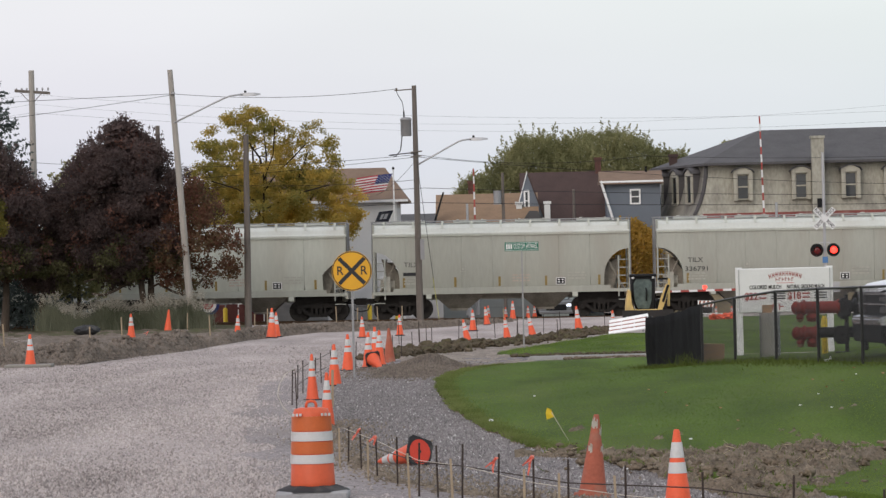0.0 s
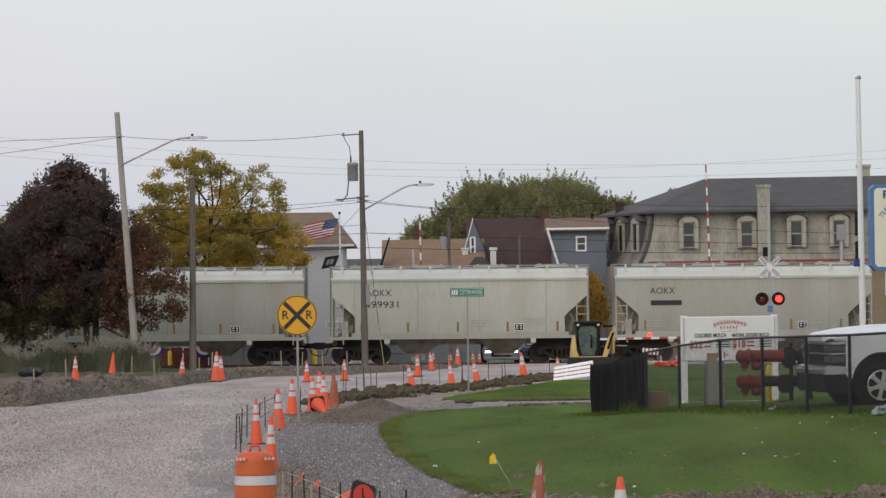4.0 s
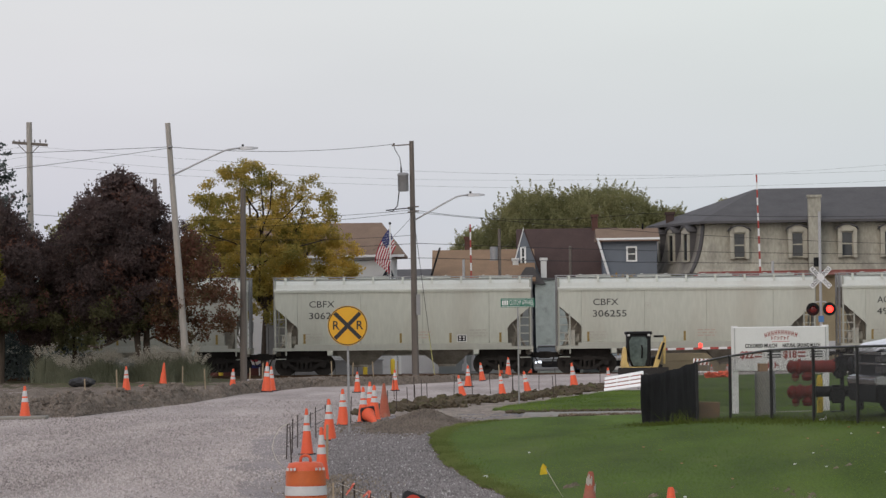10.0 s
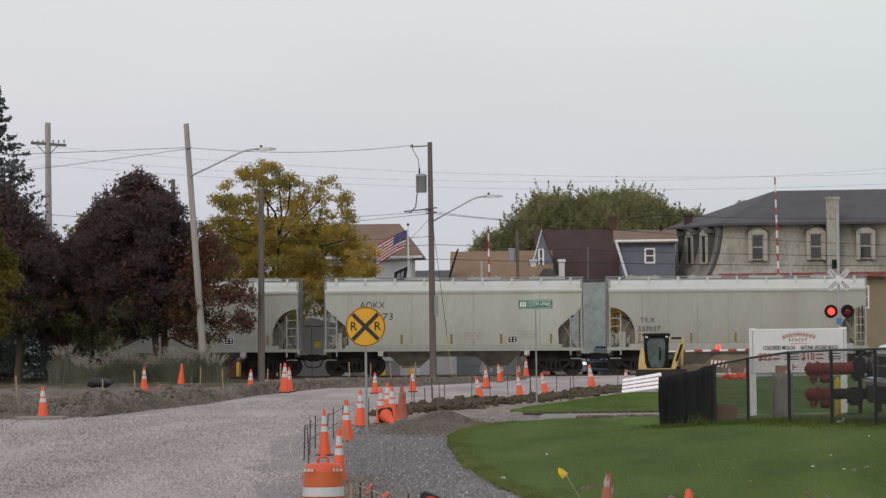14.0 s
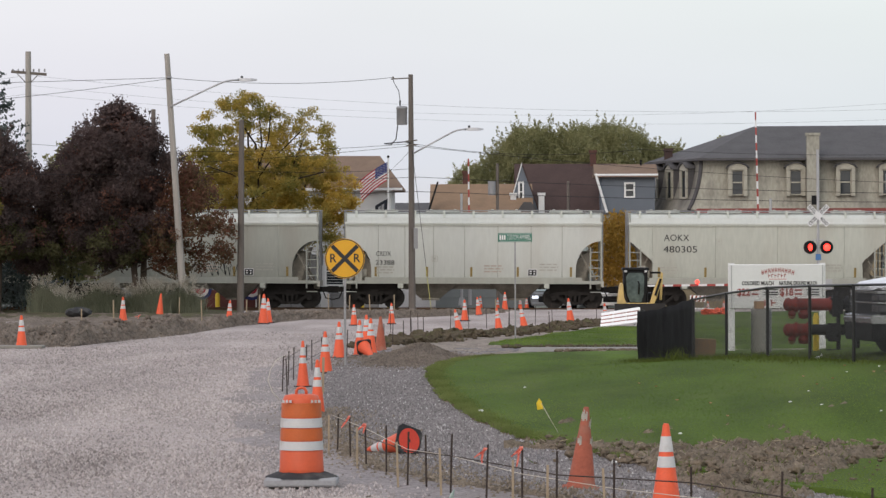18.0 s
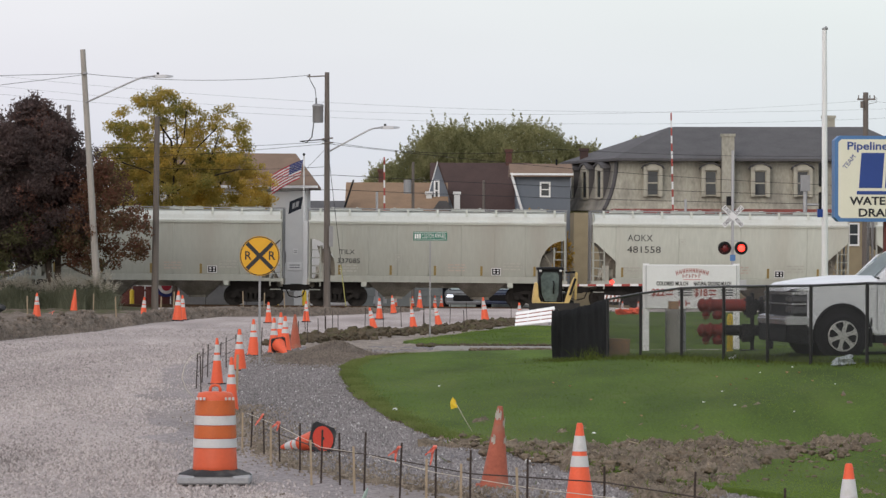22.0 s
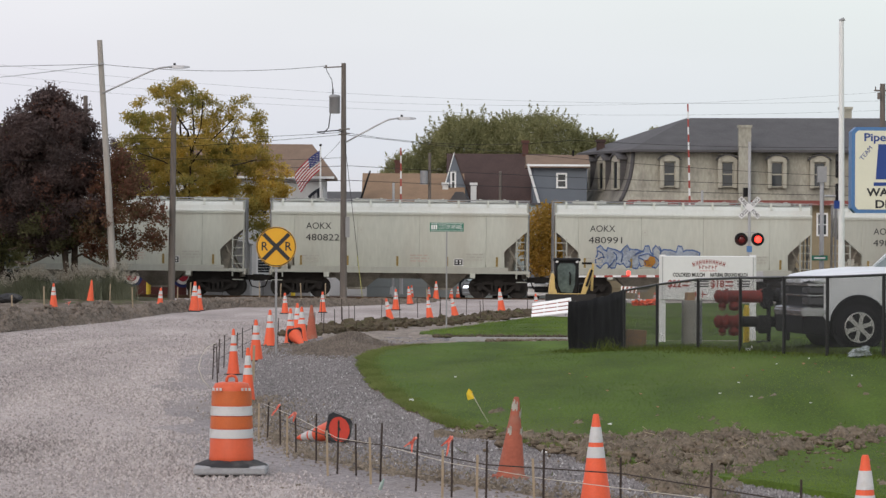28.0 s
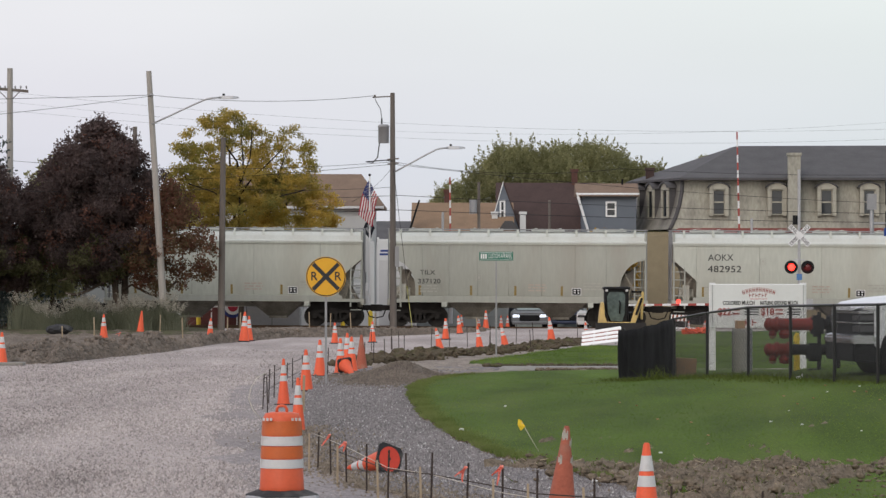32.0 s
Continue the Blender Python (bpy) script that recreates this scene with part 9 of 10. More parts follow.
dome("crown", 11.0, 215.5, [(3.5, 2.2), (6.5, 2.3), (7.8, 1.6), (8.7, 0.7)], 42000, 0.060, M["leaf_green"], 63, gt, 0.10, 1.0, 240, 0.55, 46, 1.1)
gu = trunk_only("green_tree", "low grey-green tree behind the flag house", (-1.6, 212, 0), 3.0, 0.3, [(-2.2, 212, 5.5), (-0.8, 212, 6.0)], 66)
dome("crown", -0.5, 212.5, [(3.2, 1.8), (5.4, 1.8), (6.6, 1.3), (7.5, 0.5)], 26000, 0.060, M["leaf_green"], 67, gu, 0.1, 1.0, 110, 0.5, 40, 1.1)
tree("green_tree", "dark green tree beyond the mansard roof", (29.5, 205, 0), 4.0, 0.3, crown(71, 30.4, 205, [(4, 2.5), (8, 3.4), (10, 2.6), (11.2, 0.8)], 50, 0.9), 36000, 0.075, "leaf_green", 73)
tree("green_tree", "small tree top behind the mansard roof", (14.3, 220, 0), 4.0, 0.3, crown(76, 14.4, 220, [(6, 1.6), (8.4, 1.4), (9.4, 0.5)], 14, 0.5), 7000, 0.07, "leaf_green", 77)
tree("golden_shrub", "yellowing small tree beside the pylon sign", (25.2, 200, 0), 3.0, 0.2, crown(78, 25.4, 200, [(5, 1.4), (8.2, 1.7), (9.3, 0.6)], 16, 0.5), 6000, 0.06, "leaf_olive", 79)
tree("olive_tree", "olive and gold columnar tree at the road edge", (-17.2, 120, 0.2), 1.0, 0.15, crown(81, -17.3, 120, [(2.3, 0.9), (3.4, 1.3), (4.6, 1.35), (5.8, 1.0), (7.1, 0.3)], 46, 0.45), 16000, 0.07, "leaf_olive", 83)

sp = thing("blue_spruce", "tall blue-green spruce with drooping tiers", "tree")
bm = bmesh.new()
tube(bm, (-22.15, 158, 0), (-22.15, 158, 13.2), 0.24, 0.03, 10)
part("trunk", bm, M["bark"], sp)
r = np.random.RandomState(90)
tips = []
for k in range(52):
    z = 0.9 + k * 0.238
    reach = 0.43 * (13.5 - z) + 0.05
    for j in range(max(8, int(13 * reach / 2.2))):
        a, ln = r.uniform(0, math.tau), reach * r.uniform(0.72, 1.1)
        q = r.rand(34) ** 0.6
        rise = -0.30 * q + 0.22 * q ** 3
        side = r.normal(size=34) * 0.16 * (1.15 - q) * min(1.0, reach)
        c = np.stack([-22.15 + ln * q * math.cos(a) - side * math.sin(a), 158 + ln * q * math.sin(a) + side * math.cos(a), z + r.uniform(-0.1, 0.1) + rise * ln], 1)
        tips.append(c + r.normal(size=c.shape) * np.array([0.04, 0.04, 0.045]))
quads("needles", np.concatenate(tips), 0.085, M["leaf_spruce"], r, sp)

# ornamental grasses under the maples
def grass_clump(x, y, high, seed):
    """A fountain of arching blades with feathery plumes above them."""
    r = np.random.RandomState(seed)
    t = thing("ornamental_grass", "mounded clump of tall ornamental grass with pale plumes", "ornamental grass", group="ornamental grasses")
    verts, faces = [], []
    for i in range(620):
        a, ln, out = r.uniform(0, math.tau), high * r.uniform(0.55, 1.0), r.uniform(0.05, 0.62)
        bx, by, w = x + 0.22 * r.normal(), y + 0.16 * r.normal(), 0.013
        o = len(verts)
        for q in (0.0, 0.4, 0.75, 1.0):
            px, py, pz = bx + math.cos(a) * out * q ** 1.7, by + math.sin(a) * out * q ** 1.7, 0.05 + ln * (q - 0.30 * out * q ** 3)
            verts += [(px - w * (1.05 - q), py, pz), (px + w * (1.05 - q), py, pz)]
        faces += [(o + 2 * k, o + 2 * k + 1, o + 2 * k + 3, o + 2 * k + 2) for k in range(3)]
    tagged(part("leaves", raw_mesh("leaves", verts, faces, M["reed"]), None, t), kind="stuff")
    pts = []
    for i in range(38):
        a, out = r.uniform(0, math.tau), 0.55 * r.rand() ** 0.6
        n, q = 26, np.sort(r.rand(26))
        z0 = high * r.uniform(0.78, 1.02)
        pts.append(np.stack([x + math.cos(a) * out * (0.8 + 0.5 * q), y + math.sin(a) * out * (0.8 + 0.5 * q), z0 + 0.30 * q], 1) + r.normal(size=(n, 3)) * 0.028)
    tagged(quads("plumes", np.concatenate(pts), 0.026, M["plume"], r, t), kind="stuff")


rg = random.Random(95)
for k in range(14):
    grass_clump(-18.3 + 0.5 * k + rg.uniform(-0.2, 0.2), 149.9 + rg.uniform(-0.6, 0.6), rg.uniform(0.95, 1.45) * (0.7 if k in (3, 7, 13) else 1.0), 300 + k)
bm = bmesh.new()
bmesh.ops.create_icosphere(bm, subdivisions=3, radius=1)
for v in bm.verts:
    v.co = v.co * (1 + 0.15 * fbm(v.co.x * 2, v.co.y * 2, v.co.z * 2))
    v.co = Vector((v.co.x * 0.52, v.co.y * 0.4, v.co.z * 0.22))
solo("dark_tarp", bm, M["rubber"], "dark rolled tarp lying on the verge", "tarp", m=pose(-15.78, 141.5, 0.24))

# ---- beyond the crossing: bollards and parked cars ----
bm = bmesh.new()
lathe(bm, [(0.11, 0), (0.11, 0.95), (0.08, 1.03), (0.02, 1.06)], 12)
bollard_mesh = mesh_of("bollard", bm, M["bollard"])
for x, y in ((-12.7, 174), (-8.1, 173.8), (-5.7, 173), (-4.4, 174), (-3.3, 173)):
    o = tagged(part("bollard", bollard_mesh, None), "short yellow steel bollard", "bollard", "bollards by the yard")
    o.location = (x, y, -0.45)


def lid_box(name, label, x0, x1, y0, y1, z0, z1, material, peak=0.0):
    """A steel cabinet with a lid or a low gable roof and door seams."""
    t = thing(name, label, "cabinet")
    bm = bmesh.new()
    box(bm, x0, x1, y0, y1, z0, z1)
    soften(bm, 0.02)
    part("body", bm, material, t)
    bm = bmesh.new()
    prism(bm, [(x0 - 0.06, z1), (x1 + 0.06, z1), (x1 + 0.06, z1 + 0.06), ((x0 + x1) / 2 - (0.0 if peak else 0.3), z1 + 0.08 + peak), (x0 - 0.06, z1 + 0.06)], y0 - 0.06, y1 + 0.06)
    part("lid", bm, material, t)
    for x in (x0 + 0.12, (x0 + x1) / 2):
        bm = bmesh.new()
        box(bm, x - 0.01, x + 0.01, y0 - 0.004, y0, z0 + 0.1, z1 - 0.1)
        part("door_seam", bm, M["black"], t)
    return t


sb = lid_box("signal_shelter", "grey steel signal shelter with a low gable roof", -10.35, -7.7, 171.6, 173.4, -0.45, 2.3, M["galv"], 0.3)
bm = bmesh.new()
box(bm, -8.9, -8.6, 171.59, 171.6, 1.3, 1.55)
part("notice_plate", bm, M["bollard"], sb, "yellow notice plate")
lid_box("utility_cabinet", "low pale grey utility cabinet on the lot", -7.35, -4.95, 175.2, 176.2, -0.45, 0.5, M["galv"])
lid_box("utility_cabinet", "low grey steel utility cabinet on the lot", -10.45, -8.5, 174.6, 175.5, -0.45, 0.55, M["hopper"])


def parked_car(x, y, paint, label, rz=0, lit=False):
    c = thing("parked_car", label, "car", group="cars beyond the crossing", m=pose(x, y, -0.38, 0, 0, rz))
    bm = bmesh.new()
    prism(bm, [(-2.2, 0.25), (2.2, 0.25), (2.25, 0.75), (1.5, 0.9), (-1.3, 0.95), (-2.2, 0.8)], -0.88, 0.88)
    soften(bm, 0.08, 2)
    part("body", bm, M[paint], c)
    bm = bmesh.new()
    prism(bm, [(-1.5, 0.92), (-0.8, 1.42), (0.7, 1.45), (1.4, 0.9)], -0.72, 0.72)
    soften(bm, 0.08, 2)
    part("cabin", bm, M["glass"], c)
    bm = bmesh.new()
    box(bm, -0.85, 0.75, -0.66, 0.66, 1.40, 1.48)
    soften(bm, 0.03)
    part("roof", bm, M[paint], c)
    for wx in (-1.35, 1.35):
        for wy in (-0.8, 0.8):
            bm = bmesh.new()
            tube(bm, (wx, wy - 0.1, 0.32), (wx, wy + 0.1, 0.32), 0.32, seg=18)
            part("wheel", bm, M["tyre"], c)
    bm = bmesh.new()
    box(bm, -2.27, -2.16, -0.5, 0.5, 0.42, 0.70)
    soften(bm, 0.03)
    part("grille", bm, M["black"], c)
    bm = bmesh.new()
    prism(bm, [(-1.46, 0.96), (-0.80, 1.38), (-0.76, 1.36), (-1.42, 0.94)], -0.6, 0.6)
    part("windscreen", bm, M["screen"], c)
    bm = bmesh.new()
    box(bm, -2.30, -2.2, -0.86, 0.86, 0.24, 0.40)
    soften(bm, 0.04)
    part("bumper", bm, M[paint], c)
    for y_ in (-0.66, 0.66):
        bm = bmesh.new()
        loft(bm, [[(-2.25 + x, y_ - w, 0.66 - h), (-2.25 + x, y_ + w, 0.66 - h), (-2.25 + x, y_ + w * 0.8, 0.66 + h), (-2.25 + x, y_ - w * 0.8, 0.66 + h)] for x, w, h in ((-0.03, 0.10, 0.035), (0.05, 0.17, 0.06))])
        part("headlight", bm, M["headlamp"] if lit else M["darkglass"], c)


parked_car(5.4, 181.5, "carblue", "dark blue sedan waiting beyond the crossing", 84)
parked_car(6.75, 179.6, "white", "white car facing the crossing", 84)
parked_car(3.35, 180.4, "cargrey", "dark grey car facing the crossing with its lamps on", 90, True)
parked_car(-15.5, 181.5, "cargrey", "grey car parked by the cottage", 0)

for i, (x, rz, w) in enumerate(((8.42, 8, 0.2), (8.80, -12, 0.26), (9.12, 20, 0.22))):
    bm = bmesh.new()
    bmesh.ops.create_icosphere(bm, subdivisions=3, radius=1)
    for v in bm.verts:
        k = 1 + 0.8 * fbm(v.co.x * 1.8 + i, v.co.y * 1.8, v.co.z * 1.8 + 5)
        v.co = Vector((v.co.x * w * k, v.co.y * 0.18 * k, v.co.z * 0.13 * k))
    solo("barrier_mesh", bm, M["orange"], "crumpled orange barrier mesh lying behind the fence", "barrier mesh", m=pose(x, 135.0 + 0.3 * i, 0.28, 0, 0, rz))
sawhorse = thing("sawhorse_barricade", "orange and white striped barricade behind the fence", "barricade", m=pose(8.22, 137.0, 0.18, 0, 2, 0))
bm = bmesh.new()
box(bm, -0.30, 0.30, -0.02, 0.02, 0.46, 0.70)
board2 = part("striped_board", bm, M["barrwhite"], sawhorse)
for k in range(4):
    bm = bmesh.new()
    prism(bm, [(-0.29 + 0.15 * k, 0.465), (-0.22 + 0.15 * k, 0.465), (-0.17 + 0.15 * k, 0.695), (-0.24 + 0.15 * k, 0.695)], -0.026, -0.018)
    part("stripe", bm, M["orange_old"], board2)
bm = bmesh.new()
box(bm, -0.30, 1.05, -0.02, 0.02, 0.18, 0.23)
part("lower_rail", bm, M["barrwhite"], sawhorse)
for x in (-0.27, 0.27, 1.0):
    bm = bmesh.new()
    box(bm, x - 0.02, x + 0.02, 0.02, 0.06, -0.06, 0.72 if x < 0.5 else 0.28)
    part("leg", bm, M["galv"], sawhorse)

# ---- litter ----
rg = random.Random(77)
for x, y, s in ((5.96, 63.8, 0.05), (4.52, 52.85, 0.018), (4.85, 51.45, 0.015), (4.96, 54.7, 0.014), (5.9, 58.25, 0.015), (6.49, 58.9, 0.017), (6.51, 53.3, 0.012), (5.55, 50.15, 0.014), (0.0, 57.4, 0.04), (1.69, 44.2, 0.075), (0.8, 66, 0.02), (2.7, 49, 0.02)):
    bm = bmesh.new()
    bmesh.ops.create_icosphere(bm, subdivisions=2, radius=1)
    for v in bm.verts:
        k = 1 + 0.6 * fbm(v.co.x * 1.7 + x, v.co.y * 1.7 + y, v.co.z * 1.7)
        v.co = Vector((v.co.x * s * k * 1.2, v.co.y * s * k, v.co.z * s * k * 0.6))
    z = lawn_z(x, y) if x > along(LAWN_EDGE, y) else 0.05
    solo("litter", bm, M["white"], "crumpled white scrap of litter on the ground", "litter", m=pose(x, y, z + 0.4 * s), group="litter on the lawn")
bm = bmesh.new()
prism(bm, [(-0.02, 0.0), (0.05, 0.0), (0.075, 0.06), (0.06, 0.10), (0.035, 0.06)], -0.02, 0.02)
soften(bm, 0.008)
solo("litter", bm, M["white"], "upright folded white scrap of litter", "litter", m=pose(5.96, 63.8, lawn_z(5.96, 63.8)), group="litter on the lawn")
bm = bmesh.new()
bmesh.ops.create_icosphere(bm, subdivisions=4, radius=1)
for v in bm.verts:
    k = 1 + 0.55 * fbm(v.co.x * 1.3 + 7, v.co.y * 1.3, v.co.z * 1.3) + 0.18 * abs(fbm(v.co.x * 4, v.co.y * 4 + 3, v.co.z * 4))
    v.co = Vector((v.co.x * 0.14 * k + 0.05 * v.co.z, v.co.y * 0.08 * k, v.co.z * 0.085 * k))
solo("plastic_bag", bm, M["bag"], "crumpled clear plastic bag caught at the fence foot", "plastic bag", m=pose(7.23, 58.0, lawn_z(7.23, 58.0) + 0.07))
for i in range(14):
    x, y = rg.uniform(2.6, 7.2), rg.uniform(50, 63)
    bm = bmesh.new()
    bmesh.ops.create_icosphere(bm, subdivisions=1, radius=1)
    for v in bm.verts:
        v.co = Vector((v.co.x * 0.028, v.co.y * 0.02, v.co.z * 0.008 + 0.01 * v.co.x ** 2))
    solo("fallen_leaf", bm, M["deadleaf"], "curled tan fallen leaf on the lawn", "leaf", m=pose(x, y, lawn_z(x, y) + 0.035, 25, 0, rg.uniform(0, 180)), group="leaves on the lawn")
bm = bmesh.new()
lathe(bm, [(0.028, 0), (0.032, 0.02), (0.032, 0.13), (0.014, 0.18), (0.014, 0.21)], 12)
solo("plastic_bottle", bm, M["bottle"], "clear green plastic bottle lying on the stones", "bottle", m=pose(-0.33, 37.95, 0.05, 28, 12, 20) @ Matrix.Scale(0.62, 4))


# ---- grass blades and loose stones ----
def scatter_grass(name, count, spot, height, label, seed, material="grass"):
    rr = random.Random(seed)
    verts, faces = [], []
    for i in range(count):
        x, y, z = spot(rr)
        z = max(z, lawn_z(x, y) - 0.02)
        h, a, w = height * rr.uniform(0.5, 1.3), rr.uniform(0, 6.28), rr.uniform(0.006, 0.014)
        lx, ly = rr.gauss(0, 0.8) * h, rr.gauss(0, 0.8) * h
        o = len(verts)
        verts += [(x - w * math.cos(a), y - w * math.sin(a), z - 0.01), (x + w * math.cos(a), y + w * math.sin(a), z - 0.01), (x + lx, y + ly, z + h)]
        faces.append((o, o + 1, o + 2))
    return tagged(new(name, raw_mesh(name, verts, faces, M[material])), label, "grass", kind="stuff")


def lawn_rim(rr):
    y = rr.uniform(43, 88)
    x = along(LAWN_EDGE, y) + 0.12 * fbm(1, y * 0.9) + abs(rr.gauss(0, 0.16)) - 0.05 * rr.random()
    return x, y, max(0.03, lawn_z(x, y) - 0.02)


scatter_grass("rim_grass", 22000, lawn_rim, 0.06, "longer grass hanging over the cut lawn edge", 102, "rimgrass")
scatter_grass("screen_weeds", 70, lambda rr: (rr.gauss(4.06, 0.17), 74.2 + rr.gauss(0, 0.5), 0.42), 0.24, "tall wispy weeds at the foot of the fabric screen", 104)
scatter_grass("fence_grass", 7000, lambda rr: (lambda u: (along([(0, 3.5), (0.45, 5.2), (1, 8.6)], u) + rr.gauss(0, 0.25), along([(0, 81.5), (0.45, 66.5), (1, 54.5)], u) + rr.gauss(0, 0.6), 0.0))(rr.random()), 0.10, "tall untrimmed grass along the fence foot", 103)


def scatter_straw(name, count, spot, label, seed):
    rr = random.Random(seed)
    verts, faces = [], []
    for i in range(count):
        x, y, z = spot(rr)
        a, ln, w = rr.uniform(0, 6.28), rr.uniform(0.04, 0.16), 0.004
        o = len(verts)
        ex, ey, ez = ln * math.cos(a), ln * math.sin(a), rr.uniform(0, 0.05)
        verts += [(x, y, z), (x, y, z + 2 * w), (x + ex, y + ey, z + ez + 2 * w), (x + ex, y + ey, z + ez)]
        faces.append((o, o + 1, o + 2, o + 3))
    return tagged(new(name, raw_mesh(name, verts, faces, M["straw"])), label, "straw", kind="stuff")


def scatter_stones(name, count, spot, size, material, label, seed):
    rr = random.Random(seed)
    verts, faces = [], []
    for i in range(count):
        x, y, z = spot(rr)
        s = size * rr.uniform(0.5, 1.4)
        o = len(verts)
        a = rr.uniform(0, 6.28)
        for k in range(4):
            q = a + k * 1.57 + rr.uniform(-0.4, 0.4)
            verts.append((x + s * math.cos(q) * rr.uniform(0.7, 1.1), y + s * math.sin(q) * rr.uniform(0.7, 1.1), z - 0.005))
        verts.append((x + rr.uniform(-0.4, 0.4) * s, y + rr.uniform(-0.4, 0.4) * s, z + s * rr.uniform(0.4, 1.3)))
        faces += [(o, o + 1, o + 4), (o + 1, o + 2, o + 4), (o + 2, o + 3, o + 4), (o + 3, o, o + 4)]
    return tagged(new(name, raw_mesh(name, verts, faces, material)), label, "stones", kind="stuff")


stone_l = leaf_mat("loose_pale_stone", (0.16, 0.137, 0.130), (0.56, 0.50, 0.48), 0.0, 0.05, 0.3)
stone_d = leaf_mat("loose_dark_stone", (0.095, 0.087, 0.087), (0.34, 0.315, 0.313), 0.0, 0.05, 0.25)
scatter_stones("loose_road_stones", 90000, lambda rr: (lambda y: (along(FORM_LINE, y) - 0.15 - (0.8 + 0.9 * (1 - smooth(38, 50, y))) * rr.random() ** 0.4 * (1 - smooth(50, 80, y)) - rr.random() * (2 + 0.09 * y), y, ground_z(0, y)))(34 + 92 * (1 - math.sqrt(1 - rr.random()))), 0.026, stone_l, "loose pale gravel on the road bed", 111)
scatter_stones("loose_base_stones", 75000, lambda rr: (lambda y: (lambda a, b: (a + (b - a) * rr.random(), y, 0.038))(along(FORM_LINE, y) + 0.05, max(along(LAWN_EDGE, y), along(FORM_LINE, y) + 0.3)))(34 + 52 * rr.random()), 0.023, stone_d, "loose dark crushed stone", 112)
scatter_stones("pale_stone_chips", 1800, lambda rr: (lambda y: (lambda a, b: (a + (b - a) * rr.random(), y, 0.04))(along(FORM_LINE, y) + 0.05, max(along(LAWN_EDGE, y), along(FORM_LINE, y) + 0.3)))(34 + 50 * rr.random()), 0.024, M["chip"], "pale chips among the dark crushed stone", 113)


def torn_spot(rr):
    while True:
        x, y = rr.uniform(0.6, 8.5), rr.uniform(36.5, 50)
        z = dirt_patch(x, y)
        if z > (lawn_z(x, y) - 0.03 if x > along(LAWN_EDGE, y) else 0.03):
            return x, y, z


def bank_spot(rr):
    x = rr.uniform(-16, 1)
    foot = along([(-60, 80), (-11.4, 100), (-10.5, 106.5), (-9.4, 114), (-8.5, 127), (-6.6, 137.5), (-3.5, 139), (0, 147), (3, 158)], x)
    y = foot + 0.4 + 9 * rr.random() ** 1.6
    return x, y, berm_left(x, y)


scatter_stones("torn_soil_crumbs", 5000, torn_spot, 0.02, M["crumb"], "small crumbs of torn brown soil", 121)
scatter_stones("bank_crumbs", 24000, bank_spot, 0.06, M["greycrumb"], "loose crumbs of soil on the road bank", 122)
scatter_stones("form_soil_crumbs", 4500, lambda rr: (lambda y: (along(FORM_LINE, y) + rr.gauss(0.1, 0.35), y, 0.03 + 0.05 * rr.random()))(rr.uniform(35, 60)), 0.022, M["crumb"], "brown soil crumbs under the string line", 123)
scatter_stones("heap_crumbs", 7000, lambda rr: (lambda x, y: (x, y, max(0.04, heap_z(x, y) + 0.03)))(rr.gauss(-1.7, 0.8), rr.gauss(86, 3)), 0.03, M["greycrumb"], "crumbs of grey soil round the heap", 124)
scatter_grass("torn_grass", 800, torn_spot, 0.06, "tufts of grass left in the torn soil", 126)
scatter_straw("torn_soil_straw", 130, torn_spot, "dry straw strewn over the torn soil", 125)


# ---- movement ----
def travel(t):
    """Metres that the slowing train has rolled by t seconds."""
    return 0.9951 * (16.0013 * t - 0.011234 * t * t - 0.059)


# the crossing lamps take turns: a change-over and the time between two of them
FLASH, BEAT = 20.27, 0.748
# how far the flag hangs down, by the second
DROOP = [(0, 6), (2, 9), (6, 6), (7.5, 28), (9, 70), (10, 66), (12, 30), (14, 30), (16, 34), (17, 44), (18, 30), (21, 33), (24, 27), (28, 48), (29, 76), (30, 78), (32, 72)]


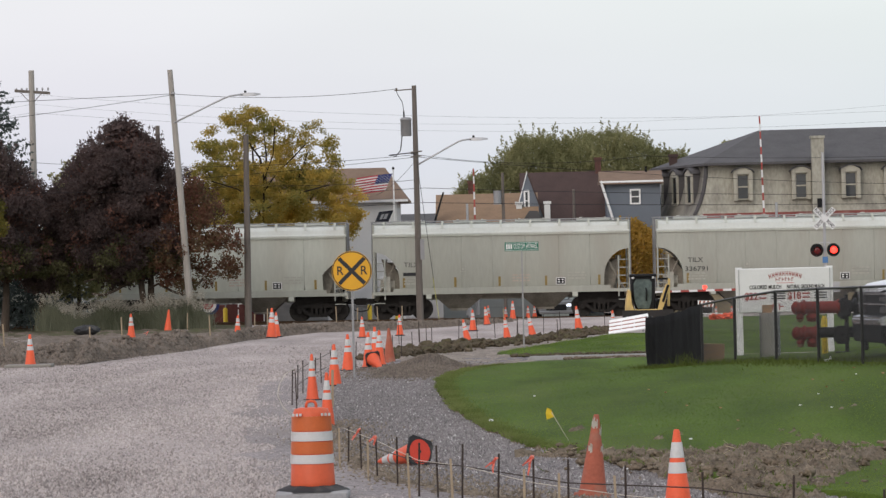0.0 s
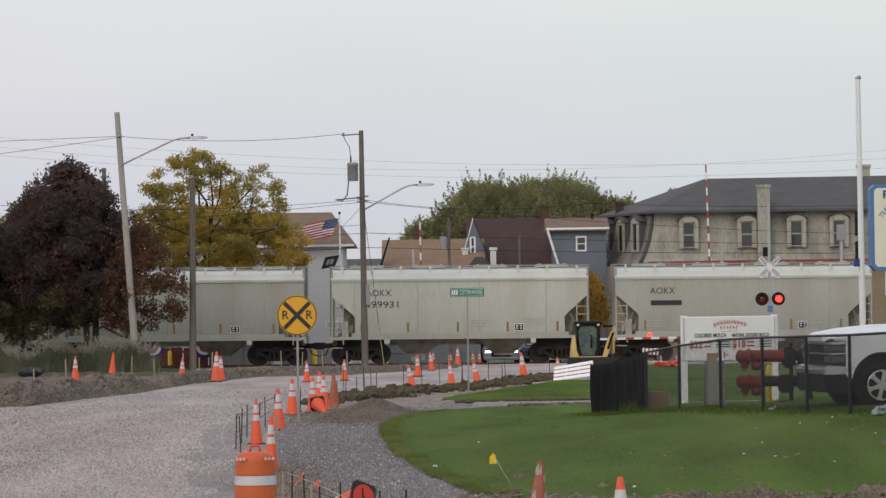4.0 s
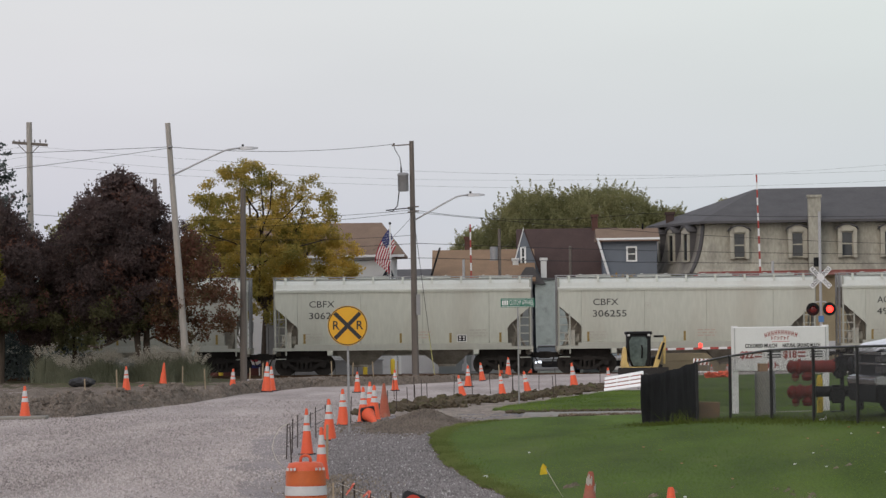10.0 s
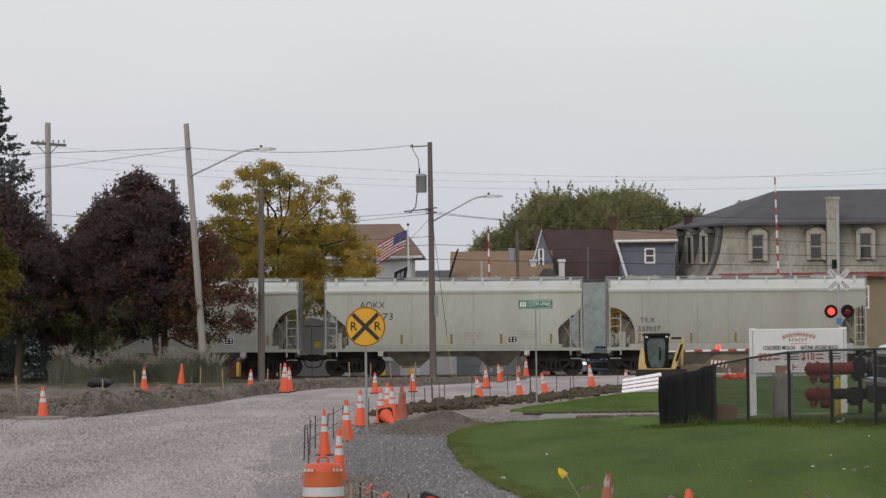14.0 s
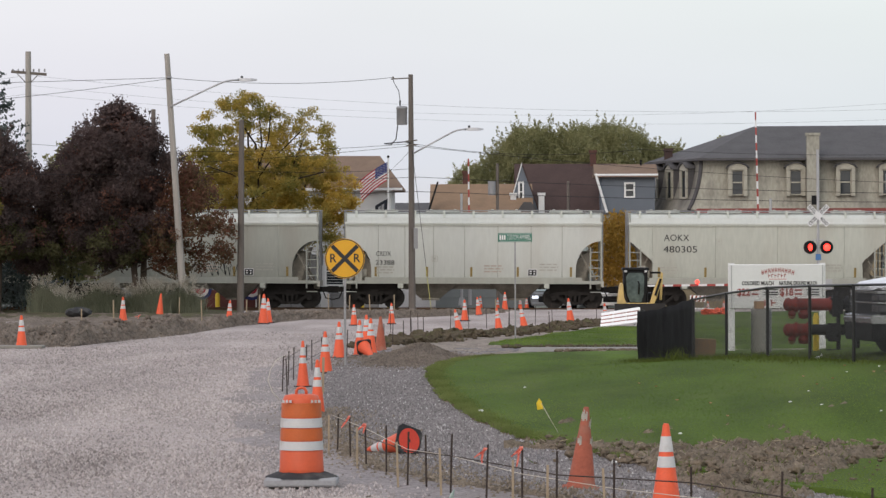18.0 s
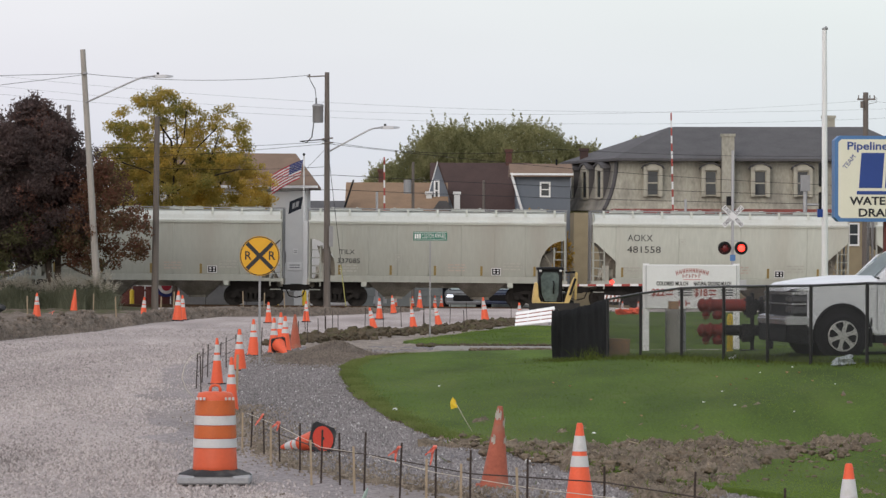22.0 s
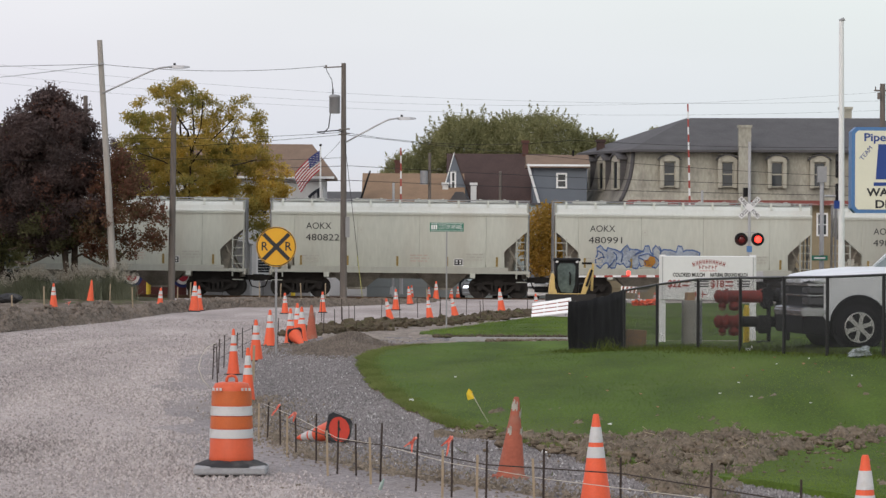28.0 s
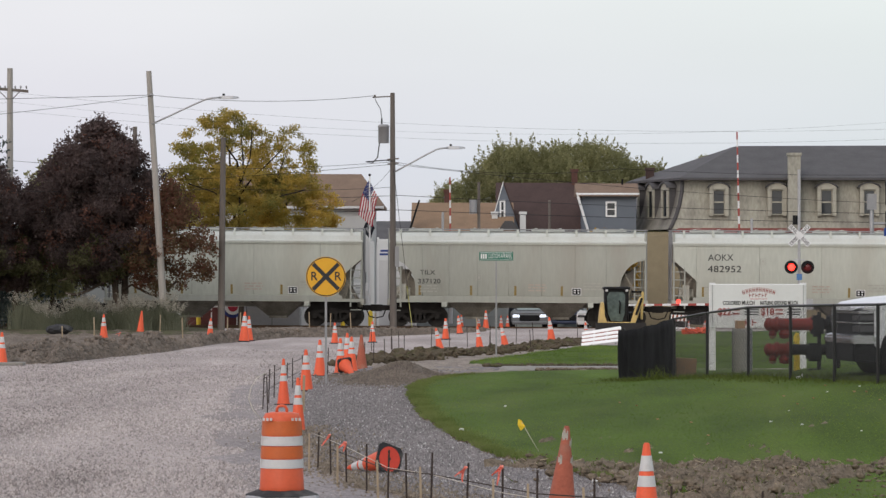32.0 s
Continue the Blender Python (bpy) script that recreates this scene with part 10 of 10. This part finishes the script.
def motions():
    for i, car in enumerate(cars):
        k = FIRST + i
        start = 7.59 + PITCH * (k - 1) + HALF
        walk(car, [(t, pose(start - travel(t), TRACK_Y, rail_z(start - travel(t)), 0, 0.355, 0)) for t in range(0, 33)])
        trucks = [o for o in car.children if o.name.split(".")[0] == "truck"]
        near = [t / 30 for t in range(0, 961) if -34 < start - travel(t / 30) < 34]
        if not near:
            continue
        if near[0] > 0:
            near.insert(0, 0.0)
        if near[-1] < 32:
            near.append(32.0)
        for truck in trucks:
            for ws in truck.children:
                x = ws.location.x
                rows, last = [], 0
                for j, t in enumerate(near):
                    turn = -math.degrees(travel(t) / 0.457)
                    if j == 0 and t == 0 and len(near) > 1 and near[1] > 0.04:
                        turn = -math.degrees(travel(near[1]) / 0.457)
                    if j == len(near) - 1 and near[j - 1] < t - 0.04:
                        turn = -math.degrees(travel(near[j - 1]) / 0.457)
                    rows.append((t, pose(x, 0, 0.457, 0, turn % 360, 0)))
                walk(ws, rows)
    times = [0.4 * j for j in range(81)]
    for i, s in list(enumerate(flag_strips)) + list(enumerate(dark_strips)):
        rows = []
        for t in times:
            x = y = z = 0.0
            droop = along(DROOP, t) + 5 * math.sin(2.2 * t)
            for q in range(i + 1):
                a = radians(22 * math.sin(2.6 * t - 0.75 * q) * min(1, 0.3 + q / 4))
                low = radians(min(80, droop * (0.75 + 0.5 * q / STRIPS)) - SLANT)
                if q == i:
                    break
                hx, hz = -SW, -SW * math.tan(radians(SLANT))
                fx = hx * math.cos(low) - hz * math.sin(low)
                fz = hx * math.sin(low) + hz * math.cos(low)
                x, y, z = x + fx * math.cos(a), y - fx * math.sin(a), z + fz
            rows.append((t, pose(x, y, z, 0, -math.degrees(low), -math.degrees(a))))
        walk(s, rows)
    # blinking is imitated by turning each lens between its glowing and dark face
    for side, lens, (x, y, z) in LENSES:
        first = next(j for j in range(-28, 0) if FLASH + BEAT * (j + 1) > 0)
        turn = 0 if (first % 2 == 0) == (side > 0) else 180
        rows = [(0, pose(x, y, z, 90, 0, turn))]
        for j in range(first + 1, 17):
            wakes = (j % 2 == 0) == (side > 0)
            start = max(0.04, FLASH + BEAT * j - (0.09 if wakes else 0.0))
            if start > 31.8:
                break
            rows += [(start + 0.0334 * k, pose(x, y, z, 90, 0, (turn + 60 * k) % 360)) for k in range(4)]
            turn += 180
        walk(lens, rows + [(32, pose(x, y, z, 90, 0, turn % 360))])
    walk(marker_flag, [(t, pose(-0.22, 0, 0.37, 0, 14 * math.sin(2.1 * t) + 10 * math.sin(5.3 * t), 38 * math.sin(1.3 * t + 0.5))) for t in times])


motions()
